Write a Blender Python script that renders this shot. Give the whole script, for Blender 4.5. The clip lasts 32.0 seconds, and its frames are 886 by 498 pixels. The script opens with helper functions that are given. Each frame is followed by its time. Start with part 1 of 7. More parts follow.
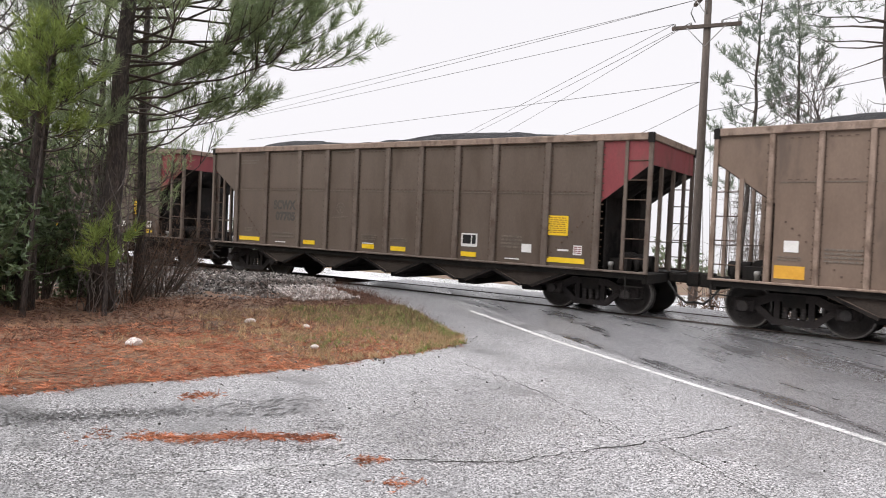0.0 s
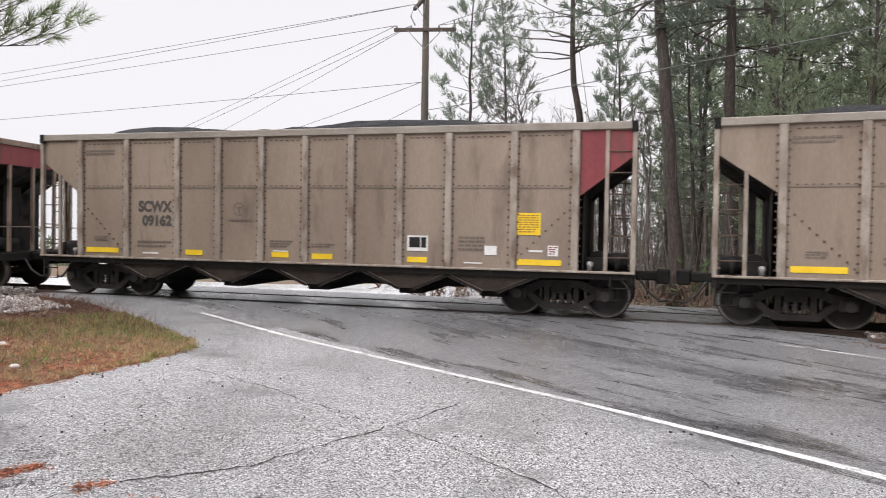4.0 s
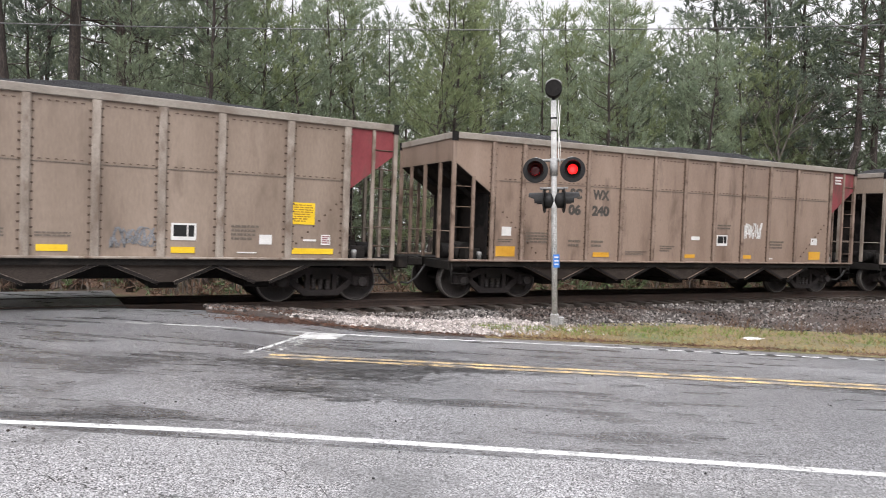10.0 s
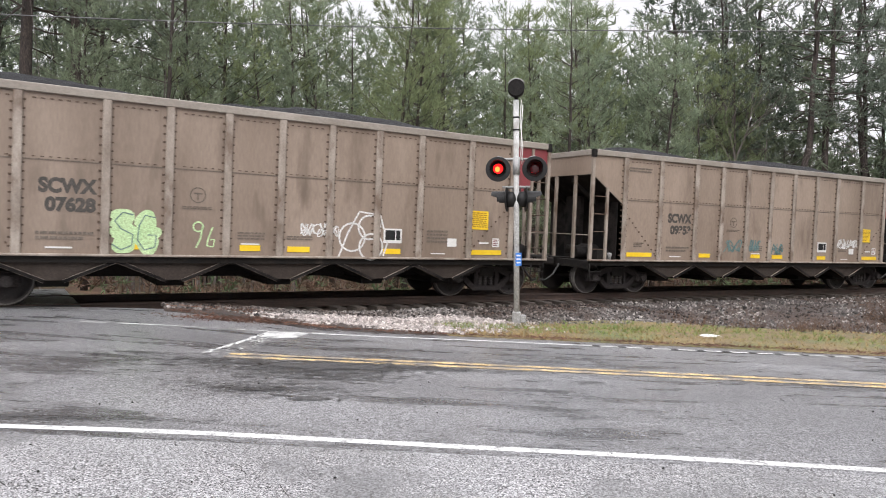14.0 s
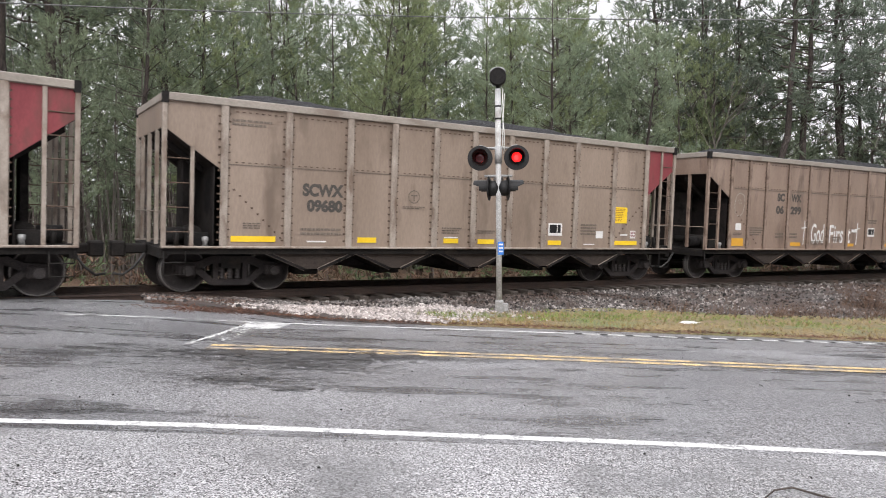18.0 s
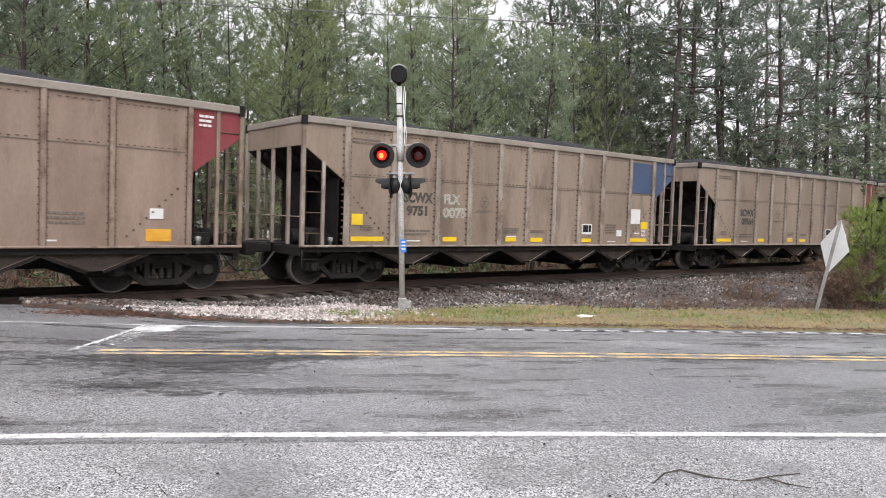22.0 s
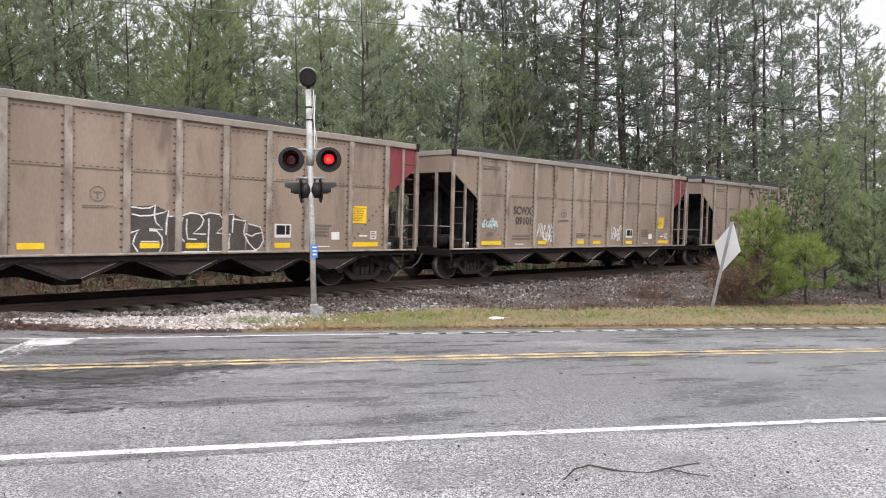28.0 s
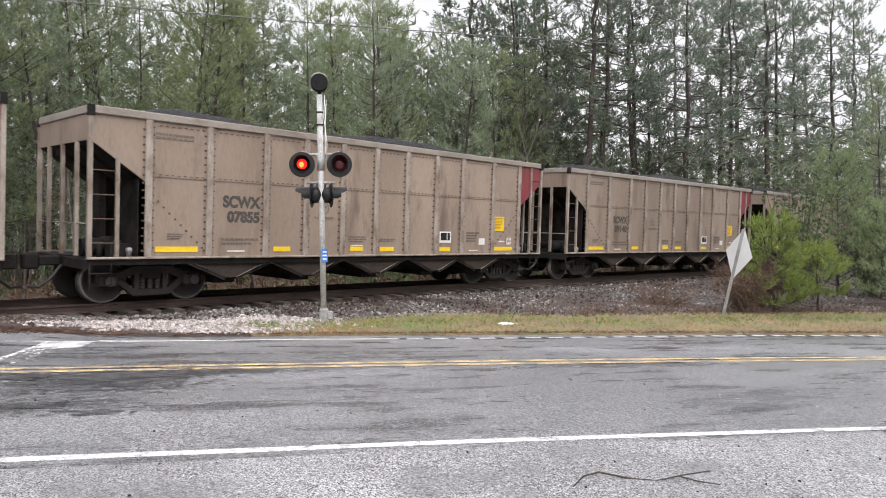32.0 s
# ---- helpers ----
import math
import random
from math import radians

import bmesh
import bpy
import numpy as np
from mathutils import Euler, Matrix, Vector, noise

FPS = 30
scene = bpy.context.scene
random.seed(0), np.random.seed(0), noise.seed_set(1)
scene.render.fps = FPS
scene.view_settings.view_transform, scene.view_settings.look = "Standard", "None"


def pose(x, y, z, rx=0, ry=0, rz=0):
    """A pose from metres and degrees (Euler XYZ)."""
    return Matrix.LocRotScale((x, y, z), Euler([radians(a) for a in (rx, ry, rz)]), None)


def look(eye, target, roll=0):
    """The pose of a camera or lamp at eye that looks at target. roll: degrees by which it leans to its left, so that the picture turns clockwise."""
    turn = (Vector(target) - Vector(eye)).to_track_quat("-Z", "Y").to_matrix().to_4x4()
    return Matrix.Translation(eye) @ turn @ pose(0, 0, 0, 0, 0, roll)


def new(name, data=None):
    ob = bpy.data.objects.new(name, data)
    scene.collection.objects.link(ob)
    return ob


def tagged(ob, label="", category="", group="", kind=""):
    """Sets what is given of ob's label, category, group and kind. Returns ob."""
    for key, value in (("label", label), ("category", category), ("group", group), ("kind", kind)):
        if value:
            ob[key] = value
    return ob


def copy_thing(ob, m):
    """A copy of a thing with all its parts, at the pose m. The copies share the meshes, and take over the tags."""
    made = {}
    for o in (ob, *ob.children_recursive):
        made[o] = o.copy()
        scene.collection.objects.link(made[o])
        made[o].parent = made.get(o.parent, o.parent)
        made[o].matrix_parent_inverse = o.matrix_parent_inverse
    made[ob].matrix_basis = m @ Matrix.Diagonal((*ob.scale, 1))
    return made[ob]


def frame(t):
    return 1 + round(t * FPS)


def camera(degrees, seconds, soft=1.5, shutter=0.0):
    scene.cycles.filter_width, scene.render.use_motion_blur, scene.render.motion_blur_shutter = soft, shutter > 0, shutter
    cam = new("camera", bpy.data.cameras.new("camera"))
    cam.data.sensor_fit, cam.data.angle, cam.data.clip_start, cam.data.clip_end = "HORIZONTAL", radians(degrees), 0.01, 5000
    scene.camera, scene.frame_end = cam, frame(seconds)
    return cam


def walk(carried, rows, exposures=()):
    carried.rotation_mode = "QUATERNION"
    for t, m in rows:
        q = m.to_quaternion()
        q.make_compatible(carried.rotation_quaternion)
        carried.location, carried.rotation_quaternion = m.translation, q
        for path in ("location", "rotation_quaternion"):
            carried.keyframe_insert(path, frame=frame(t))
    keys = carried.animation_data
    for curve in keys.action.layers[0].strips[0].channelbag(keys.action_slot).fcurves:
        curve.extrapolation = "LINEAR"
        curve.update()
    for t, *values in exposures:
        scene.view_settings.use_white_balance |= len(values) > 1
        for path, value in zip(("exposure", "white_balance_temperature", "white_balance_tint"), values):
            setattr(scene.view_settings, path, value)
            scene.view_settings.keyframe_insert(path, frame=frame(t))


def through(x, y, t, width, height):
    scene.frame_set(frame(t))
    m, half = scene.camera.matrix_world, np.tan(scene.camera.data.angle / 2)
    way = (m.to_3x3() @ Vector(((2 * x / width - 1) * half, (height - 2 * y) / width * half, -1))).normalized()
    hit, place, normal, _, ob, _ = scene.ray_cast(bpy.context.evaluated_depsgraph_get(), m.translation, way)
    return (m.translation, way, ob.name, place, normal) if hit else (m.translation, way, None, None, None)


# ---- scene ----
# The place: a skewed level crossing on a curve. x runs along the track, y away from the viewer, z up, metres.
cam = camera(63.55, 32.0, soft=1.0, shutter=0.12)
EYE = (0.0, 0.0, 1.6)
TURNS = [  # seconds, yaw, pitch, roll
    (0.0, 48.81, 1.18, 3.40), (0.5, 48.82, 1.27, 3.30), (1.0, 48.69, 1.35, 3.22), (1.5, 48.05, 1.46, 3.11),
    (2.0, 46.54, 1.57, 2.93), (2.5, 43.74, 1.69, 2.56), (3.0, 39.41, 1.75, 2.04), (3.5, 33.79, 1.74, 1.42),
    (4.0, 27.75, 1.55, 0.78), (4.5, 21.87, 1.33, 0.39), (6.5, 2.80, 0.62, 0.55), (7.0, -1.46, 0.46, 0.70),
    (7.5, -5.06, 0.34, 0.81), (8.0, -8.87, 0.34, 0.48), (8.5, -13.20, 0.27, -0.01), (9.0, -16.73, 0.16, -0.32),
    (9.5, -19.43, 0.15, -0.34), (10.0, -21.30, 0.15, -0.24), (10.5, -22.48, 0.18, -0.14), (11.0, -23.13, 0.19, -0.05),
    (11.5, -23.50, 0.18, 0.00), (12.0, -23.74, 0.17, 0.11), (12.5, -23.92, 0.13, 0.09), (13.0, -24.06, 0.10, 0.02),
    (13.5, -24.17, 0.05, -0.03), (15.5, -24.76, -0.23, -0.22), (16.0, -24.98, -0.35, -0.25), (16.5, -25.16, -0.49, -0.33),
    (17.0, -25.32, -0.66, -0.37), (17.5, -25.45, -0.80, -0.45), (18.0, -25.68, -0.87, -0.43), (18.5, -26.07, -0.96, -0.42),
    (19.0, -26.66, -1.07, -0.49), (19.5, -27.44, -1.21, -0.56), (20.0, -28.38, -1.32, -0.59), (20.5, -29.46, -1.39, -0.59),
    (21.0, -30.74, -1.35, -0.61), (21.5, -32.10, -1.25, -0.64), (22.0, -33.47, -1.14, -0.74), (22.5, -34.81, -1.11, -0.75),
    (23.0, -36.14, -1.10, -0.78), (23.5, -37.50, -1.14, -0.84), (24.0, -38.76, -1.16, -0.87), (24.5, -39.77, -1.16, -0.83),
    (25.0, -40.45, -1.09, -0.83), (25.5, -40.78, -1.03, -0.93), (27.5, -40.71, -1.02, -1.31), (28.0, -40.49, -0.92, -1.33),
    (28.5, -40.31, -0.79, -1.37), (29.0, -40.20, -0.72, -1.44), (29.5, -40.17, -0.69, -1.50), (30.0, -40.17, -0.69, -1.50),
    (30.5, -40.11, -0.65, -1.40), (31.0, -40.00, -0.58, -1.23), (31.5, -39.84, -0.52, -1.04), (32.0, -39.71, -0.49, -1.07)]


def aim(yaw, pitch, roll):
    a, b = radians(yaw), radians(pitch)
    ahead = Vector((-math.sin(a) * math.cos(b), math.cos(a) * math.cos(b), math.sin(b)))
    return look(EYE, Vector(EYE) + ahead, roll)


walk(cam, [(t, aim(*turn)) for t, *turn in TURNS], [(0.0, 0.01, 6560, 12), (4.0, -0.04, 6560, 12), (8.0, 0.06, 6440, 12), (32.0, 0.06, 6440, 12)])

# ---- light ----
world = bpy.data.worlds.new("overcast")
scene.world = world
world.use_nodes = True
wn, wl = world.node_tree.nodes, world.node_tree.links
sky = wn.new("ShaderNodeTexSky")
sky.sky_type, sky.sun_disc, sky.sun_elevation, sky.sun_rotation = "NISHITA", False, radians(41), radians(201)
sky.air_density, sky.dust_density = 1.0, 4.0
grey = wn.new("ShaderNodeHueSaturation")
grey.inputs["Saturation"].default_value, grey.inputs["Value"].default_value = 0.10, 0.03
way = wn.new("ShaderNodeTexCoord")
height = wn.new("ShaderNodeSeparateXYZ")
rise = wn.new("ShaderNodeMapRange")  # an overcast sky is brightest overhead
rise.interpolation_type = "SMOOTHSTEP"
rise.inputs[1].default_value, rise.inputs[2].default_value, rise.inputs[3].default_value, rise.inputs[4].default_value = 0.34, 0.95, 0.87, 3.0
cloud = wn.new("ShaderNodeMix")
cloud.data_type, cloud.blend_type, cloud.inputs["Factor"].default_value = "RGBA", "ADD", 1.0
tone = wn.new("ShaderNodeMix")
tone.data_type, tone.blend_type, tone.inputs["Factor"].default_value = "RGBA", "MULTIPLY", 1.0
tone.inputs[6].default_value = (0.965, 0.962, 1.0, 1)
wl.new(way.outputs["Generated"], height.inputs[0])
wl.new(height.outputs["Z"], rise.inputs[0])
wl.new(rise.outputs[0], tone.inputs[7])
wl.new(sky.outputs[0], grey.inputs["Color"])
wl.new(grey.outputs[0], cloud.inputs[6])
wl.new(tone.outputs[2], cloud.inputs[7])
wl.new(cloud.outputs[2], wn["Background"].inputs["Color"])
wn["Background"].inputs["Strength"].default_value = 1.0
sun = new("sun", bpy.data.lights.new("sun", "SUN"))
sun.data.energy, sun.data.angle, sun.data.color = 1.5, radians(40), (1, 0.97, 0.93)
sun.matrix_world = look((-10, -26, 24), (0, 0, 0))


# ---- materials ----
def material(name, low, high, rough=0.8, scale=3.0, fine=40.0, bump=0.3, metal=0.0, stretch=(1, 1, 1), rough_var=0.15, island=0.0,
             spec=0.5, dirt=None, dirt_at=0.6, dirt_scale=0.8, object_var=0.0, fine_amount=0.5, bump_size=0.01, sharp=0.25, through=0.0, wet=None, turn=0.0, gravel=None):
    """Two scales of noise between two colours, a layer of dirt, fine relief."""
    m = bpy.data.materials.new(name)
    m.use_nodes = True
    n, l = m.node_tree.nodes, m.node_tree.links
    b = n["Principled BSDF"]
    tex, info = n.new("ShaderNodeTexCoord"), n.new("ShaderNodeObjectInfo")
    shift = n.new("ShaderNodeVectorMath")
    shift.operation = "MULTIPLY_ADD"
    shift.inputs[1].default_value = stretch
    spread = n.new("ShaderNodeMath")
    spread.operation, spread.inputs[1].default_value = "MULTIPLY", 57.0
    l.new(info.outputs["Random"], spread.inputs[0])
    turned = n.new("ShaderNodeVectorRotate")
    turned.rotation_type, turned.inputs["Angle"].default_value = "Z_AXIS", radians(turn)
    l.new(tex.outputs["Object"], turned.inputs["Vector"])
    l.new(turned.outputs[0], shift.inputs[0])
    l.new(spread.outputs[0], shift.inputs[2])

    def cloudy(size, detail):
        t = n.new("ShaderNodeTexNoise")
        t.inputs["Scale"].default_value, t.inputs["Detail"].default_value, t.inputs["Roughness"].default_value = size, detail, 0.6
        l.new(shift.outputs[0], t.inputs["Vector"])
        return t.outputs["Fac"]

    def mix(kind, fac, a, bb):
        x = n.new("ShaderNodeMix")
        x.data_type, x.blend_type = "RGBA", kind
        for socket, value in ((x.inputs[0], fac), (x.inputs[6], a), (x.inputs[7], bb)):
            if isinstance(value, (float, int)):
                socket.default_value = value
            elif isinstance(value, tuple):
                socket.default_value = (*value, 1)
            else:
                l.new(value, socket)
        return x.outputs[2]

    def ramp(value, a, bb, lo=0.0, hi=1.0):
        r = n.new("ShaderNodeMapRange")
        r.inputs[1].default_value, r.inputs[2].default_value, r.inputs[3].default_value, r.inputs[4].default_value = a, bb, lo, hi
        l.new(value, r.inputs[0])
        return r.outputs[0]

    big, small = cloudy(scale, 4), cloudy(fine, 3)
    colour = mix("MIX", ramp(big, 0.3, 0.7), low, high)
    speck = ramp(small, 0.5 - sharp, 0.5 + sharp, 1 - fine_amount, 1 + fine_amount)
    colour = mix("MULTIPLY", 1.0, colour, speck)
    if gravel:  # the stones in it, each of its own tone
        for size, amount in gravel:
            cell = n.new("ShaderNodeTexVoronoi")
            cell.inputs["Scale"].default_value = size
            l.new(tex.outputs["Object"], cell.inputs["Vector"])
            colour = mix("MULTIPLY", 1.0, colour, ramp(cell.outputs["Color"], 0.2, 0.8, 1 - amount, 1 + amount))
    if dirt:
        patch = cloudy(dirt_scale, 5)
        stained = ramp(patch, dirt_at - 0.06, dirt_at + 0.1)
        if gravel:
            dirt = mix("MULTIPLY", 1.0, dirt, ramp(cell.outputs["Color"], 0.2, 0.8, 0.4, 1.6))
        colour = mix("MIX", stained, colour, dirt)
    if island:
        geo = n.new("ShaderNodeNewGeometry")
        colour = mix("MULTIPLY", 1.0, colour, ramp(geo.outputs["Random Per Island"], 0, 1, 1 - island, 1 + island))
    if object_var:
        colour = mix("MULTIPLY", 1.0, colour, ramp(info.outputs["Random"], 0, 1, 1 - object_var, 1 + object_var))
    l.new(colour, b.inputs["Base Color"])
    gloss = ramp(big, 0.3, 0.7, max(rough - rough_var, 0.03), min(rough + rough_var, 1))
    if wet is not None:
        damp = n.new("ShaderNodeMix")
        l.new(stained, damp.inputs[0])
        l.new(gloss, damp.inputs[2])
        damp.inputs[3].default_value = wet
        gloss = damp.outputs[0]
    l.new(gloss, b.inputs["Roughness"])
    b.inputs["Metallic"].default_value, b.inputs["Specular IOR Level"].default_value = metal, spec
    if through:
        thin, both = n.new("ShaderNodeBsdfTranslucent"), n.new("ShaderNodeMixShader")
        both.inputs[0].default_value = through
        l.new(colour, thin.inputs["Color"])
        l.new(b.outputs[0], both.inputs[1])
        l.new(thin.outputs[0], both.inputs[2])
        l.new(both.outputs[0], n["Material Output"].inputs["Surface"])
    if bump:
        r = n.new("ShaderNodeBump")
        r.inputs["Strength"].default_value, r.inputs["Distance"].default_value = bump, bump_size
        l.new(small, r.inputs["Height"])
        l.new(r.outputs[0], b.inputs["Normal"])
    return m


def glow(name, colour, strength):
    m = bpy.data.materials.new(name)
    m.use_nodes = True
    b = m.node_tree.nodes["Principled BSDF"]
    b.inputs["Base Color"].default_value = (*colour, 1)
    b.inputs["Emission Color"].default_value, b.inputs["Emission Strength"].default_value = (*colour, 1), strength
    return m


M = {}
M["soil"] = material("soil", (0.080, 0.045, 0.028), (0.155, 0.090, 0.052), 0.95, 0.9, 30, 0.6, dirt=(0.075, 0.085, 0.035), dirt_at=0.56, dirt_scale=0.35, gravel=((30, 0.5),))
M["verge"] = material("verge", (0.105, 0.055, 0.032), (0.200, 0.100, 0.050), 0.95, 0.9, 28, 0.9, dirt=(0.085, 0.062, 0.038), dirt_at=0.54, dirt_scale=0.6, sharp=0.15, gravel=((45, 0.6),))
M["verge_right"] = material("grassy_verge", (0.115, 0.082, 0.042), (0.20, 0.15, 0.068), 0.95, 0.9, 28, 0.9, dirt=(0.10, 0.12, 0.040), dirt_at=0.56, dirt_scale=0.6, sharp=0.15, gravel=((45, 0.4),))
M["lime"] = material("lime_stain", (0.27, 0.27, 0.27), (0.46, 0.46, 0.46), 0.7, 3, 60, 0.5, fine_amount=0.4, sharp=0.1)
M["asphalt"] = material("asphalt", (0.112, 0.112, 0.117), (0.196, 0.195, 0.199), 0.36, 0.35, 60, 0.8, spec=0.75, rough_var=0.12, stretch=(0.35, 1.6, 1), turn=26.5, dirt=(0.066, 0.066, 0.069), dirt_at=0.555, dirt_scale=1.4, fine_amount=0.35, sharp=0.15, wet=0.17, bump_size=0.006, gravel=((95, 1.0), (44, 0.15)))
M["apron"] = material("apron", (0.174, 0.173, 0.175), (0.260, 0.258, 0.261), 0.46, 0.4, 60, 0.8, rough_var=0.15, dirt=(0.130, 0.130, 0.132), dirt_at=0.60, dirt_scale=0.9, fine_amount=0.35, sharp=0.15, wet=0.35, bump_size=0.006, gravel=((112, 1.0), (60, 0.16)))
# wet and smooth; base colour raised to hold the glare of the reflected sky
M["wet_glare_lot"] = material("wet_glare_lot", (0.42, 0.42, 0.43), (0.58, 0.58, 0.59), 0.14, 0.3, 30, 0.1, rough_var=0.08)
M["white_paint"] = material("white_paint", (0.48, 0.48, 0.47), (0.62, 0.62, 0.60), 0.5, 2.5, 45, 0.4, dirt=(0.24, 0.24, 0.24), dirt_at=0.58, dirt_scale=9, fine_amount=0.25, sharp=0.12, gravel=((90, 0.25),))
M["worn_paint"] = material("worn_paint", (0.44, 0.44, 0.43), (0.60, 0.60, 0.59), 0.5, 2.5, 45, 0.4, dirt=(0.15, 0.15, 0.15), dirt_at=0.53, dirt_scale=4, fine_amount=0.3, sharp=0.12)
M["bar_paint"] = material("bar_paint", (0.42, 0.42, 0.41), (0.60, 0.60, 0.59), 0.5, 2.5, 45, 0.4, dirt=(0.14, 0.14, 0.14), dirt_at=0.54, dirt_scale=2.2, fine_amount=0.3, sharp=0.12)
M["yellow_paint"] = material("yellow_paint", (0.44, 0.305, 0.135), (0.60, 0.430, 0.205), 0.5, 2.5, 45, 0.4, dirt=(0.20, 0.172, 0.138), dirt_at=0.47, dirt_scale=3.2, fine_amount=0.45, sharp=0.12, gravel=((90, 0.4),))
M["crack"] = material("crack", (0.02, 0.02, 0.02), (0.045, 0.043, 0.04), 0.9, 5, 60, 0.3)
M["ballast"] = material("ballast", (0.034, 0.027, 0.024), (0.075, 0.061, 0.054), 0.9, 1.2, 25, 1.0, dirt=(0.055, 0.034, 0.024), dirt_at=0.50, dirt_scale=0.4, bump_size=0.03)
M["stone"] = material("stone", (0.060, 0.052, 0.048), (0.285, 0.262, 0.245), 0.85, 8, 60, 0.5, island=0.9, dirt=(0.050, 0.032, 0.024), dirt_at=0.53, dirt_scale=0.45)
M["pale_stone"] = material("pale_stone", (0.30, 0.26, 0.24), (0.46, 0.42, 0.395), 0.85, 8, 60, 0.5, island=0.45)
M["tie"] = material("tie", (0.045, 0.036, 0.03), (0.10, 0.082, 0.068), 0.9, 4, 50, 0.8, stretch=(8, 1, 8), object_var=0.3)
M["rail"] = material("rail", (0.030, 0.020, 0.016), (0.075, 0.048, 0.038), 0.7, 6, 60, 0.3)
M["rubber"] = material("rubber", (0.02, 0.02, 0.02), (0.05, 0.048, 0.045), 0.6, 2, 40, 0.4)
TAUPE = ((0.212, 0.160, 0.123), (0.340, 0.265, 0.210))
M["car"] = material("car_paint", *TAUPE, 0.48, 0.45, 22, 0.12, rough_var=0.1, spec=0.5, stretch=(1.3, 1.3, 0.35), dirt=(0.165, 0.123, 0.094), dirt_at=0.60, dirt_scale=1.3, object_var=0.06, fine_amount=0.12)
M["car_b"] = material("brown_car_paint", (0.222, 0.155, 0.118), (0.312, 0.228, 0.178), 0.42, 1.1, 30, 0.12, rough_var=0.1, spec=0.7, stretch=(1.6, 1.6, 0.45), dirt=(0.13, 0.088, 0.066), dirt_at=0.62, dirt_scale=1.3, object_var=0.06, fine_amount=0.12)
M["post_b"] = material("brown_post_paint", (0.190, 0.132, 0.100), (0.310, 0.232, 0.184), 0.6, 1.8, 30, 0.15, stretch=(2, 2, 1.2), dirt=(0.12, 0.078, 0.056), dirt_at=0.57, dirt_scale=2.5, fine_amount=0.2)
M["damp"] = material("tar_scuff", (0.028, 0.028, 0.029), (0.060, 0.059, 0.060), 0.4, 6, 60, 0.5, fine_amount=0.5)
# darkened copies of the car paints: shade on the first cars put into colour
M["car_shaded"] = material("shaded_car_paint", (0.088, 0.064, 0.049), (0.130, 0.097, 0.076), 0.5, 1.1, 30, 0.12, stretch=(1.6, 1.6, 0.45), dirt=(0.08, 0.055, 0.042), dirt_at=0.62, dirt_scale=1.3, object_var=0.05, fine_amount=0.12)
M["post_shaded"] = material("shaded_post_paint", (0.10, 0.075, 0.059), (0.160, 0.124, 0.101), 0.6, 1.8, 30, 0.15, stretch=(2, 2, 1.2), dirt=(0.09, 0.06, 0.045), dirt_at=0.57, dirt_scale=2.5, fine_amount=0.2)
M["car_b_shaded"] = material("shaded_brown_car_paint", (0.135, 0.092, 0.067), (0.185, 0.130, 0.097), 0.5, 1.1, 30, 0.12, stretch=(1.6, 1.6, 0.45), dirt=(0.10, 0.07, 0.053), dirt_at=0.62, dirt_scale=1.3, object_var=0.05, fine_amount=0.12)
M["car_post"] = material("post_paint", (0.20, 0.160, 0.128), (0.40, 0.345, 0.295), 0.6, 1.6, 30, 0.15, stretch=(2, 2, 0.9), dirt=(0.16, 0.112, 0.083), dirt_at=0.57, dirt_scale=1.8, fine_amount=0.2)
M["chord"] = material("chord_paint", (0.23, 0.20, 0.17), (0.33, 0.295, 0.255), 0.6, 1.5, 30, 0.1, stretch=(0.6, 1, 1), dirt=(0.2, 0.16, 0.13), dirt_at=0.6, dirt_scale=2, fine_amount=0.15)
M["rust"] = material("rust", (0.075, 0.048, 0.034), (0.125, 0.085, 0.062), 0.9, 5, 50, 0.4)
# grimy underframe, its base halved to hold the shade under the cars
M["under"] = material("grimy_shaded_steel", (0.010, 0.009, 0.009), (0.030, 0.026, 0.023), 0.8, 2.5, 40, 0.4, spec=0.25, dirt=(0.065, 0.052, 0.044), dirt_at=0.67, dirt_scale=2)
# chute and hopper steel: the shade beneath the car is mixed into both colours
M["chute"] = material("shaded_chute_steel", (0.036, 0.028, 0.024), (0.076, 0.060, 0.050), 0.75, 1.6, 40, 0.3, spec=0.25, dirt=(0.04, 0.031, 0.026), dirt_at=0.52, dirt_scale=1.6)
M["hopper"] = material("shaded_hopper_steel", (0.014, 0.012, 0.012), (0.042, 0.034, 0.030), 0.8, 1.6, 40, 0.3, spec=0.2, dirt=(0.008, 0.007, 0.007), dirt_at=0.50, dirt_scale=1.6)
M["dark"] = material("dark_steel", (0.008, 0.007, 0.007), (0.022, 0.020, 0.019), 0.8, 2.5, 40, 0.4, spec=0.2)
M["truck"] = material("dusty_cast_steel", (0.020, 0.017, 0.018), (0.050, 0.042, 0.040), 0.85, 2.5, 40, 0.4, spec=0.25)
M["tread"] = material("worn_tread_steel", (0.16, 0.15, 0.145), (0.25, 0.235, 0.22), 0.5, 4, 40, 0.2, metal=0.5)
M["wheel"] = material("wheel_steel", (0.024, 0.020, 0.020), (0.050, 0.042, 0.040), 0.7, 3, 40, 0.3)
M["coal"] = material("coal", (0.006, 0.006, 0.007), (0.020, 0.020, 0.022), 0.8, 6, 40, 1.0, spec=0.3, bump_size=0.05)
M["red"] = material("red_paint", (0.185, 0.030, 0.038), (0.27, 0.055, 0.060), 0.6, 1.5, 30, 0.1, stretch=(1.6, 1.6, 0.5), dirt=(0.14, 0.05, 0.045), dirt_at=0.56, dirt_scale=1.5, fine_amount=0.15)
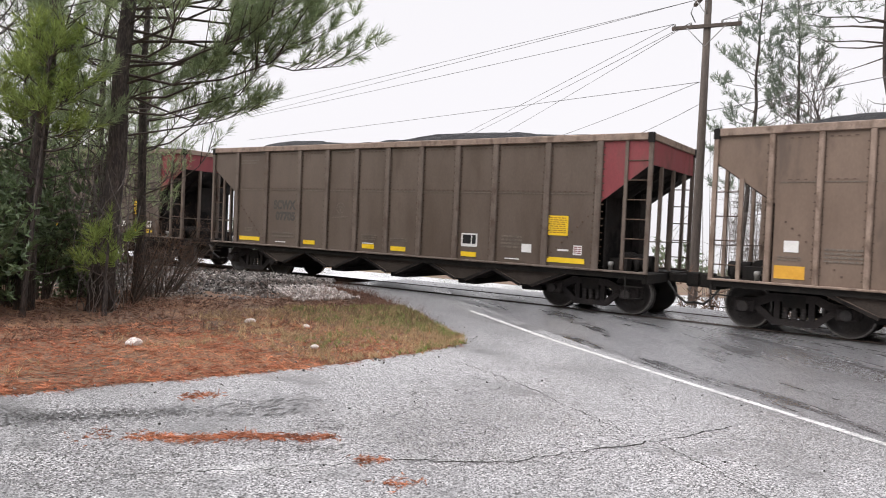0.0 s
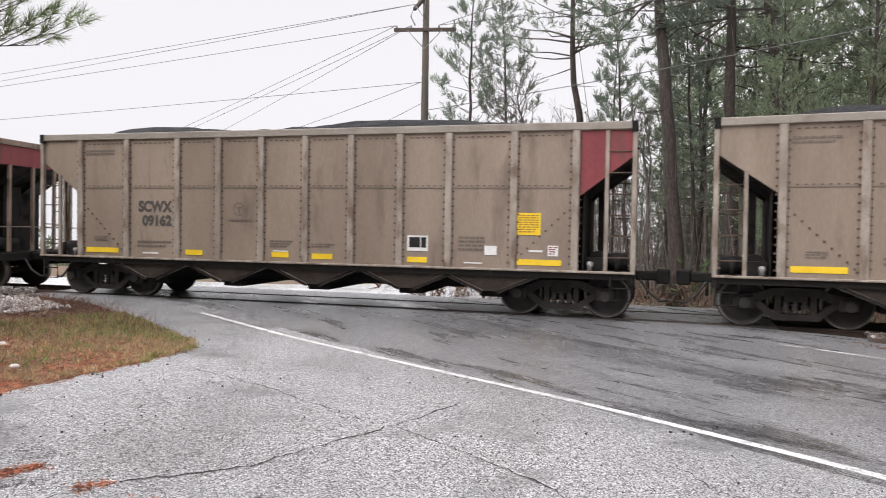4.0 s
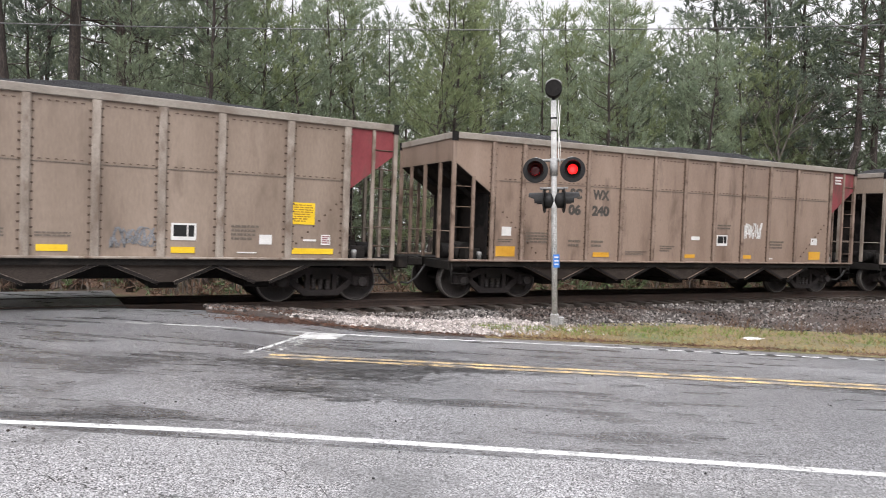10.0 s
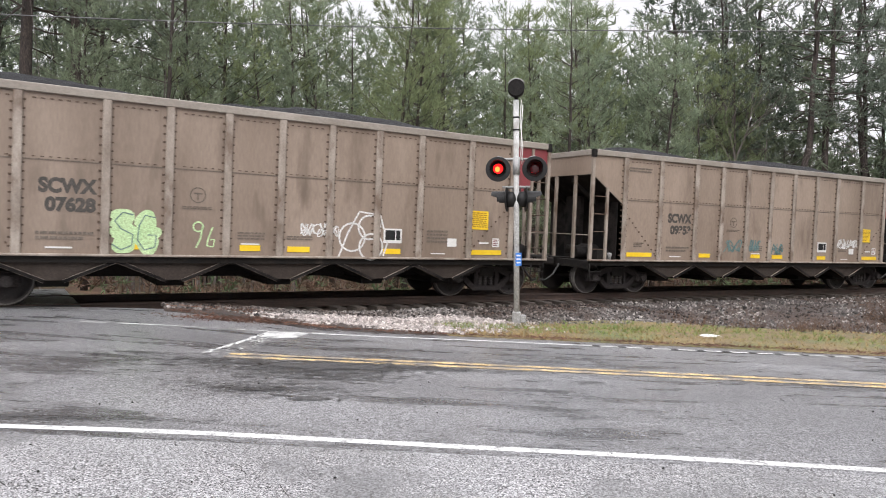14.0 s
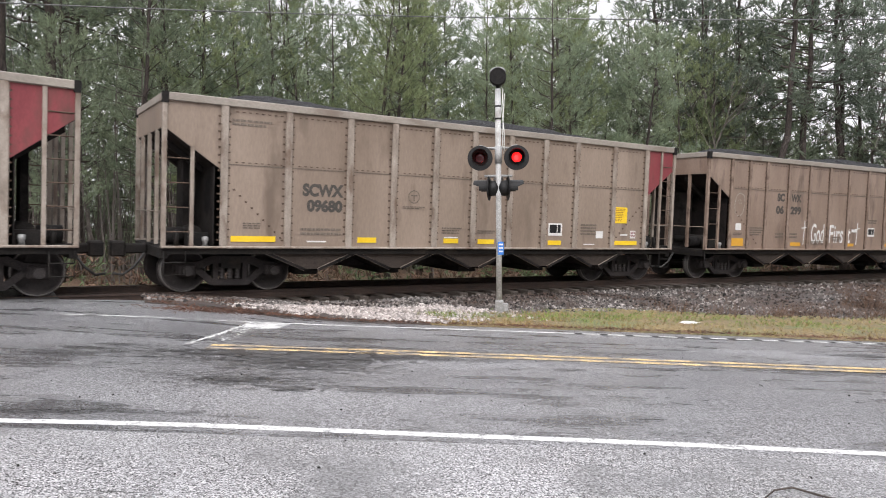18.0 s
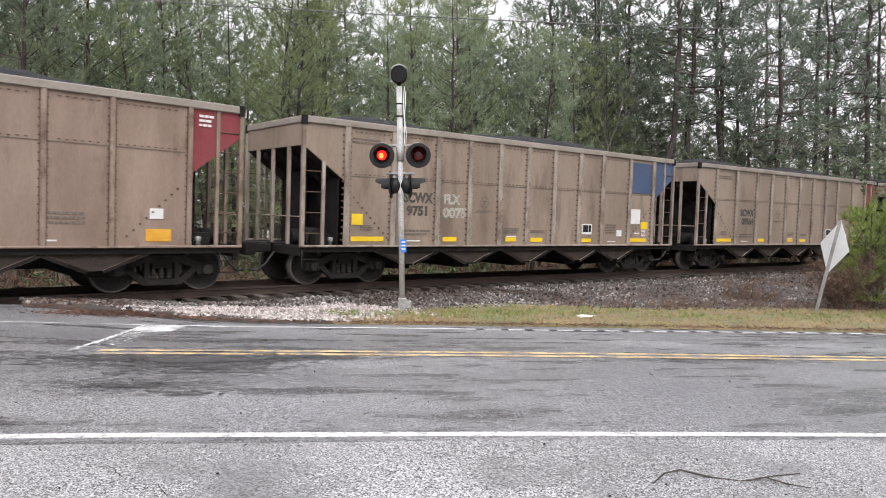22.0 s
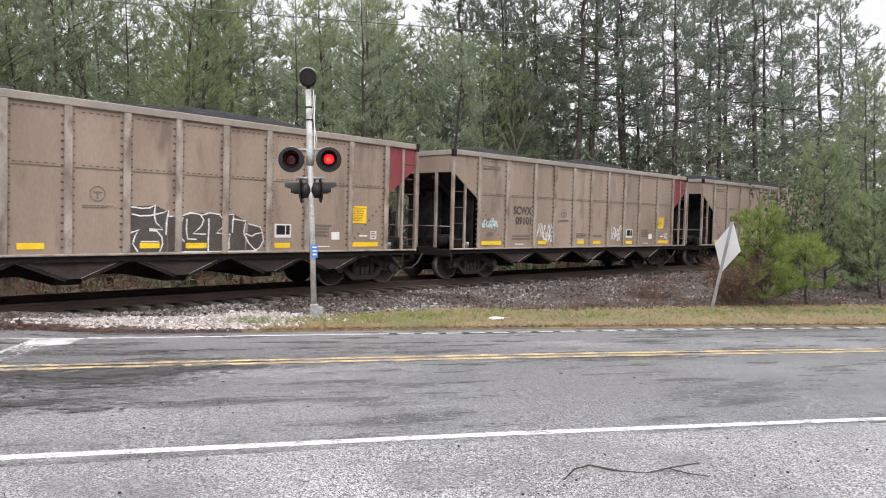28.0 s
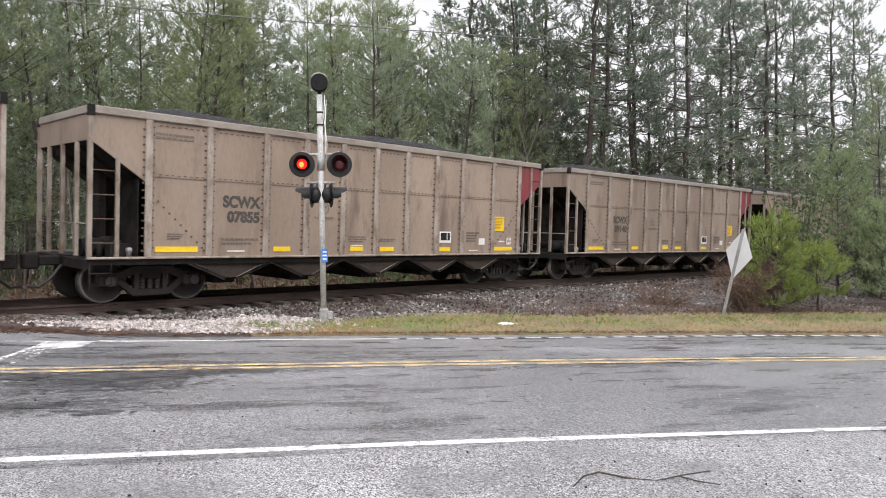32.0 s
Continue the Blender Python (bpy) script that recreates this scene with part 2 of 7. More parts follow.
M["blue"] = material("blue_paint", (0.045, 0.070, 0.135), (0.07, 0.100, 0.185), 0.6, 1.5, 30, 0.1, fine_amount=0.15)
M["yellow"] = material("yellow_reflector", (0.78, 0.50, 0.02), (0.90, 0.62, 0.03), 0.4, 3, 40, 0.0, fine_amount=0.08)
M["placard_ink"] = material("placard_ink", (0.36, 0.20, 0.02), (0.44, 0.26, 0.03), 0.5, 4, 40, 0.0)
M["orange"] = material("orange_reflector", (0.60, 0.30, 0.03), (0.74, 0.40, 0.05), 0.4, 3, 40, 0.0, fine_amount=0.08)
M["white"] = material("white_label", (0.66, 0.65, 0.63), (0.80, 0.79, 0.77), 0.5, 4, 40, 0.0, fine_amount=0.08)
M["black"] = material("black_paint", (0.009, 0.009, 0.010), (0.022, 0.022, 0.022), 0.55, 4, 40, 0.0, spec=0.3)
M["letter"] = material("stencil_paint", (0.05, 0.045, 0.04), (0.085, 0.075, 0.065), 0.7, 4, 40, 0.0)
M["faint"] = material("faint_stencil", (0.13, 0.105, 0.085), (0.17, 0.14, 0.115), 0.7, 4, 40, 0.0)
M["spray_white"] = material("white_spray_paint", (0.60, 0.59, 0.57), (0.78, 0.77, 0.75), 0.6, 4, 40, 0.0)
M["spray_grey"] = material("grey_spray_paint", (0.14, 0.145, 0.155), (0.24, 0.245, 0.26), 0.6, 4, 40, 0.0)
M["spray_green"] = material("green_spray_paint", (0.42, 0.60, 0.30), (0.55, 0.70, 0.40), 0.6, 4, 40, 0.0)
M["spray_teal"] = material("teal_spray_paint", (0.10, 0.17, 0.17), (0.16, 0.24, 0.23), 0.6, 4, 40, 0.0)
M["spray_dull"] = material("dull_spray_paint", (0.33, 0.315, 0.27), (0.43, 0.415, 0.36), 0.6, 4, 40, 0.0)
M["spray_pale"] = material("pale_blue_spray_paint", (0.42, 0.62, 0.64), (0.55, 0.72, 0.74), 0.6, 4, 40, 0.0)
M["mast_paint"] = material("mast_paint", (0.40, 0.40, 0.395), (0.54, 0.54, 0.53), 0.5, 5, 50, 0.1, dirt=(0.28, 0.27, 0.245), dirt_at=0.60, dirt_scale=2)
M["galvanised"] = material("galvanised_steel", (0.27, 0.27, 0.268), (0.38, 0.38, 0.372), 0.5, 5, 50, 0.1, metal=0.2, dirt=(0.19, 0.175, 0.155), dirt_at=0.60, dirt_scale=2)
M["pole"] = material("pole_wood", (0.055, 0.043, 0.036), (0.115, 0.092, 0.078), 0.9, 3, 40, 0.5, stretch=(4, 4, 0.4))
M["bark"] = material("pine_bark", (0.022, 0.017, 0.015), (0.088, 0.069, 0.060), 0.95, 3, 12, 1.0, stretch=(5, 5, 1.1), bump_size=0.03, fine_amount=0.6)
M["twig"] = material("twig_bark", (0.045, 0.035, 0.030), (0.095, 0.077, 0.065), 0.95, 4, 30, 0.3)
M["bare_twig"] = material("bare_twig", (0.085, 0.072, 0.065), (0.15, 0.13, 0.115), 0.95, 4, 30, 0.2)
# needles of the wood, paled and greyed to put the mist into their colour
M["needles"] = material("pine_needles", (0.180, 0.226, 0.156), (0.290, 0.332, 0.220), 0.7, 0.5, 6, 0.0, island=0.28, object_var=0.22, through=0.55, spec=0.25)
M["lime_needles"] = material("lime_pine_needles", (0.202, 0.250, 0.138), (0.320, 0.360, 0.195), 0.7, 0.5, 6, 0.0, island=0.28, object_var=0.20, through=0.55, spec=0.25)
# bluer needles for tall and slender pines: haze as a tint
M["hazy_needles"] = material("hazy_pine_needles", (0.150, 0.188, 0.150), (0.240, 0.278, 0.212), 0.7, 0.5, 6, 0.0, island=0.28, object_var=0.18, through=0.5, spec=0.25)
M["young_needles"] = material("young_pine_needles", (0.175, 0.235, 0.058), (0.28, 0.34, 0.105), 0.6, 0.8, 6, 0.0, island=0.4, through=0.45, spec=0.3)
M["near_needles"] = material("near_pine_needles", (0.195, 0.255, 0.135), (0.310, 0.370, 0.195), 0.6, 0.8, 6, 0.0, island=0.4, through=0.5, spec=0.3)
M["leaves"] = material("evergreen_leaves", (0.080, 0.118, 0.058), (0.140, 0.188, 0.088), 0.5, 0.8, 6, 0.0, island=0.4, through=0.35)
M["dry_brush"] = material("dry_brush", (0.085, 0.050, 0.034), (0.160, 0.100, 0.067), 0.95, 1.0, 20, 0.0, island=0.4)
M["grass"] = material("winter_grass", (0.225, 0.160, 0.066), (0.37, 0.265, 0.120), 0.8, 0.5, 8, 0.0, island=0.4, dirt=(0.13, 0.175, 0.045), dirt_at=0.60, dirt_scale=0.5, through=0.25)
M["dry_grass"] = material("dry_grass", (0.31, 0.215, 0.120), (0.50, 0.370, 0.215), 0.8, 0.6, 8, 0.0, island=0.5, through=0.25)
M["green_grass"] = material("green_grass", (0.12, 0.185, 0.045), (0.21, 0.28, 0.075), 0.8, 0.6, 8, 0.0, island=0.4, through=0.25)
M["dead_leaf"] = material("dead_leaf", (0.085, 0.042, 0.028), (0.20, 0.105, 0.070), 0.85, 1.0, 8, 0.0, island=0.5)
M["straw"] = material("pine_straw", (0.27, 0.085, 0.042), (0.46, 0.185, 0.098), 0.85, 1.0, 8, 0.0, island=0.68)
M["wire"] = material("wire", (0.10, 0.10, 0.10), (0.16, 0.16, 0.16), 0.6, 4, 20, 0.0)
M["glass_red"] = material("red_lens", (0.050, 0.006, 0.009), (0.085, 0.009, 0.012), 0.15, 4, 20, 0.0)
M["lit"] = glow("lit_lamp", (1.0, 0.012, 0.012), 1.5)
M["lit_core"] = glow("lamp_filament", (1.0, 0.20, 0.03), 2.6)
M["lit_red"] = glow("red_glow", (1.0, 0.03, 0.03), 2.0)
M["blue_sign"] = material("blue_enamel", (0.03, 0.16, 0.55), (0.05, 0.22, 0.65), 0.4, 4, 20, 0.0)
M["metal_back"] = material("sign_back", (0.66, 0.67, 0.67), (0.74, 0.75, 0.75), 0.5, 1, 20, 0.0, fine_amount=0.05)


# ---- mesh helpers ----
def mesh(name, bm, mat):
    me = bpy.data.meshes.new(name)
    bm.normal_update()
    bm.to_mesh(me)
    bm.free()
    me.materials.append(mat)
    return me


def part(name, bm, mat=None, parent=None, label=""):
    ob = new(name, mesh(name, bm, mat) if isinstance(bm, bmesh.types.BMesh) else bm)
    ob.parent = parent
    return tagged(ob, label)


def raw(name, verts, faces, mat, smooth=False):
    me = bpy.data.meshes.new(name)
    me.from_pydata(verts, [], faces)
    me.materials.append(mat)
    if smooth:
        me.shade_smooth()
    me.update()
    return me


def fast(name, verts, size, mat):
    """A mesh of separate polygons of size corners each, from an array of corners."""
    verts = np.asarray(verts, dtype=np.float32).reshape(-1, 3)
    count = len(verts) // size
    me = bpy.data.meshes.new(name)
    me.vertices.add(len(verts))
    me.vertices.foreach_set("co", verts.ravel())
    me.loops.add(len(verts))
    me.loops.foreach_set("vertex_index", np.arange(len(verts), dtype=np.int32))
    me.polygons.add(count)
    me.polygons.foreach_set("loop_start", np.arange(0, len(verts), size, dtype=np.int32))
    me.update(calc_edges=True)
    me.materials.append(mat)
    return me


def hexa(bm, corners):
    """A six-sided block from its eight corners: four below, then four above, in the same order."""
    v = [bm.verts.new(c) for c in corners]
    for f in ((3, 2, 1, 0), (4, 5, 6, 7), (0, 1, 5, 4), (1, 2, 6, 5), (2, 3, 7, 6), (3, 0, 4, 7)):
        bm.faces.new([v[i] for i in f])
    return bm


def box(bm, x0, x1, y0, y1, z0, z1):
    return hexa(bm, [(x0, y0, z0), (x1, y0, z0), (x1, y1, z0), (x0, y1, z0), (x0, y0, z1), (x1, y0, z1), (x1, y1, z1), (x0, y1, z1)])


def boxes(*rows):
    bm = bmesh.new()
    for row in rows:
        box(bm, *row)
    return bm


def bevelled(bm, width):
    bmesh.ops.bevel(bm, geom=bm.edges[:], offset=width, segments=1, affect="EDGES")
    return bm


def plate(bm, outline, y0, y1):
    """An upright plate: its outline in x and z, from y0 to y1."""
    a, b = [bm.verts.new((x, y0, z)) for x, z in outline], [bm.verts.new((x, y1, z)) for x, z in outline]
    bm.faces.new(a)
    bm.faces.new(b[::-1])
    for i in range(len(a)):
        j = (i + 1) % len(a)
        bm.faces.new((a[j], a[i], b[i], b[j]))
    bmesh.ops.recalc_face_normals(bm, faces=bm.faces[:])
    return bm


def tube(bm, points, radii, seg=8, caps=True):
    """A round bar through points; radii: one, or one for each point."""
    pts = [Vector(p) for p in points]
    radii = [radii] * len(pts) if isinstance(radii, (int, float)) else radii
    rings = []
    for i, p in enumerate(pts):
        way = (pts[min(i + 1, len(pts) - 1)] - pts[max(i - 1, 0)]).normalized()
        side = way.cross(Vector((0, 0, 1)) if abs(way.z) < 0.9 else Vector((1, 0, 0))).normalized()
        up = side.cross(way)
        rings.append([bm.verts.new(p + radii[i] * (math.cos(a) * side + math.sin(a) * up)) for a in [2 * math.pi * k / seg for k in range(seg)]])
    for r, q in zip(rings, rings[1:]):
        for k in range(seg):
            bm.faces.new((r[k], r[(k + 1) % seg], q[(k + 1) % seg], q[k])).smooth = True
    if caps:
        bm.faces.new(rings[0][::-1])
        bm.faces.new(rings[-1])
    return bm


def lathe(bm, rows, origin=(0, 0, 0), axis="y", seg=24, caps=True):
    """Rows of (along, radius) turned about an axis."""
    o, rings = Vector(origin), []
    for along, radius in rows:
        ring = []
        for k in range(seg):
            a = 2 * math.pi * k / seg
            c, s = radius * math.cos(a), radius * math.sin(a)
            ring.append(bm.verts.new(o + Vector((c, along, s) if axis == "y" else (c, s, along) if axis == "z" else (along, c, s))))
        rings.append(ring)
    for r, q in zip(rings, rings[1:]):
        for k in range(seg):
            bm.faces.new((r[k], r[(k + 1) % seg], q[(k + 1) % seg], q[k])).smooth = True
    if caps:
        bm.faces.new(rings[0][::-1])
        bm.faces.new(rings[-1])
    bmesh.ops.recalc_face_normals(bm, faces=bm.faces[:])
    return bm


# ---- lie of the land ----
def side_y(x):
    """The near side of the cars."""
    u = min(max(x, -30.0), 55.0)
    y = 14.14636 + 0.14316 * u - 0.0031 * u * u + 0.00164 * u**3 / 50
    return y + (x - u) * (0.14316 - 0.0062 * u + 0.00492 * u * u / 50)


def rail_z(x):
    u = min(max(x, -60.0), 90.0)
    return 0.617 - 0.01764 * u + 3e-5 * u * u


CENTRE, CANT = 1.72, 3.0
SIDE = np.array([(x * 0.5, side_y(x * 0.5), rail_z(x * 0.5)) for x in range(-520, 640)])
REACH = np.concatenate([[0], np.cumsum(np.linalg.norm(np.diff(SIDE[:, :2], axis=0), axis=1))])
REACH -= REACH[520]
TANGENT = np.gradient(SIDE[:, :2], axis=0)
TANGENT /= np.linalg.norm(TANGENT, axis=1)[:, None]
TRACK_XYZ = SIDE + CENTRE * np.stack([-TANGENT[:, 1], TANGENT[:, 0], 0 * TANGENT[:, 0]], 1)


def on_track(s):
    return Vector([float(np.interp(s, REACH, TRACK_XYZ[:, k])) for k in range(3)])


def track_pose(a, b):
    """A pose whose x runs from the place a to the place b along the track, tilted by the cant."""
    p, q = on_track(a), on_track(b)
    x = (q - p).normalized()
    y = Vector((0, 0, 1)).cross(x).normalized()
    m = Matrix((x, y, x.cross(y))).transposed().to_4x4()
    return Matrix.Translation((p + q) / 2) @ m @ pose(0, 0, 0, CANT)


def smooth_step(a, b, x):
    u = min(max((x - a) / (b - a), 0.0), 1.0)
    return u * u * (3 - 2 * u)


RN = (math.cos(radians(63.54)), math.sin(radians(63.54)))


def road_n(x, y):
    """How far across the road a place lies, and how far along it."""
    s = -x * RN[1] + y * RN[0]
    return x * RN[0] + y * RN[1] + 0.0032 * min(s * s, 900), s


def road_xy(n, s):
    n -= 0.0032 * min(s * s, 900)
    return n * RN[0] - s * RN[1], n * RN[1] + s * RN[0]


def ground_z(x, y):
    n, s = road_n(x, y)
    u, w = min(max(x, -45.0), 60.0), min(max(y, -30.0), 30.0)
    base = -0.034 * u + 0.0229 * w + 0.07 * max(0.0, 1 - ((n - 8.9) / 3.3) ** 2)
    d, zr, right = side_y(x) + 0.85 - y, rail_z(x) - 0.04, smooth_step(0.3, 4.5, x)
    fade = smooth_step(-28, -18, x)
    wl_ = (1 - smooth_step(1, 5, d)) * (1 - right)
    wr = (1 - smooth_step(-2.5, 0.3, d)) * right
    level = zr - 0.03 - 0.3 * (1 - fade) - 0.18 * smooth_step(-3, -6, d)
    level -= 0.27 * smooth_step(-0.4, 0.4, x) * (1 - smooth_step(0.2, 0.6, d))
    z = base * (1 - wl_) + wl_ * level
    return z * (1 - wr) + wr * (zr - 0.48)


# ---- ground, road, track ----
def field(name, us, vs, at, mat, parent=None):
    """A sheet over a grid of u and v; at(u, v) gives a place."""
    verts = [at(u, v) for v in vs for u in us]
    w = len(us)
    faces = [(j * w + i, j * w + i + 1, (j + 1) * w + i + 1, (j + 1) * w + i) for j in range(len(vs) - 1) for i in range(w - 1)]
    ob = new(name, raw(name, verts, faces, mat, True))
    ob.parent = parent
    return ob


def spread(fine, near, far):
    out = [i * fine for i in range(int(-near / fine), int(near / fine) + 1)]
    step, edge = fine * 2, near
    while edge < far:
        edge += step
        step *= 1.5
        out = [-edge] + out + [edge]
    return out


ground = field("ground", spread(1.0, 50, 2500), spread(1.0, 40, 2500), lambda x, y: (x, y, ground_z(x, y) - 0.06), M["soil"])
tagged(ground, "brown winter ground with fallen pine straw beside the railway", "ground", kind="structure")


def along(name, n0, n1, s0, s1, lift, mat, steps=0.5, rows=3, label="", category="road", parent=None):
    """A strip of the road from n0 to n1 across it, lying lift above the ground."""
    us = [s0 + (s1 - s0) * i / max(1, round((s1 - s0) / steps)) for i in range(max(1, round((s1 - s0) / steps)) + 1)]
    vs = [n0 + (n1 - n0) * j / rows for j in range(rows + 1)]

    def at(s, n):
        x, y = road_xy(n, s)
        return x, y, ground_z(x, y) + lift
    ob = field(name, us, vs, at, mat, parent)
    return tagged(ob, label, category, kind="structure") if not parent else ob


road = along("road", 5.45, 12.75, -60, 20, 0.004, M["asphalt"], 0.5, 14, "dark wet asphalt road running over the level crossing")
apron = along("apron", -16, 5.45, -40, 20, 0.004, M["apron"], 0.5, 30, "pale grey weathered asphalt apron with cracks and grit", "pavement")
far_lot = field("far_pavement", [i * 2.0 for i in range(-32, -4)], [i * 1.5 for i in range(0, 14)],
                lambda x, v: (x, side_y(x) + 4.6 + v, ground_z(x, side_y(x) + 4.6 + v) + 0.004), M["wet_glare_lot"])
tagged(far_lot, "wet pavement behind the train, the sky's glare in its pale colour", "pavement", kind="structure")



def painted(name, line, width, mat, label, lift=0.010, step=0.4):
    """A painted line over the road through places of x and y."""
    p = np.array(line, float)
    d = np.r_[0, np.cumsum(np.linalg.norm(np.diff(p, axis=0), axis=1))]
    s = np.linspace(0, d[-1], int(d[-1] / step) + 2)
    c = np.stack([np.interp(s, d, p[:, 0]), np.interp(s, d, p[:, 1])], 1)
    for _ in range(6):
        c[1:-1] = (c[:-2] + 2 * c[1:-1] + c[2:]) / 4
    bm, last = bmesh.new(), None
    for i, (x, y) in enumerate(c):
        w = c[min(i + 1, len(c) - 1)] - c[max(i - 1, 0)]
        w /= np.linalg.norm(w)
        pair = [bm.verts.new((x + k * w[1] * width / 2, y - k * w[0] * width / 2, ground_z(x + k * w[1] * width / 2, y - k * w[0] * width / 2) + lift)) for k in (-1, 1)]
        if last:
            bm.faces.new((last[0], last[1], pair[1], pair[0]))
        last = pair
    return tagged(part(name, bm, mat), label, "road marking", kind="structure")


painted("edge_line", [(-10.61, 10.13), (-7.16, 8.93), (-4.62, 8.0), (-2.25, 7.23), (0.42, 6.12), (2.43, 5.07), (3.6, 4.5), (7.28, 2.5), (16, -2.6), (40, -18)], 0.105, M["white_paint"], "white painted line along the road's edge")
for n0 in (8.86, 9.09):
    along("centre_line", n0, n0 + 0.13, -60, 3.1, 0.010, M["yellow_paint"], 0.5, 1, "worn double yellow line down the road's middle", "road marking")
FAR_S = (-60, -8, -5.5, -2.8, -1, 1, 2.6, 3.2, 4.5, 5.65, 8.0)
FAR_N = (12.25, 12.2, 11.93, 11.84, 11.86, 11.88, 11.68, 11.50, 11.13, 10.93, 10.70)


def far_n(s):
    """How far across the road its far edge line lies."""
    return float(np.interp(s, FAR_S, FAR_N))


painted("faded_edge_line", [road_xy(far_n(s), s) for s in [6.0 - 0.5 * k for k in range(8)]], 0.075, M["worn_paint"], "faded white line across the mouth of the crossing")
far_line = painted("far_edge_line", [road_xy(far_n(s), s) for s in [2.6 - 0.5 * k for k in range(126)]], 0.15, M["white_paint"], "worn white line along the far edge of the road")


def quad_mark(name, corners, lift, mat, label):
    bm = bmesh.new()
    bm.faces.new([bm.verts.new((x, y, ground_z(x, y) + lift)) for x, y in corners])
    return tagged(part(name, bm, mat), label, "road marking", kind="structure")


quad_mark("stop_bar", [(1.92, 11.05), (2.43, 10.92), (2.85, 11.62), (2.17, 11.61)], 0.012, M["bar_paint"], "worn white stop bar before the level crossing")
# rails, ties and their bed
track = tagged(new("railway_track"), "curved railway track of rusty rails on dark wooden ties", "railway track", kind="structure")
for name, off in (("rail", -0.7525), ("rail", 0.7525)):
    profile = [(-0.07, -0.17), (0.07, -0.17), (0.07, -0.155), (0.012, -0.135), (0.012, -0.045), (0.036, -0.035), (0.036, 0.0), (-0.036, 0.0), (-0.036, -0.035),
               (-0.012, -0.045), (-0.012, -0.135), (-0.07, -0.155)]
    verts, faces = [], []
    spots = [s * 3.0 for s in range(-84, -23)] + [s * 1.0 for s in range(-68, 121)] + [s * 3.0 for s in range(41, 90)]
    for s in spots:
        m = track_pose(s - 0.5, s + 0.5)
        verts += [m @ Vector((0, off + y, z)) for y, z in profile]
    k = len(profile)
    for j in range(len(spots) - 1):
        faces += [(j * k + i, j * k + (i + 1) % k, (j + 1) * k + (i + 1) % k, (j + 1) * k + i) for i in range(k)]
    part(name, raw(name, verts, faces, M["rail"]), parent=track)
bed_top = [(-2.9, -0.72), (-1.5, -0.30), (-0.9, -0.25), (0.0, -0.21), (0.9, -0.21), (1.55, -0.24), (3.0, -0.62)]


def bed(name, s0, s1):
    spots = [s for s in [-252 + 4.0 * i for i in range(48)] + [-60 + 0.5 * i for i in range(321)] + [104 + 4.0 * i for i in range(41)] if s0 <= s <= s1]

    def at(i, j):
        y, z = bed_top[j]
        p = track_pose(spots[i] - 0.5, spots[i] + 0.5) @ Vector((0, y, z))
        return p + Vector((0, 0, 0.04 * noise.noise(p * 1.7)))
    return tagged(field(name, list(range(len(spots))), list(range(7)), at, M["ballast"]), "bed of grey and rusty crushed stone under the track", "ballast", kind="structure")


bed("ballast_right", -0.5, 264.0)
bed("ballast_left", -252.0, -17.5)
crossing_panel = []
for lo, hi, infill in ((-1.45, -0.84, "rubber"), (-0.66, 0.66, "asphalt"), (0.84, 2.2, "asphalt")):
    spots = [-17.5 + i * 0.403 for i in range(43)]
    ob = field("crossing_panel", list(range(43)), [lo, hi], lambda i, y: track_pose(spots[i] - 0.5, spots[i] + 0.5) @ Vector((0, y, -0.012)), M[infill])
    tagged(ob, "dark asphalt infill between the rails of the crossing", "pavement", kind="structure")

for k in range(62):
    s0 = -2.0 - k * 0.42
    along("rumble_groove", far_n(s0) - 0.095, far_n(s0) + 0.095, s0 - 0.13, s0, 0.013, M["crack"], 0.13, 1, parent=far_line)


# ---- hopper cars ----
LONG, PITCH, HALF, TOP, SILL = 14.0, 15.37, 1.60, 3.87, 0.98
STAYS_B = (1.07, 1.90, 2.70, 3.80, 4.87, 5.94, 7.01, 8.12, 9.20, 10.25, 11.40, 12.87)
POSTS = (1.16, 2.46, 3.83, 4.90, 5.98, 7.05, 8.12, 9.22, 10.28, 11.63, 12.85)


def dots(bm, x, y, z, r=0.017, h=0.014, flat=1.0):
    box(bm, x - r, x + r, y - h, y + h, z - r * flat, z + r * flat)


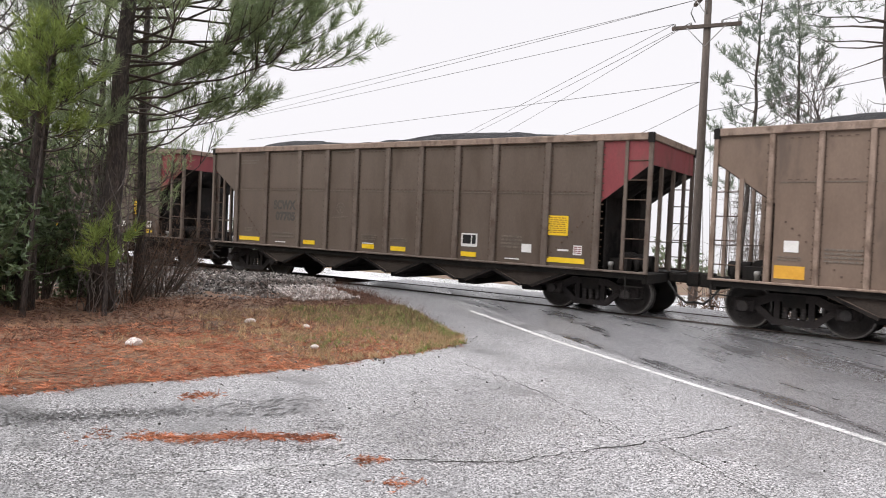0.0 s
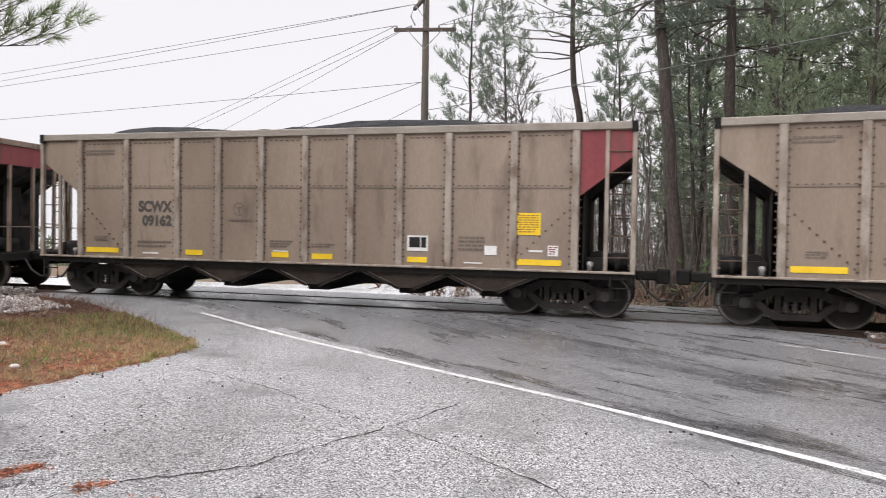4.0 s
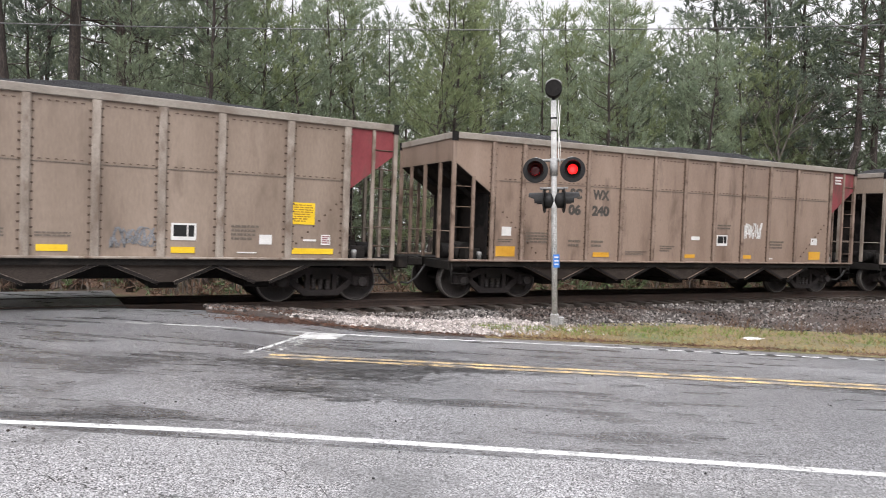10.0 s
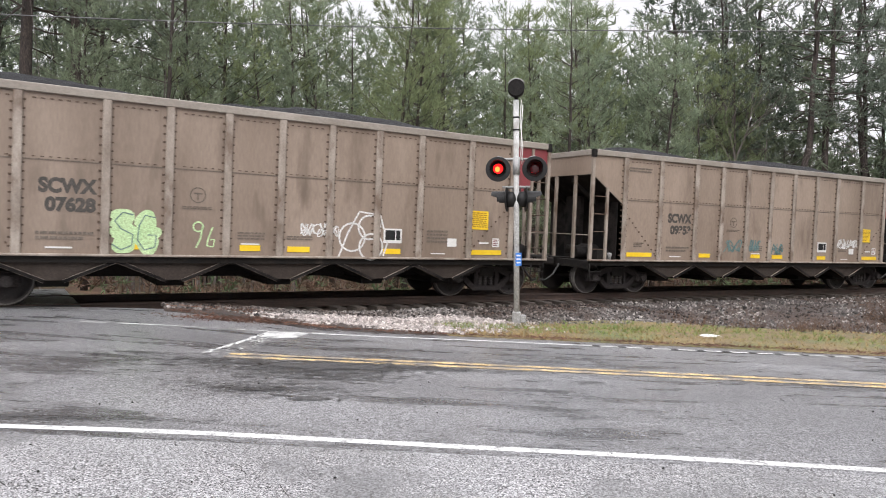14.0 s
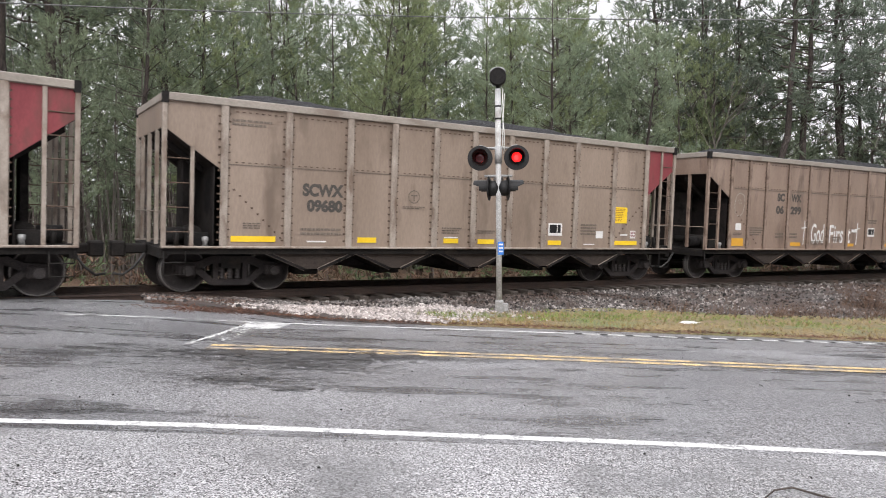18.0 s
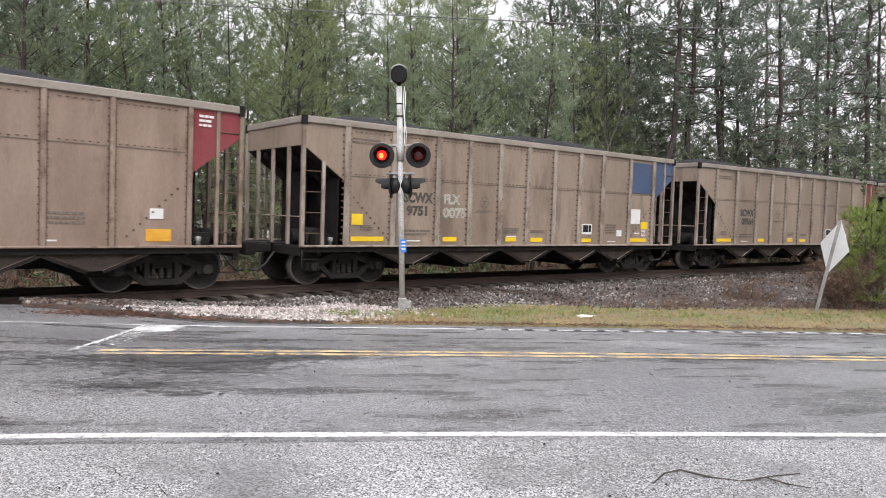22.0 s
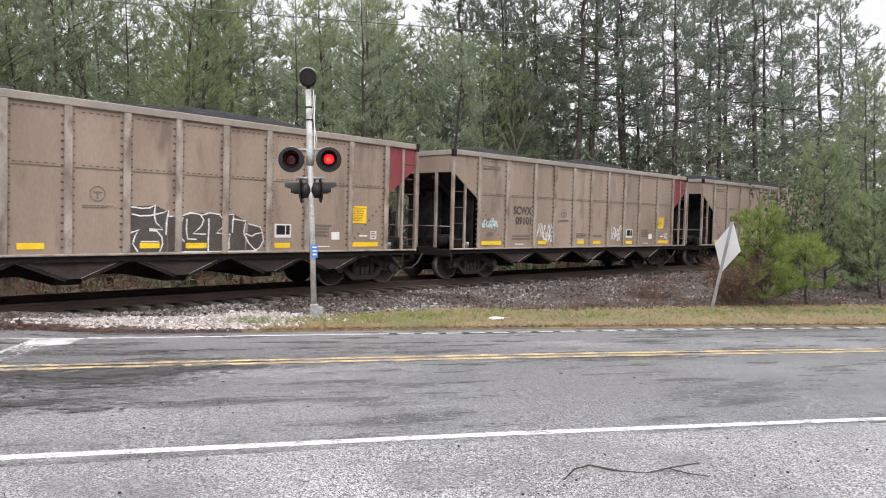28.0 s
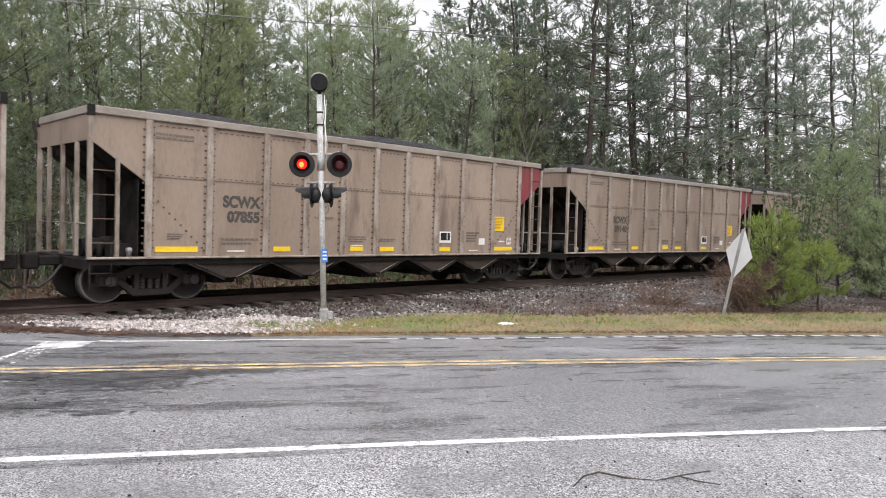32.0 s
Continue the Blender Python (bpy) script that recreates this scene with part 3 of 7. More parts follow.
def hopper_car(paint, end_paint, stays=POSTS, post_paint="car_post", chord="chord", seam=2.585, half=0.075):
    car = new("hopper_car")
    w = HALF
    # side sheets: full height between the end posts, cut along the slope sheets at both ends
    outline = [(0.05, TOP - 0.14), (0.05, 3.22), (1.16, 2.44), (1.16, SILL), (12.85, SILL), (12.85, 2.44), (LONG - 0.05, 3.22), (LONG - 0.05, TOP - 0.14)]
    for y in (-w + 0.06, w - 0.07):
        part("side_sheet", plate(bmesh.new(), outline, y, y + 0.012), M[paint], car)
    part("end_panel", plate(bmesh.new(), [(12.92, TOP - 0.16), (12.92, 2.43), (LONG - 0.06, 3.21), (LONG - 0.06, TOP - 0.16)], -w + 0.056, -w + 0.0595), M[end_paint], car)
    # top chord
    for y in (-w, w - 0.12):
        part("top_chord", bevelled(boxes((0, LONG, y, y + 0.12, TOP - 0.15, TOP)), 0.012), M[chord], car)
    for x, ep in ((0, paint), (LONG - 0.12, end_paint)):
        part("end_chord", bevelled(boxes((x, x + 0.12, -w + 0.12, w - 0.12, TOP - 0.15, TOP)), 0.012), M[chord], car)
        x0 = x + (0.03 if x == 0 else 0.07)
        part("end_sheet", boxes((x0, x0 + 0.02, -w + 0.07, w - 0.07, 3.22, TOP - 0.15)), M[ep], car)
    # sloping floor at the two ends
    for mirror in (0, 1):
        f = (lambda x: LONG - x) if mirror else (lambda x: x)
        bm = bmesh.new()
        rows = [(0.05, 3.22), (1.9, 1.92), (3.0, SILL - 0.05)]
        for (xa, za), (xb, zb) in zip(rows, rows[1:]):
            hexa(bm, [(f(xa), -w + 0.075, za - 0.02), (f(xb), -w + 0.075, zb - 0.02), (f(xb), w - 0.075, zb - 0.02), (f(xa), w - 0.075, za - 0.02),
                      (f(xa), -w + 0.075, za), (f(xb), -w + 0.075, zb), (f(xb), w - 0.075, zb), (f(xa), w - 0.075, za)])
        bmesh.ops.recalc_face_normals(bm, faces=bm.faces[:])
        # near-black steel here carries the end recess's shade in its colour
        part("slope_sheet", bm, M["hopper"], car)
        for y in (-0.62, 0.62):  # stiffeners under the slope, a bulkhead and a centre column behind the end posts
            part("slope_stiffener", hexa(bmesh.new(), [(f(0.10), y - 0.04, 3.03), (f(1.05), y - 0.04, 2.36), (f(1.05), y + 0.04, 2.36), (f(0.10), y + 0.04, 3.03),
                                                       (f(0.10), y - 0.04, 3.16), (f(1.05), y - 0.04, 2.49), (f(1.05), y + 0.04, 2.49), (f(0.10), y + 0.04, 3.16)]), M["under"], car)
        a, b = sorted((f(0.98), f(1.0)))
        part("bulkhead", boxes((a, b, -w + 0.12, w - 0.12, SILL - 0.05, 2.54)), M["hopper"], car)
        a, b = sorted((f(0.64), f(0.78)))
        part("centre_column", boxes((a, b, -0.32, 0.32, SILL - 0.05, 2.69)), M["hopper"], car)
    # side posts with their rows of rivets
    for y, s in ((-w, 1), (w, -1)):
        for x in stays:
            bm = bmesh.new()
            plate(bm, [(x - half, SILL - 0.02), (x + half, SILL - 0.02), (x + half, TOP - 0.15), (x - half, TOP - 0.15)], y, y + s * 0.058)
            bmesh.ops.bevel(bm, geom=[e for e in bm.edges if abs(e.verts[0].co.z - e.verts[1].co.z) > 1], offset=0.02, segments=1, affect="EDGES")
            post = part("side_post", bm, M[post_paint], car)
            if s == 1:
                bm = bmesh.new()
                for z in np.linspace(SILL + 0.12, TOP - 0.35, 17):
                    dots(bm, x - half - 0.023, y + 0.058, z, 0.32 * half, 0.012, 0.75)
                    dots(bm, x + half + 0.021, y + 0.058, z + 0.06, 0.27 * half, 0.012, 0.7)
                tagged(part("rivets", bm, M["rust"], post), kind="stuff")
                # narrow posts: dark strips drawn for the shadow line along each edge
                if half < 0.07:
                    for x0 in (x - half - 0.012, x + half):
                        part("post_flange", boxes((x0, x0 + 0.012, y + 0.044, y + 0.058, SILL, TOP - 0.16)), M["rust"], post)
    for y in (-w + 0.05,):
        bm = boxes((1.24, 12.77, y, y + 0.012, seam, seam + 0.015))
        part("weld_seam", bm, M["faint"], car)
        bm = bmesh.new()
        x = 1.4
        while x < 12.7:
            if min(abs(x - p) for p in stays) > 0.14:
                dots(bm, x, y + 0.002, seam + 0.055, 0.026, 0.006, 0.32)
                dots(bm, x, y + 0.002, TOP - 0.24, 0.028, 0.006, 0.32)
            x += 0.13
        tagged(part("seam_rivets", bm, M["rust"], car), kind="stuff")
        for x0, sx in ((1.3, 1), (12.7, -1)):
            bm = bmesh.new()
            for k in range(9):
                dots(bm, x0 + sx * (0.06 + k * 0.12), y, 2.1 - k * 0.118, 0.018, 0.008)
            tagged(part("slope_rivets", bm, M["rust"], car), kind="stuff")
    # side sill
    for y, s in ((-w - 0.01, 1), (w + 0.01, -1)):
        a, b = sorted((y, y + s * 0.12))
        part("side_sill", bevelled(boxes((0.0, LONG, a, b, SILL - 0.045, SILL)), 0.01), M[post_paint], car)
        a, b = sorted((y + s * 0.09, y + s * 0.13))
        # the shade below the sill is in this web's dark colour
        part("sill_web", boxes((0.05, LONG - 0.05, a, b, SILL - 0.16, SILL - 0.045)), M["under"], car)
    # end framing: corner posts, inner posts, ladder rungs, platform
    for mirror in (0, 1):
        f = (lambda x: LONG - x) if mirror else (lambda x: x)
        for y in (-w + 0.01, w - 0.09):
            a, b = sorted((f(0.0), f(0.085)))
            part("corner_post", boxes((a, b, y, y + 0.08, SILL, TOP - 0.15)), M[post_paint], car)
            a, b = sorted((f(0.52), f(0.59)))
            part("inner_post", boxes((a, b, y + 0.01, y + 0.07, SILL, TOP - 0.15 if mirror else 2.90)), M[post_paint], car)
        for y in (-0.85, 0.0, 0.85):
            a, b = sorted((f(0.0), f(0.07)))
            part("end_post", boxes((a, b, y - 0.04, y + 0.04, SILL, 3.22)), M[post_paint], car)
        for y in (-w + 0.05, w - 0.05):
            ladder = new("ladder")
            ladder.parent = car
            for z in np.linspace(1.25, 3.30 if mirror else 2.65, 6 if mirror else 4):
                part("rung", tube(bmesh.new(), [(f(0.08), y, z), (f(0.53), y, z)], 0.014, 6), M["rust"], ladder)
        for y in (-w - 0.006, w - 0.094):
            a, b = sorted((f(-0.008), f(0.11)))
            part("corner_cap", boxes((a, b, y, y + 0.10, TOP - 0.20, TOP + 0.006)), M["dark"], car, "dark steel corner cap")
        a, b = sorted((f(0.0), f(1.16)))
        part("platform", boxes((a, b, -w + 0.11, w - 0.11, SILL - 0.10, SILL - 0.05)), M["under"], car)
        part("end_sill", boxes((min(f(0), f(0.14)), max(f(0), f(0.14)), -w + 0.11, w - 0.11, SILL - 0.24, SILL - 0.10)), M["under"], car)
        part("hand_rail", tube(bmesh.new(), [(f(0.03), -w + 0.1, 1.62), (f(0.03), w - 0.1, 1.62)], 0.014, 6), M[post_paint], car)
        step = bmesh.new()
        tube(step, [(f(0.06), -w + 0.06, SILL - 0.1), (f(0.06), -w + 0.06, 0.42), (f(0.46), -w + 0.06, 0.42), (f(0.46), -w + 0.06, SILL - 0.1)], 0.016, 6)
        tube(step, [(f(0.06), -w + 0.06, 0.66), (f(0.46), -w + 0.06, 0.66)], 0.014, 6)
        part("sill_step", step, M["under"], car)
        # brake gear on the platform
        gear = bmesh.new()
        tube(gear, [(f(0.75), -0.9, SILL + 0.22), (f(0.75), 0.2, SILL + 0.22)], 0.16, 12)
        box(gear, *sorted((f(0.55), f(0.95))), -1.25, -0.95, SILL - 0.05, SILL + 0.25)
        tube(gear, [(f(0.35), -1.2, SILL - 0.05), (f(0.35), -1.2, SILL + 0.30)], 0.05, 8)
        part("brake_cylinder", gear, M["under"], car)
        part("air_tank", tube(bmesh.new(), [(f(0.14), -0.75, SILL + 0.16), (f(0.56), -0.75, SILL + 0.16)], 0.17, 12), M["dark"], car)
        valve = lathe(bmesh.new(), [(SILL - 0.05, 0.05), (SILL + 0.08, 0.05), (SILL + 0.10, 0.065), (SILL + 0.17, 0.06), (SILL + 0.18, 0.02)], (f(0.86), -w + 0.22, 0), "z", 10)
        part("valve", valve, M["galvanised"], car, "pale valve on the end platform")
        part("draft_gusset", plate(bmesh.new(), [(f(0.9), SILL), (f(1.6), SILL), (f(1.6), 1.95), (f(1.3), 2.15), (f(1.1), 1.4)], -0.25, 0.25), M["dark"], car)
        coup = bmesh.new()
        a, b = sorted((f(0.0), f(-0.45)))
        box(coup, a, b, -0.09, 0.09, 0.74, 0.94)
        a, b = sorted((f(-0.42), f(-0.70)))
        box(coup, a, b, -0.17, 0.15, 0.68, 0.99)
        part("coupler", bevelled(coup, 0.03), M["under"], car)
        hose = [(f(-0.1), -0.45, 0.78), (f(-0.3), -0.45, 0.50), (f(-0.5), -0.4, 0.34), (f(-0.69), -0.35, 0.36)]
        part("brake_hose", tube(bmesh.new(), hose, 0.028, 6), M["rubber"], car)
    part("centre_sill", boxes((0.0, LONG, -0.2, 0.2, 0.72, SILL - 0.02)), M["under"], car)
    # hopper bottoms: a zigzag of outlet chutes with flanged edges
    tips = (3.05, 5.05, 7.20, 9.35, 11.15)
    for x in tips:
        hw = 1.0
        for y in (-w + 0.16, w - 0.172):
            part("hopper_side", plate(bmesh.new(), [(x - hw, SILL - 0.10), (x + hw, SILL - 0.10), (x + 0.16, 0.50), (x - 0.16, 0.50)], y, y + 0.012), M["chute"], car)
        bm = bmesh.new()
        for sx in (-1, 1):
            hexa(bm, [(x + sx * hw, -w + 0.10, SILL - 0.16), (x + sx * 0.16, -w + 0.10, 0.46), (x + sx * 0.16, w - 0.10, 0.46), (x + sx * hw, w - 0.10, SILL - 0.16),
                      (x + sx * (hw - 0.03), -w + 0.10, SILL - 0.11), (x + sx * 0.13, -w + 0.10, 0.51), (x + sx * 0.13, w - 0.10, 0.51), (x + sx * (hw - 0.03), w - 0.10, SILL - 0.11)])
        bmesh.ops.recalc_face_normals(bm, faces=bm.faces[:])
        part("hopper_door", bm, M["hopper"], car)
        bm = bmesh.new()
        for sx in (-1, 1):
            hexa(bm, [(x + sx * hw, -w + 0.12, SILL - 0.17), (x + sx * 0.16, -w + 0.12, 0.455), (x + sx * 0.16, -w + 0.16, 0.455), (x + sx * hw, -w + 0.16, SILL - 0.17),
                      (x + sx * (hw - 0.05), -w + 0.12, SILL - 0.11), (x + sx * 0.13, -w + 0.12, 0.51), (x + sx * 0.13, -w + 0.16, 0.51), (x + sx * (hw - 0.05), -w + 0.16, SILL - 0.11)])
        bmesh.ops.recalc_face_normals(bm, faces=bm.faces[:])
        part("chute_flange", bm, M[post_paint], car)
        part("outlet_gate", bevelled(boxes((x - 0.26, x + 0.26, -w + 0.45, w - 0.45, 0.36, 0.50)), 0.02), M["dark"], car)
    # added dark blocks that stand in for the shaded voids between the chutes
    for k in range(4):
        part("door_beam", boxes((2.9 + k * 2.1, 4.7 + k * 2.1, -0.62, 0.62, 0.50, 0.80)), M["dark"], car)
    part("brake_pipe", tube(bmesh.new(), [(2.4, -w + 0.35, 0.80), (11.8, -w + 0.35, 0.80)], 0.03, 6), M["under"], car)
    # coal heap
    us, vs = np.linspace(0.15, LONG - 0.15, 57), np.linspace(-w + 0.13, w - 0.13, 15)
    verts, faces = [], []
    for v in vs:
        for u in us:
            e = min(1, (u - 0.15) / 2.0, (LONG - 0.15 - u) / 1.7) * (1 - (abs(v) / (w - 0.1)) ** 2.2)
            verts.append((u, v, TOP - 0.22 + 0.57 * max(e, 0) ** 0.8 * (0.85 + 0.15 * math.sin(u * 0.9)) + 0.06 * noise.noise((u * 2, v * 2, 3)) + 0.03 * noise.noise((u * 7, v * 7, 9))))
    for j in range(14):
        faces += [(j * 57 + i, j * 57 + i + 1, (j + 1) * 57 + i + 1, (j + 1) * 57 + i) for i in range(56)]
    part("coal_load", raw("coal_load", verts, faces, M["coal"]), parent=car, label="black heaped coal")
    # trucks
    for x in (1.47, LONG - 1.47):
        truck = new("truck")
        truck.parent, truck.location = car, (x, 0, 0)
        for y in (-0.98, 0.98):
            out = math.copysign(1, y)
            bm = bmesh.new()
            top_bar = [(-1.12, 0.42), (-0.66, 0.47), (-0.36, 0.60), (0.36, 0.60), (0.66, 0.47), (1.12, 0.42), (1.12, 0.60), (0.66, 0.64), (0.40, 0.75), (-0.40, 0.75), (-0.66, 0.64), (-1.12, 0.60)]
            low_bar = [(-0.80, 0.50), (-0.38, 0.15), (0.38, 0.15), (0.80, 0.50), (0.66, 0.54), (0.33, 0.27), (-0.33, 0.27), (-0.66, 0.54)]
            plate(bm, top_bar, y - 0.07, y + 0.07)
            plate(bm, low_bar, y - 0.07, y + 0.07)
            for cx in (-0.30, 0.30):
                box(bm, cx - 0.05, cx + 0.05, y - 0.065, y + 0.065, 0.2, 0.66)
            part("side_frame", bm, M["truck"], truck)
            for cx in (-0.16, 0.0, 0.16):
                rings = [(0.27, 0.045)]
                for k in range(4):
                    rings += [(0.285 + k * 0.066, 0.064), (0.315 + k * 0.066, 0.064), (0.325 + k * 0.066, 0.045)]
                part("spring", lathe(bmesh.new(), rings, (cx, y, 0), "z", 8), M["wheel"], truck)
            for cx in (-0.89, 0.89):
                part("bearing_box", bevelled(boxes((cx - 0.19, cx + 0.19, y - 0.11 + 0.02 * out, y + 0.11 + 0.02 * out, 0.33, 0.60)), 0.04), M["truck"], truck)
        part("bolster", boxes((-0.2, 0.2, -1.06, 1.06, 0.50, 0.72)), M["under"], truck)
        for cx in (-0.889, 0.889):
            ws = new("wheelset")
            ws.parent, ws.location = car, (x + cx, 0, 0.457)
            for y in (-0.75, 0.75):
                s = math.copysign(1, y)
                bm = lathe(bmesh.new(), [(y - s * 0.085, 0.40), (y - s * 0.085, 0.485), (y - s * 0.055, 0.480), (y - s * 0.05, 0.457), (y + s * 0.06, 0.452), (y + s * 0.065, 0.39),
                                         (y + s * 0.02, 0.37), (y + s * 0.0, 0.22), (y + s * 0.04, 0.14), (y + s * 0.09, 0.13)], (0, 0, 0), "y", 24)
                for k in range(3):
                    a = k * 2.094
                    box(bm, 0.3 * math.cos(a) - 0.025, 0.3 * math.cos(a) + 0.025, y + s * 0.0, y + s * 0.03, 0.3 * math.sin(a) - 0.025, 0.3 * math.sin(a) + 0.025)
                part("wheel", bm, M["wheel"], ws)
                part("tread", lathe(bmesh.new(), [(y - s * 0.04, 0.4595), (y + s * 0.062, 0.4550), (y + s * 0.067, 0.448), (y + s * 0.0665, 0.425)], (0, 0, 0), "y", 24, False), M["tread"], ws, "worn bright tread")
            bm = tube(bmesh.new(), [(0, -1.13, 0), (0, 1.13, 0)], 0.075, 10)
            part("axle", bm, M["under"], ws)
            for y in (-1.15, 1.15):
                bm = bmesh.new()
                lathe(bm, [(y - 0.05, 0.10), (y + 0.05, 0.10)], (0, 0, 0), "y", 12)
                for k in range(3):
                    box(bm, 0.06 * math.cos(k * 2.1) - 0.015, 0.06 * math.cos(k * 2.1) + 0.015, y - 0.065, y + 0.065, 0.06 * math.sin(k * 2.1) - 0.015, 0.06 * math.sin(k * 2.1) + 0.015)
                part("bearing_cap", bm, M["wheel"], ws)
    return car


def lettering(text, size, x, z, mat, parent, name="lettering", width=None, shear=0.0, y=-HALF + 0.0545, bold=0.018):
    """Painted writing on the side sheet, its lower left corner at x, z; width squeezes it to a length."""
    curve = bpy.data.curves.new(name, "FONT")
    curve.body, curve.size, curve.shear, curve.offset = text, size, shear, bold
    tmp = bpy.data.objects.new("tmp", curve)
    scene.collection.objects.link(tmp)
    bpy.context.view_layer.update()
    me = bpy.data.meshes.new_from_object(tmp.evaluated_get(bpy.context.evaluated_depsgraph_get()))
    bpy.data.objects.remove(tmp)
    co = np.zeros(len(me.vertices) * 3)
    me.vertices.foreach_get("co", co)
    co = co.reshape(-1, 3)
    co[:, 0] -= co[:, 0].min()
    if width:
        co[:, 0] *= width / co[:, 0].max()
    out = np.stack([co[:, 0] + x, np.full(len(co), y), co[:, 1] + z], 1)
    me.vertices.foreach_set("co", out.ravel())
    me.materials.clear()
    me.materials.append(mat)
    me.update()
    ob = new(name, me)
    ob.parent = parent
    return ob


FACE = -HALF + 0.052


def label_plate(name, x0, x1, z0, z1, mat, parent, label="", proud=0.004):
    return part(name, boxes((x0, x1, FACE - proud, FACE + 0.006, z0, z1)), mat, parent, label)


def bars(name, x0, x1, z0, z1, lines, mat, parent, proud=0.0025, seed=1):
    """Writing too small to read: one dark bar a line, broken by gaps."""
    rng, bm = random.Random(seed), bmesh.new()
    step = (z1 - z0) / lines
    for k in range(lines):
        x, z = x0, z1 - (k + 1) * step
        while x < x1 - 0.02:
            w = min(rng.uniform(0.04, 0.13), x1 - x)
            box(bm, x, x + w, FACE - proud, FACE + 0.004, z + 0.3 * step, z + 0.85 * step)
            x += w + 0.018
        if rng.random() < 0.3:
            x1 = x0 + (x1 - x0) * 0.85
    return tagged(part(name, bm, mat, parent), kind="stuff")


def ribbon(bm, pts, width, y):
    """A flat stroke through points of x and z."""
    last = None
    for i, (x, z) in enumerate(pts):
        ax, az = pts[max(i - 1, 0)]
        bx, bz = pts[min(i + 1, len(pts) - 1)]
        d = math.hypot(bx - ax, bz - az) or 1
        nx, nz = -(bz - az) / d * width / 2, (bx - ax) / d * width / 2
        pair = bm.verts.new((x + nx, y, z + nz)), bm.verts.new((x - nx, y, z - nz))
        if last:
            bm.faces.new((last[0], last[1], pair[1], pair[0]))
        last = pair


def curl(rng, x0, x1, z0, z1, turns):
    """A looping line within a box."""
    a, b, p, q = rng.uniform(0, 6), rng.uniform(0, 6), rng.uniform(0.7, 1.4), rng.uniform(1.4, 2.6)
    cx, cz, rx, rz = (x0 + x1) / 2, (z0 + z1) / 2, (x1 - x0) / 2, (z1 - z0) / 2
    return [(cx + rx * math.sin(a + p * t * turns), cz + rz * math.sin(b + q * t * turns)) for t in [k * 6.28 / 40 for k in range(41)]]


def scrawl(parent, seed, x0, x1, z0, z1, mat, letters=4, width=0.022, label="sprayed scrawl"):
    """A tag: a row of looping and slashing strokes."""
    rng, bm = random.Random(seed), bmesh.new()
    w = (x1 - x0) / letters
    for k in range(letters):
        a, low, high = x0 + k * w, z0 + rng.uniform(0, 0.3) * (z1 - z0), z1 - rng.uniform(0, 0.3) * (z1 - z0)
        ribbon(bm, curl(rng, a, a + w * 1.2, low, high, rng.choice((0.5, 0.7, 0.9))), width * rng.uniform(0.7, 1.1), FACE - 0.0035)
        ribbon(bm, curl(rng, a - w * 0.2, a + w, low, (low + high) / 2, 0.6), width * 0.7, FACE - 0.0038)
        for _ in range(2):
            p, q = a + w * rng.uniform(-0.1, 0.6), a + w * rng.uniform(0.3, 1.1)
            ribbon(bm, [(p, low), ((p + q) / 2 + w * rng.uniform(-0.2, 0.2), (low + high) / 2), (q, high)], width * rng.uniform(0.6, 1.0), FACE - 0.0045)
    return tagged(part("graffiti", bm, mat, parent), label, kind="stuff")


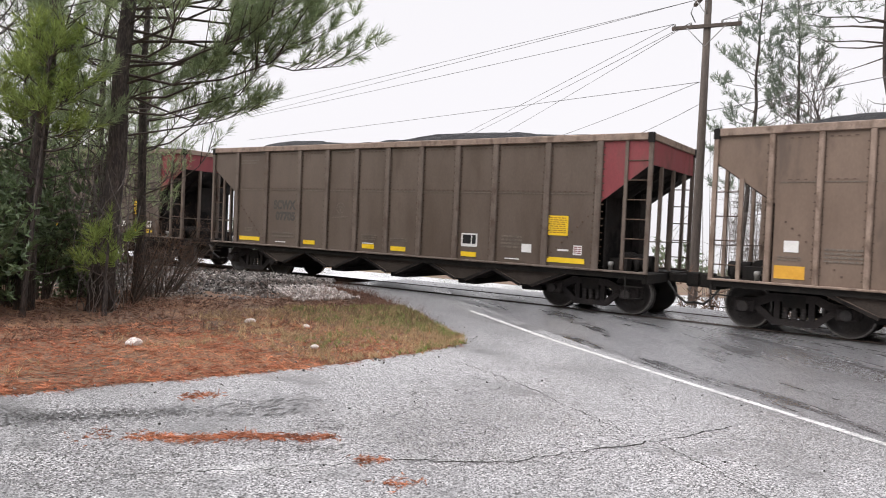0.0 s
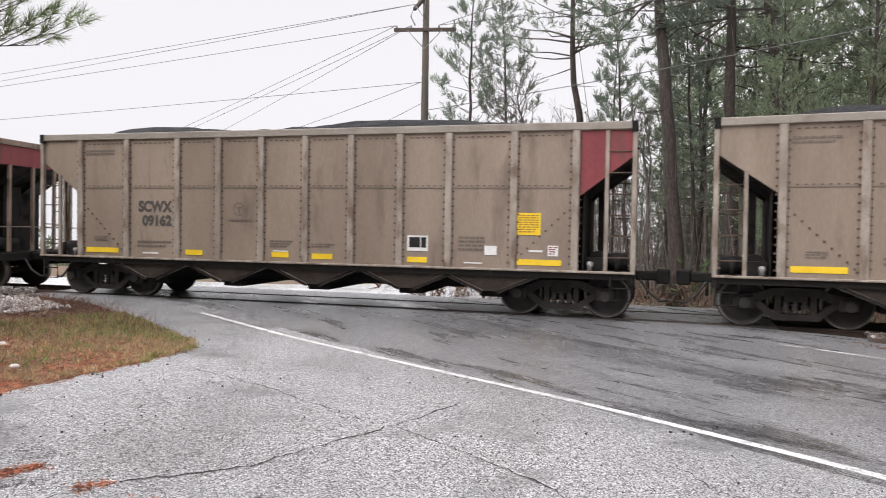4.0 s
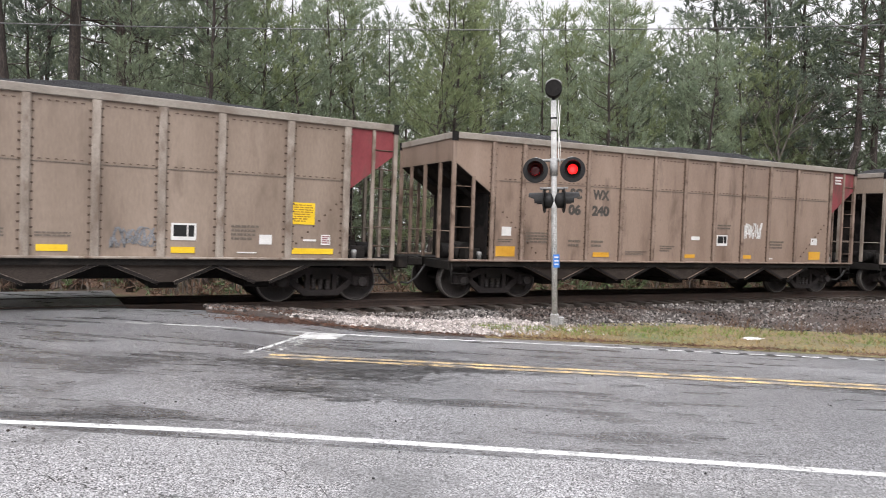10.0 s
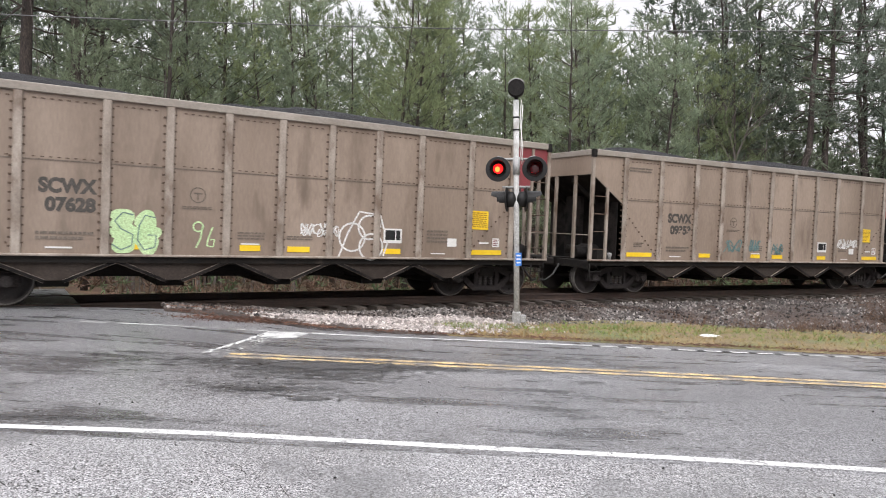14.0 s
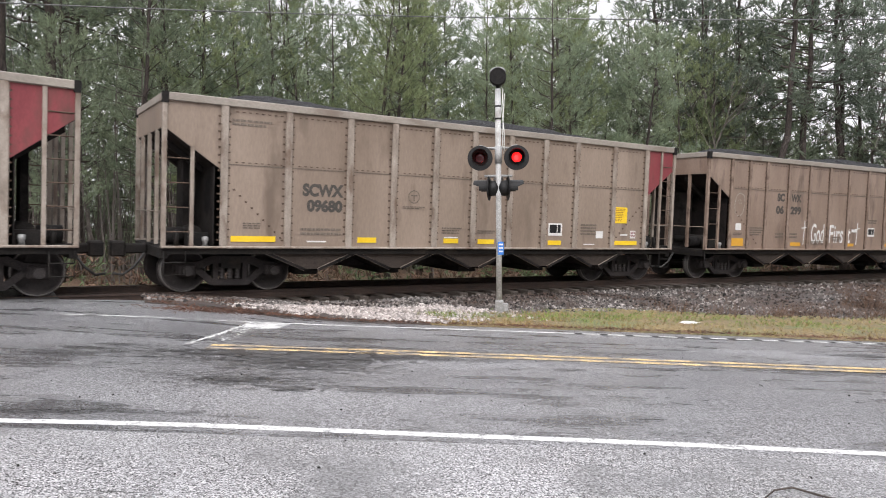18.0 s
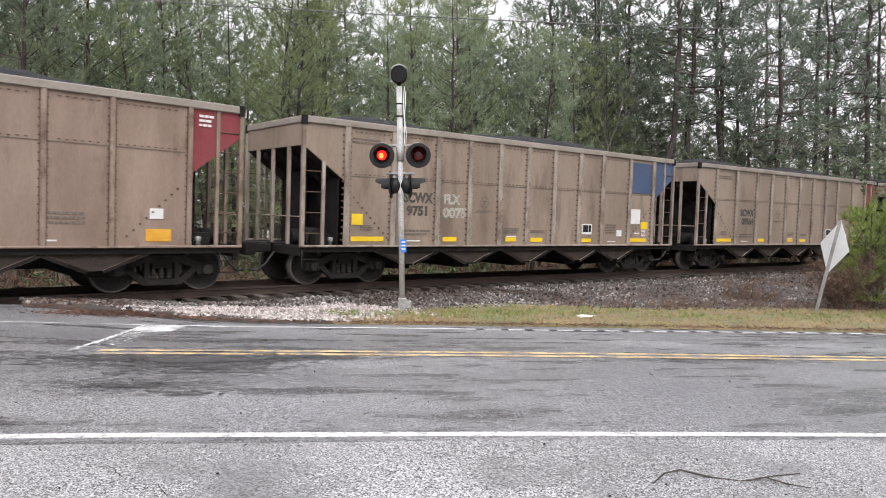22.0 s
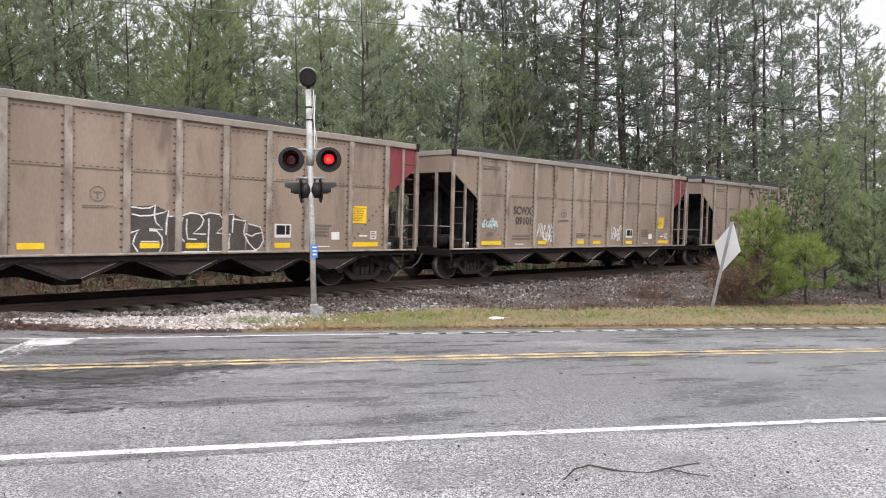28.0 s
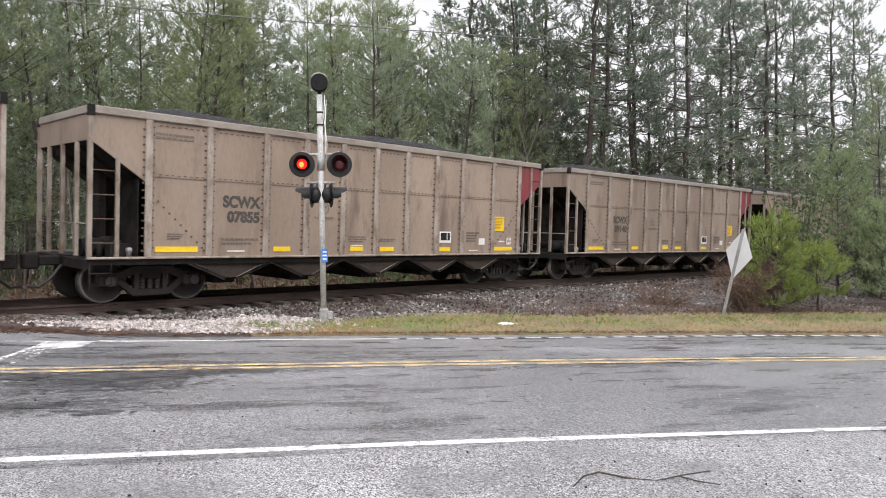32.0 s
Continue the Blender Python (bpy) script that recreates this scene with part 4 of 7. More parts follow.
def throw_up(parent):
    """A large piece: dark hatched bodies of letters under white outlines."""
    bodies = ([(6.03, 1.0), (6.82, 1.0), (6.83, 1.82), (6.56, 1.94), (6.04, 1.90)], [(6.83, 1.0), (8.62, 1.0), (8.64, 1.66), (8.35, 1.80), (8.12, 1.79), (7.85, 1.80), (7.50, 1.82), (7.16, 1.74), (6.83, 1.72)],
              [(8.65, 1.0), (8.98, 1.0), (9.08, 1.26), (9.04, 1.54), (8.70, 1.62)])
    for k, shape in enumerate(bodies):
        bm = bmesh.new()
        bm.faces.new([bm.verts.new((x, FACE - 0.003 - 0.0002 * k, z)) for x, z in shape])
        part("graffiti_body", bm, M["letter"], parent, "dark sprayed letter body")
    hatch, rng = bmesh.new(), random.Random(3)
    for k in range(46):
        x, z = rng.uniform(6.08, 8.6), rng.uniform(1.05, 1.66)
        ribbon(hatch, [(x, z), (x + 0.2, z + 0.01), (min(x + 0.42, 8.9), z - 0.01)], 0.012, FACE - 0.0040)
    tagged(part("graffiti_hatch", hatch, M["rust"], parent), kind="stuff")
    lines = ([(6.03, 1.90), (6.30, 1.87), (6.46, 1.89), (6.56, 1.95), (6.54, 1.76), (6.57, 1.60), (6.73, 1.45), (6.44, 1.46)], [(6.03, 1.77), (6.24, 1.72), (6.45, 1.73), (6.70, 1.79), (6.84, 1.84), (6.80, 1.60), (6.79, 1.34)],
             [(6.03, 1.37), (6.23, 1.44), (6.15, 1.32), (6.11, 1.16), (6.22, 0.99)], [(6.44, 1.43), (6.60, 1.42), (6.70, 1.30), (6.72, 1.16), (6.66, 1.0)], [(6.83, 1.73), (7.15, 1.70), (7.10, 1.46), (7.13, 1.28), (7.19, 1.20)],
             [(7.12, 1.74), (7.32, 1.81), (7.53, 1.78), (7.62, 1.67), (7.56, 1.52), (7.38, 1.37), (7.67, 1.36)], [(7.24, 1.68), (7.23, 1.45), (7.26, 1.26), (7.47, 1.25)],
             [(7.55, 1.76), (7.77, 1.82), (7.99, 1.79), (8.09, 1.67), (8.08, 1.52), (7.92, 1.39), (8.26, 1.36), (8.22, 1.26), (8.23, 1.04)], [(7.74, 1.70), (7.74, 1.45), (7.73, 1.28), (7.73, 0.99)],
             [(8.12, 1.79), (8.33, 1.80), (8.31, 1.62), (8.30, 1.40)], [(8.33, 1.70), (8.63, 1.66), (8.60, 1.48), (8.59, 1.38), (8.72, 1.16), (8.90, 1.0)],
             [(8.70, 1.60), (9.01, 1.53), (9.06, 1.40), (8.90, 1.38), (8.79, 1.32), (8.63, 1.38)], [(9.06, 1.40), (9.10, 1.22), (8.99, 1.05), (8.85, 0.99)], [(7.15, 0.99), (7.85, 0.985), (8.40, 0.985), (8.94, 0.99)])
    for k, line in enumerate(lines):
        bm = bmesh.new()
        ribbon(bm, line, 0.030, FACE - 0.0050 - 0.0002 * k)
        part("graffiti_line", bm, M["spray_white"], parent, "white sprayed outline")


def striped_piece(parent):
    """White letters with grey edges and grey cross stripes."""
    rng = random.Random(8)
    shapes = [[(5.02, 1.33), (5.55, 1.42), (5.52, 1.79), (4.98, 1.73)], [(5.26, 1.0), (5.58, 1.0), (5.47, 1.42), (5.23, 1.40)], [(5.62, 1.04), (5.92, 1.06), (5.92, 1.18), (5.76, 1.20), (5.68, 1.72), (5.54, 1.70)]]
    for x0, x1, top in ((5.82, 6.00, 1.68), (6.03, 6.28, 1.72), (6.31, 6.60, 1.70), (6.62, 6.82, 1.70), (6.84, 7.04, 1.67), (7.03, 7.24, 1.36)):
        shapes.append([(x0, 0.995), (x1 + 0.02, 1.0), (x1, 1.30), (x1 + 0.01, top - 0.03), (x1 - 0.05, top), (x0 + 0.03, top - 0.01), (x0 - 0.01, top - 0.05), (x0 + 0.02, 1.34)])
    for k, shape in enumerate(shapes):
        body, edge = bmesh.new(), bmesh.new()
        body.faces.new([body.verts.new((x, FACE - 0.003 - 0.0002 * k, z)) for x, z in shape])
        letter = part("graffiti_body", body, M["spray_white"], parent, "white sprayed letter body")
        ribbon(edge, shape + shape[:1], 0.035, FACE - 0.0052)
        low, high = min(z for _, z in shape), max(z for _, z in shape)
        left, wide_ = min(x for x, _ in shape), max(x for x, _ in shape)
        for z in np.arange(low + 0.05, high - 0.02, 0.062):
            ribbon(edge, [(left + 0.05, float(z)), (wide_ - 0.04 - rng.uniform(0, 0.05), float(z) + rng.uniform(-0.01, 0.02))], 0.022, FACE - 0.0050)
        tagged(part("graffiti_stripes", edge, M["spray_grey"], letter), kind="stuff")


def ring(bm, x, z, r, width, y):
    ribbon(bm, [(x + r * math.cos(k * 0.3307), z + r * math.sin(k * 0.3307)) for k in range(20)], width, y)


def markings_a(car, number, seed):
    for x0, x1, z in ((1.31, 2.22, 1.07), (4.05, 4.50, 1.07), (6.25, 6.66, 1.07), (7.22, 7.70, 1.06), (9.40, 9.83, 1.05), (11.70, 12.60, 1.06)):
        label_plate("reflector_stripe", x0, x1, z, z + 0.115, M["yellow"], car, "bright yellow reflector stripe")
    for x0, x1, z0, z1 in ((2.90, 3.32, 1.07, 1.10), (10.62, 11.0, 1.06, 1.085), (11.05, 11.30, 1.24, 1.43), (12.33, 12.53, 1.25, 1.46), (6.27, 6.64, 1.195, 1.22), (11.95, 12.22, 1.32, 1.36)):
        label_plate("white_label", x0, x1, z0, z1, M["white"], car, "small white label")
    bars("label_print", 12.35, 12.51, 1.27, 1.44, 4, M["red"], car, 0.0065, seed + 5)
    label_plate("placard", 11.70, 12.18, 1.66, 2.10, M["yellow"], car, "yellow warning placard with fine print")
    bars("placard_print", 11.74, 12.14, 1.70, 2.07, 8, M["placard_ink"], car, 0.0065, seed)
    label_plate("tag_border", 9.40, 9.85, 1.29, 1.61, M["white"], car, "white-framed data panel")
    for x0, x1, z0, z1 in ((9.44, 9.68, 1.36, 1.575), (9.705, 9.81, 1.36, 1.575)):
        label_plate("tag_field", x0, x1, z0, z1, M["black"], car, "", 0.0065)
    lettering("SCWX", 0.335, 2.78, 2.05, M["letter"], car, "reporting_mark", 0.92)
    if number:
        lettering(number, 0.315, 2.88, 1.73, M["letter"], car, "car_number", 0.80 if len(number) > 4 else 0.64)
    else:
        bars("car_number", 2.88, 3.68, 1.72, 1.96, 1, M["letter"], car, 0.0025, seed)
    bm = bmesh.new()
    ring(bm, 5.43, 2.12, 0.14, 0.022, FACE - 0.003)
    ribbon(bm, [(5.35, 2.15), (5.51, 2.15)], 0.03, FACE - 0.0032)
    ribbon(bm, [(5.43, 2.15), (5.43, 2.02)], 0.03, FACE - 0.0036)
    part("emblem", bm, M["faint"], car, "round stencilled emblem")
    for x0, x1, z0, z1, n in ((5.15, 5.72, 1.84, 1.91, 2), (1.55, 1.9, 1.32, 1.46, 3), (2.75, 3.65, 1.20, 1.38, 2), (6.2, 6.75, 1.28, 1.45, 3), (7.2, 7.75, 1.30, 1.40, 2), (10.5, 11.05, 1.30, 1.62, 4), (1.3, 2.1, 3.35, 3.5, 2)):
        bars("small_stencil", x0, x1, z0, z1, n, M["faint"], car, 0.0025, seed + int(x0 * 10))


def markings_b(car, left, right, seed):
    for x0, x1, z0, z1 in ((1.20, 1.72, 1.06, 1.30), (4.02, 4.52, 1.07, 1.19), (7.05, 7.45, 1.07, 1.17), (9.17, 9.60, 1.07, 1.17), (12.03, 12.52, 1.06, 1.30)):
        label_plate("reflector_stripe", x0, x1, z0, z1, M["orange"], car, "faded orange reflector stripe")
    for x0, x1, z0, z1 in ((1.35, 1.60, 1.55, 1.76), (12.10, 12.36, 1.50, 1.70), (7.30, 7.60, 1.56, 1.66), (10.25, 10.48, 1.06, 1.09)):
        label_plate("white_label", x0, x1, z0, z1, M["white"], car, "small white label")
    label_plate("tag_border", 8.24, 8.64, 1.42, 1.72, M["white"], car, "white-framed data panel")
    for x0, x1, z0, z1 in ((8.275, 8.48, 1.49, 1.685), (8.505, 8.605, 1.49, 1.685)):
        label_plate("tag_field", x0, x1, z0, z1, M["black"], car, "", 0.0065)
    lettering("SC", 0.32, 3.26, 2.52, M["letter"], car, "reporting_mark", 0.36)
    lettering("WX", 0.32, 3.95, 2.52, M["letter"], car, "reporting_mark", 0.52)
    lettering(left, 0.32, 3.22, 2.12, M["letter"], car, "car_number", 0.38)
    lettering(right, 0.32, 3.94, 2.12, M["letter"], car, "car_number", 0.54)
    for x0, x1, z0, z1, n in ((1.25, 1.65, 1.38, 1.48, 2), (2.02, 2.64, 1.38, 1.66, 4), (3.25, 3.62, 1.30, 1.50, 2), (3.95, 4.32, 1.30, 1.50, 2), (5.05, 5.75, 1.12, 1.24, 3), (6.2, 6.7, 1.22, 1.40, 3), (8.25, 8.75, 1.86, 2.02, 2), (10.25, 10.95, 1.35, 1.6, 3)):
        bars("small_stencil", x0, x1, z0, z1, n, M["faint"], car, 0.0025, seed + int(x0 * 10))


def red_print(car, seed):
    """Pale lines of lettering high on the red end panel."""
    bars("panel_print", 13.05, 13.38, 3.35, 3.62, 3, M["white"], car, 0.012, seed)


CARS = []
plain = hopper_car("car", "red")
brown = hopper_car("car_b", "red", STAYS_B, "post_b", seam=2.82, half=0.05)
# umber and drab: the brown and taupe cars in their shade-darkened paints
umber = hopper_car("car_b_shaded", "red", STAYS_B, "post_b", "post_b", 2.82, 0.05)
drab = hopper_car("car_shaded", "red", POSTS, "post_shaded", "post_b")
bluish = hopper_car("car", "blue")
TRAIN = {-2: ("e", ""), -1: ("e", ""), 0: ("e", "07705"), 1: ("f", "06", "077"), 2: ("a", "09162"), 3: ("a", "07555"), 4: ("a", "09395"), 5: ("a", "07537"), 6: ("b", "06", "240"),
         7: ("a", "07628"), 8: ("a", "09353"), 9: ("a", "09680"), 10: ("b", "06", "299"), 11: ("c", "9751"), 12: ("a", "09564"), 13: ("a", "07749"), 14: ("a", "09101"), 15: ("a", "07855"),
         16: ("a", "09140"), 17: ("a", ""), 18: ("a", "")}
PAINTED = {4: "grey block graffiti", 5: "white scrawled graffiti", 6: "a white scrawl", 7: "green and white graffiti", 8: "teal graffiti", 10: "white sprayed words",
           13: "large dark graffiti", 14: "pale blue and white scrawls"}
made = set()
for i, (kind, *number) in TRAIN.items():
    base = {"a": plain, "b": brown, "c": bluish, "e": drab, "f": umber}[kind]
    car = copy_thing(base, Matrix()) if base in made else base
    made.add(base)
    CARS.append((i, car))
    words = {"a": "taupe", "b": "brown", "c": "blue-ended taupe", "e": "dark brown", "f": "umber brown"}[kind] + " steel hopper car of coal"
    words += " with " + PAINTED[i] if i in PAINTED else ", dusty and rust-streaked"
    tagged(car, words, "railway car", "cars of the coal train")
for i, car in CARS:
    kind, *number = TRAIN[i]
    if kind in "bf":
        markings_b(car, *number, 40 + i)
        red_print(car, i)
    else:
        markings_a(car, number[0], 60 + i * 3)
    if i == 11:
        for x0, x1, z0, z1 in ((11.72, 12.76, 2.64, 3.62),):
            label_plate("repaint_patch", x0, x1, z0, z1, M["blue"], car, "blue repainted patch")
        label_plate("yellow_label", 1.32, 1.62, 1.46, 1.72, M["yellow"], car, "small yellow label")
        label_plate("yellow_label", 12.28, 12.64, 1.48, 1.72, M["yellow"], car, "yellow label")
        lettering("FLX", 0.33, 4.05, 2.05, M["spray_dull"], car, "old_mark", 0.55)
        lettering("0075", 0.33, 4.02, 1.70, M["spray_dull"], car, "old_number", 0.80)
        label_plate("white_label", 11.68, 12.22, 1.64, 2.12, M["white"], car, "white square label", 0.010)
    if i == 13:
        throw_up(car)
    if i == 4:
        striped_piece(car)
        scrawl(car, 5, 10.45, 11.35, 1.40, 1.95, M["spray_white"], 5, 0.03, "white sprayed scrawl")
        scrawl(car, 6, 4.0, 4.7, 1.30, 1.50, M["faint"], 4, 0.014, "faint grey scrawl")
    if i == 5:
        scrawl(car, 11, 1.35, 2.35, 1.40, 1.92, M["spray_white"], 6, 0.035, "white sprayed scrawl")
        scrawl(car, 12, 5.1, 5.8, 1.1, 1.4, M["spray_grey"], 4, 0.03, "faded grey scrawl")
        scrawl(car, 13, 8.4, 9.1, 1.1, 1.6, M["spray_grey"], 4, 0.03, "faded grey scrawl")
    if i == 6:
        scrawl(car, 21, 9.2, 9.95, 1.62, 2.12, M["spray_white"], 5, 0.035, "white sprayed scrawl")
    if i == 7:
        bm = bmesh.new()
        for k, (cx, cz, r) in enumerate(((4.12, 1.62, 0.20), (4.05, 1.44, 0.17), (4.22, 1.36, 0.19), (4.14, 1.17, 0.19), (4.52, 1.60, 0.19), (4.44, 1.32, 0.20), (4.56, 1.16, 0.19), (4.66, 1.38, 0.13))):
            y = FACE - 0.004 - 0.0006 * k
            bm.faces.new([bm.verts.new((cx + r * (1 + 0.1 * math.sin(3 * q + k)) * math.cos(q), y, cz + r * (1 + 0.1 * math.sin(3 * q + k)) * math.sin(q))) for q in [j * math.pi / 10 for j in range(20)]])
        tagged(part("graffiti", bm, M["spray_green"], car), "pale green sprayed bubble letters", kind="stuff")
        bm = bmesh.new()
        ribbon(bm, [(4.30, 1.70), (4.12, 1.74), (3.99, 1.58), (4.10, 1.44), (4.30, 1.34), (4.28, 1.14), (4.10, 1.06), (3.95, 1.16)], 0.022, FACE - 0.011)
        ribbon(bm, [(4.68, 1.66), (4.50, 1.70), (4.40, 1.50), (4.38, 1.24), (4.50, 1.06), (4.68, 1.12), (4.70, 1.34), (4.55, 1.34)], 0.022, FACE - 0.011)
        tagged(part("graffiti_outline", bm, M["spray_teal"], car), "dark lines through the bubble letters", kind="stuff")
        bm = bmesh.new()
        ring(bm, 5.45, 1.52, 0.09, 0.03, FACE - 0.004)
        ribbon(bm, [(5.53, 1.52), (5.50, 1.30), (5.42, 1.12)], 0.03, FACE - 0.004)
        ribbon(bm, [(5.72, 1.52), (5.64, 1.30), (5.62, 1.16), (5.74, 1.14), (5.76, 1.28), (5.68, 1.28)], 0.03, FACE - 0.004)
        tagged(part("graffiti", bm, M["spray_green"], car), "pale green sprayed scrawl", kind="stuff")
        scrawl(car, 33, 7.5, 8.3, 1.35, 1.72, M["spray_white"], 4, 0.03, "white sprayed scrawl")
        bm = bmesh.new()
        for cx, cz, r in ((8.65, 1.40, 0.30), (9.05, 1.62, 0.26), (9.1, 1.20, 0.28)):
            ring(bm, cx, cz, r, 0.04, FACE - 0.004)
        ribbon(bm, [(8.35, 0.98), (8.55, 1.5), (8.8, 1.95), (9.3, 1.9), (9.5, 1.3), (9.4, 1.0)], 0.04, FACE - 0.006)
        tagged(part("graffiti", bm, M["spray_white"], car), "large white looping initials", kind="stuff")
    if i == 8:
        for k, (a, b) in enumerate(((5.1, 5.75), (6.2, 6.6), (7.2, 7.65))):
            scrawl(car, 41 + k, a, b, 1.2, 1.62, M["spray_teal"], 2, 0.045, "dark teal sprayed shape")
        scrawl(car, 45, 10.4, 11.45, 1.42, 1.75, M["spray_white"], 6, 0.03, "white sprayed scrawl")
    if i == 10:
        lettering("God", 0.92, 5.07, 1.18, M["spray_white"], car, "graffiti_word", 0.70, 0.1, bold=0.012)
        lettering("Firs", 0.86, 6.03, 1.20, M["spray_white"], car, "graffiti_word", 0.80, 0.1, bold=0.012)
        lettering("t", 0.86, 7.08, 1.20, M["spray_white"], car, "graffiti_word", 0.16, 0.1, bold=0.012)
        for x in (4.66, 7.58):
            bm = bmesh.new()
            ribbon(bm, [(x, 1.12), (x + 0.05, 1.90)], 0.04, FACE - 0.004)
            ribbon(bm, [(x - 0.10, 1.66), (x + 0.18, 1.70)], 0.04, FACE - 0.0045)
            tagged(part("graffiti_cross", bm, M["spray_white"], car), "white sprayed cross", kind="stuff")
        bm = bmesh.new()
        ribbon(bm, [(1.30, 2.05), (1.26, 2.35), (1.34, 2.62), (1.50, 2.70), (1.68, 2.62), (1.72, 2.38), (1.64, 2.10), (1.52, 1.98), (1.38, 2.00)], 0.022, FACE - 0.004)
        ribbon(bm, [(1.40, 2.45), (1.50, 2.50), (1.48, 2.36), (1.58, 2.40)], 0.018, FACE - 0.005)
        tagged(part("graffiti", bm, M["spray_dull"], car), "pale looping scrawl", kind="stuff")
    if i == 14:
        scrawl(car, 61, 1.35, 2.0, 1.55, 1.9, M["spray_pale"], 4, 0.03, "pale blue sprayed scrawl")
        scrawl(car, 62, 4.0, 4.75, 1.15, 1.8, M["spray_white"], 3, 0.035, "white sprayed scrawl")
        scrawl(car, 63, 8.4, 9.05, 1.15, 1.75, M["spray_white"], 3, 0.035, "white sprayed scrawl")
    if i == 3:
        scrawl(car, 71, 4.0, 4.7, 1.25, 1.5, M["faint"], 4, 0.014, "faint grey scrawl")


# ---- trees ----
def unit(v):
    return v / np.maximum(np.linalg.norm(v, axis=-1, keepdims=True), 1e-9)


def tufts(rng, centres, ways, count, length, width, spread=0.8):
    """Needles: slender triangles that fan out of each centre."""
    k = len(centres)
    c = np.repeat(centres, count, 0)
    d = unit(np.repeat(unit(ways), count, 0) * (1 - spread * 0.35) + rng.normal(size=(k * count, 3)) * spread * 0.62)
    side = unit(np.cross(d, rng.normal(size=d.shape))) * width / 2
    ln = length * rng.uniform(0.65, 1.15, (k * count, 1))
    tip = c + d * ln
    tip[:, 2] -= 0.12 * ln[:, 0]
    return np.stack([c - side, c + side, tip], 1).reshape(-1, 3)


def bars_mesh(name, segments, mat, seg=4):
    """Many thin tapered bars in one mesh: rows of start, end, radius at the start and at the end."""
    a, b = np.array([s[0] for s in segments]), np.array([s[1] for s in segments])
    ra, rb = np.array([s[2] for s in segments])[:, None], np.array([s[3] for s in segments])[:, None]
    w = unit(b - a)
    u = unit(np.cross(w, np.where(np.abs(w[:, 2:]) < 0.9, [[0, 0, 1.0]], [[1.0, 0, 0]])))
    v = np.cross(w, u)
    quads = []
    for k in range(seg):
        t0, t1 = 2 * math.pi * k / seg, 2 * math.pi * (k + 1) / seg
        p, q = u * math.cos(t0) + v * math.sin(t0), u * math.cos(t1) + v * math.sin(t1)
        quads.append(np.stack([a + p * ra, a + q * ra, b + q * rb, b + p * rb], 1))
    return fast(name, np.concatenate(quads).reshape(-1, 3), 4, mat)


def plumes(rng, base, ways, size, count, length, width):
    """Shoots of needles: each a bottle brush round its own axis, the needles leaning towards the tip."""
    k = len(base)
    axis = np.repeat(unit(ways), count, 0)
    u = rng.uniform(0.1, 1.0, (k * count, 1))
    p = np.repeat(base, count, 0) + axis * np.repeat(size, count)[:, None] * u
    radial = unit(np.cross(axis, rng.normal(size=axis.shape)))
    lean = np.radians(52 - 34 * u + rng.normal(size=u.shape) * 9)
    d = axis * np.cos(lean) + radial * np.sin(lean)
    side = unit(np.cross(d, rng.normal(size=d.shape))) * width / 2
    ln = length * rng.uniform(0.7, 1.15, u.shape)
    tip = p + d * ln
    tip[:, 2] -= 0.10 * ln[:, 0]
    return np.stack([p - side, p + side, tip], 1).reshape(-1, 3)


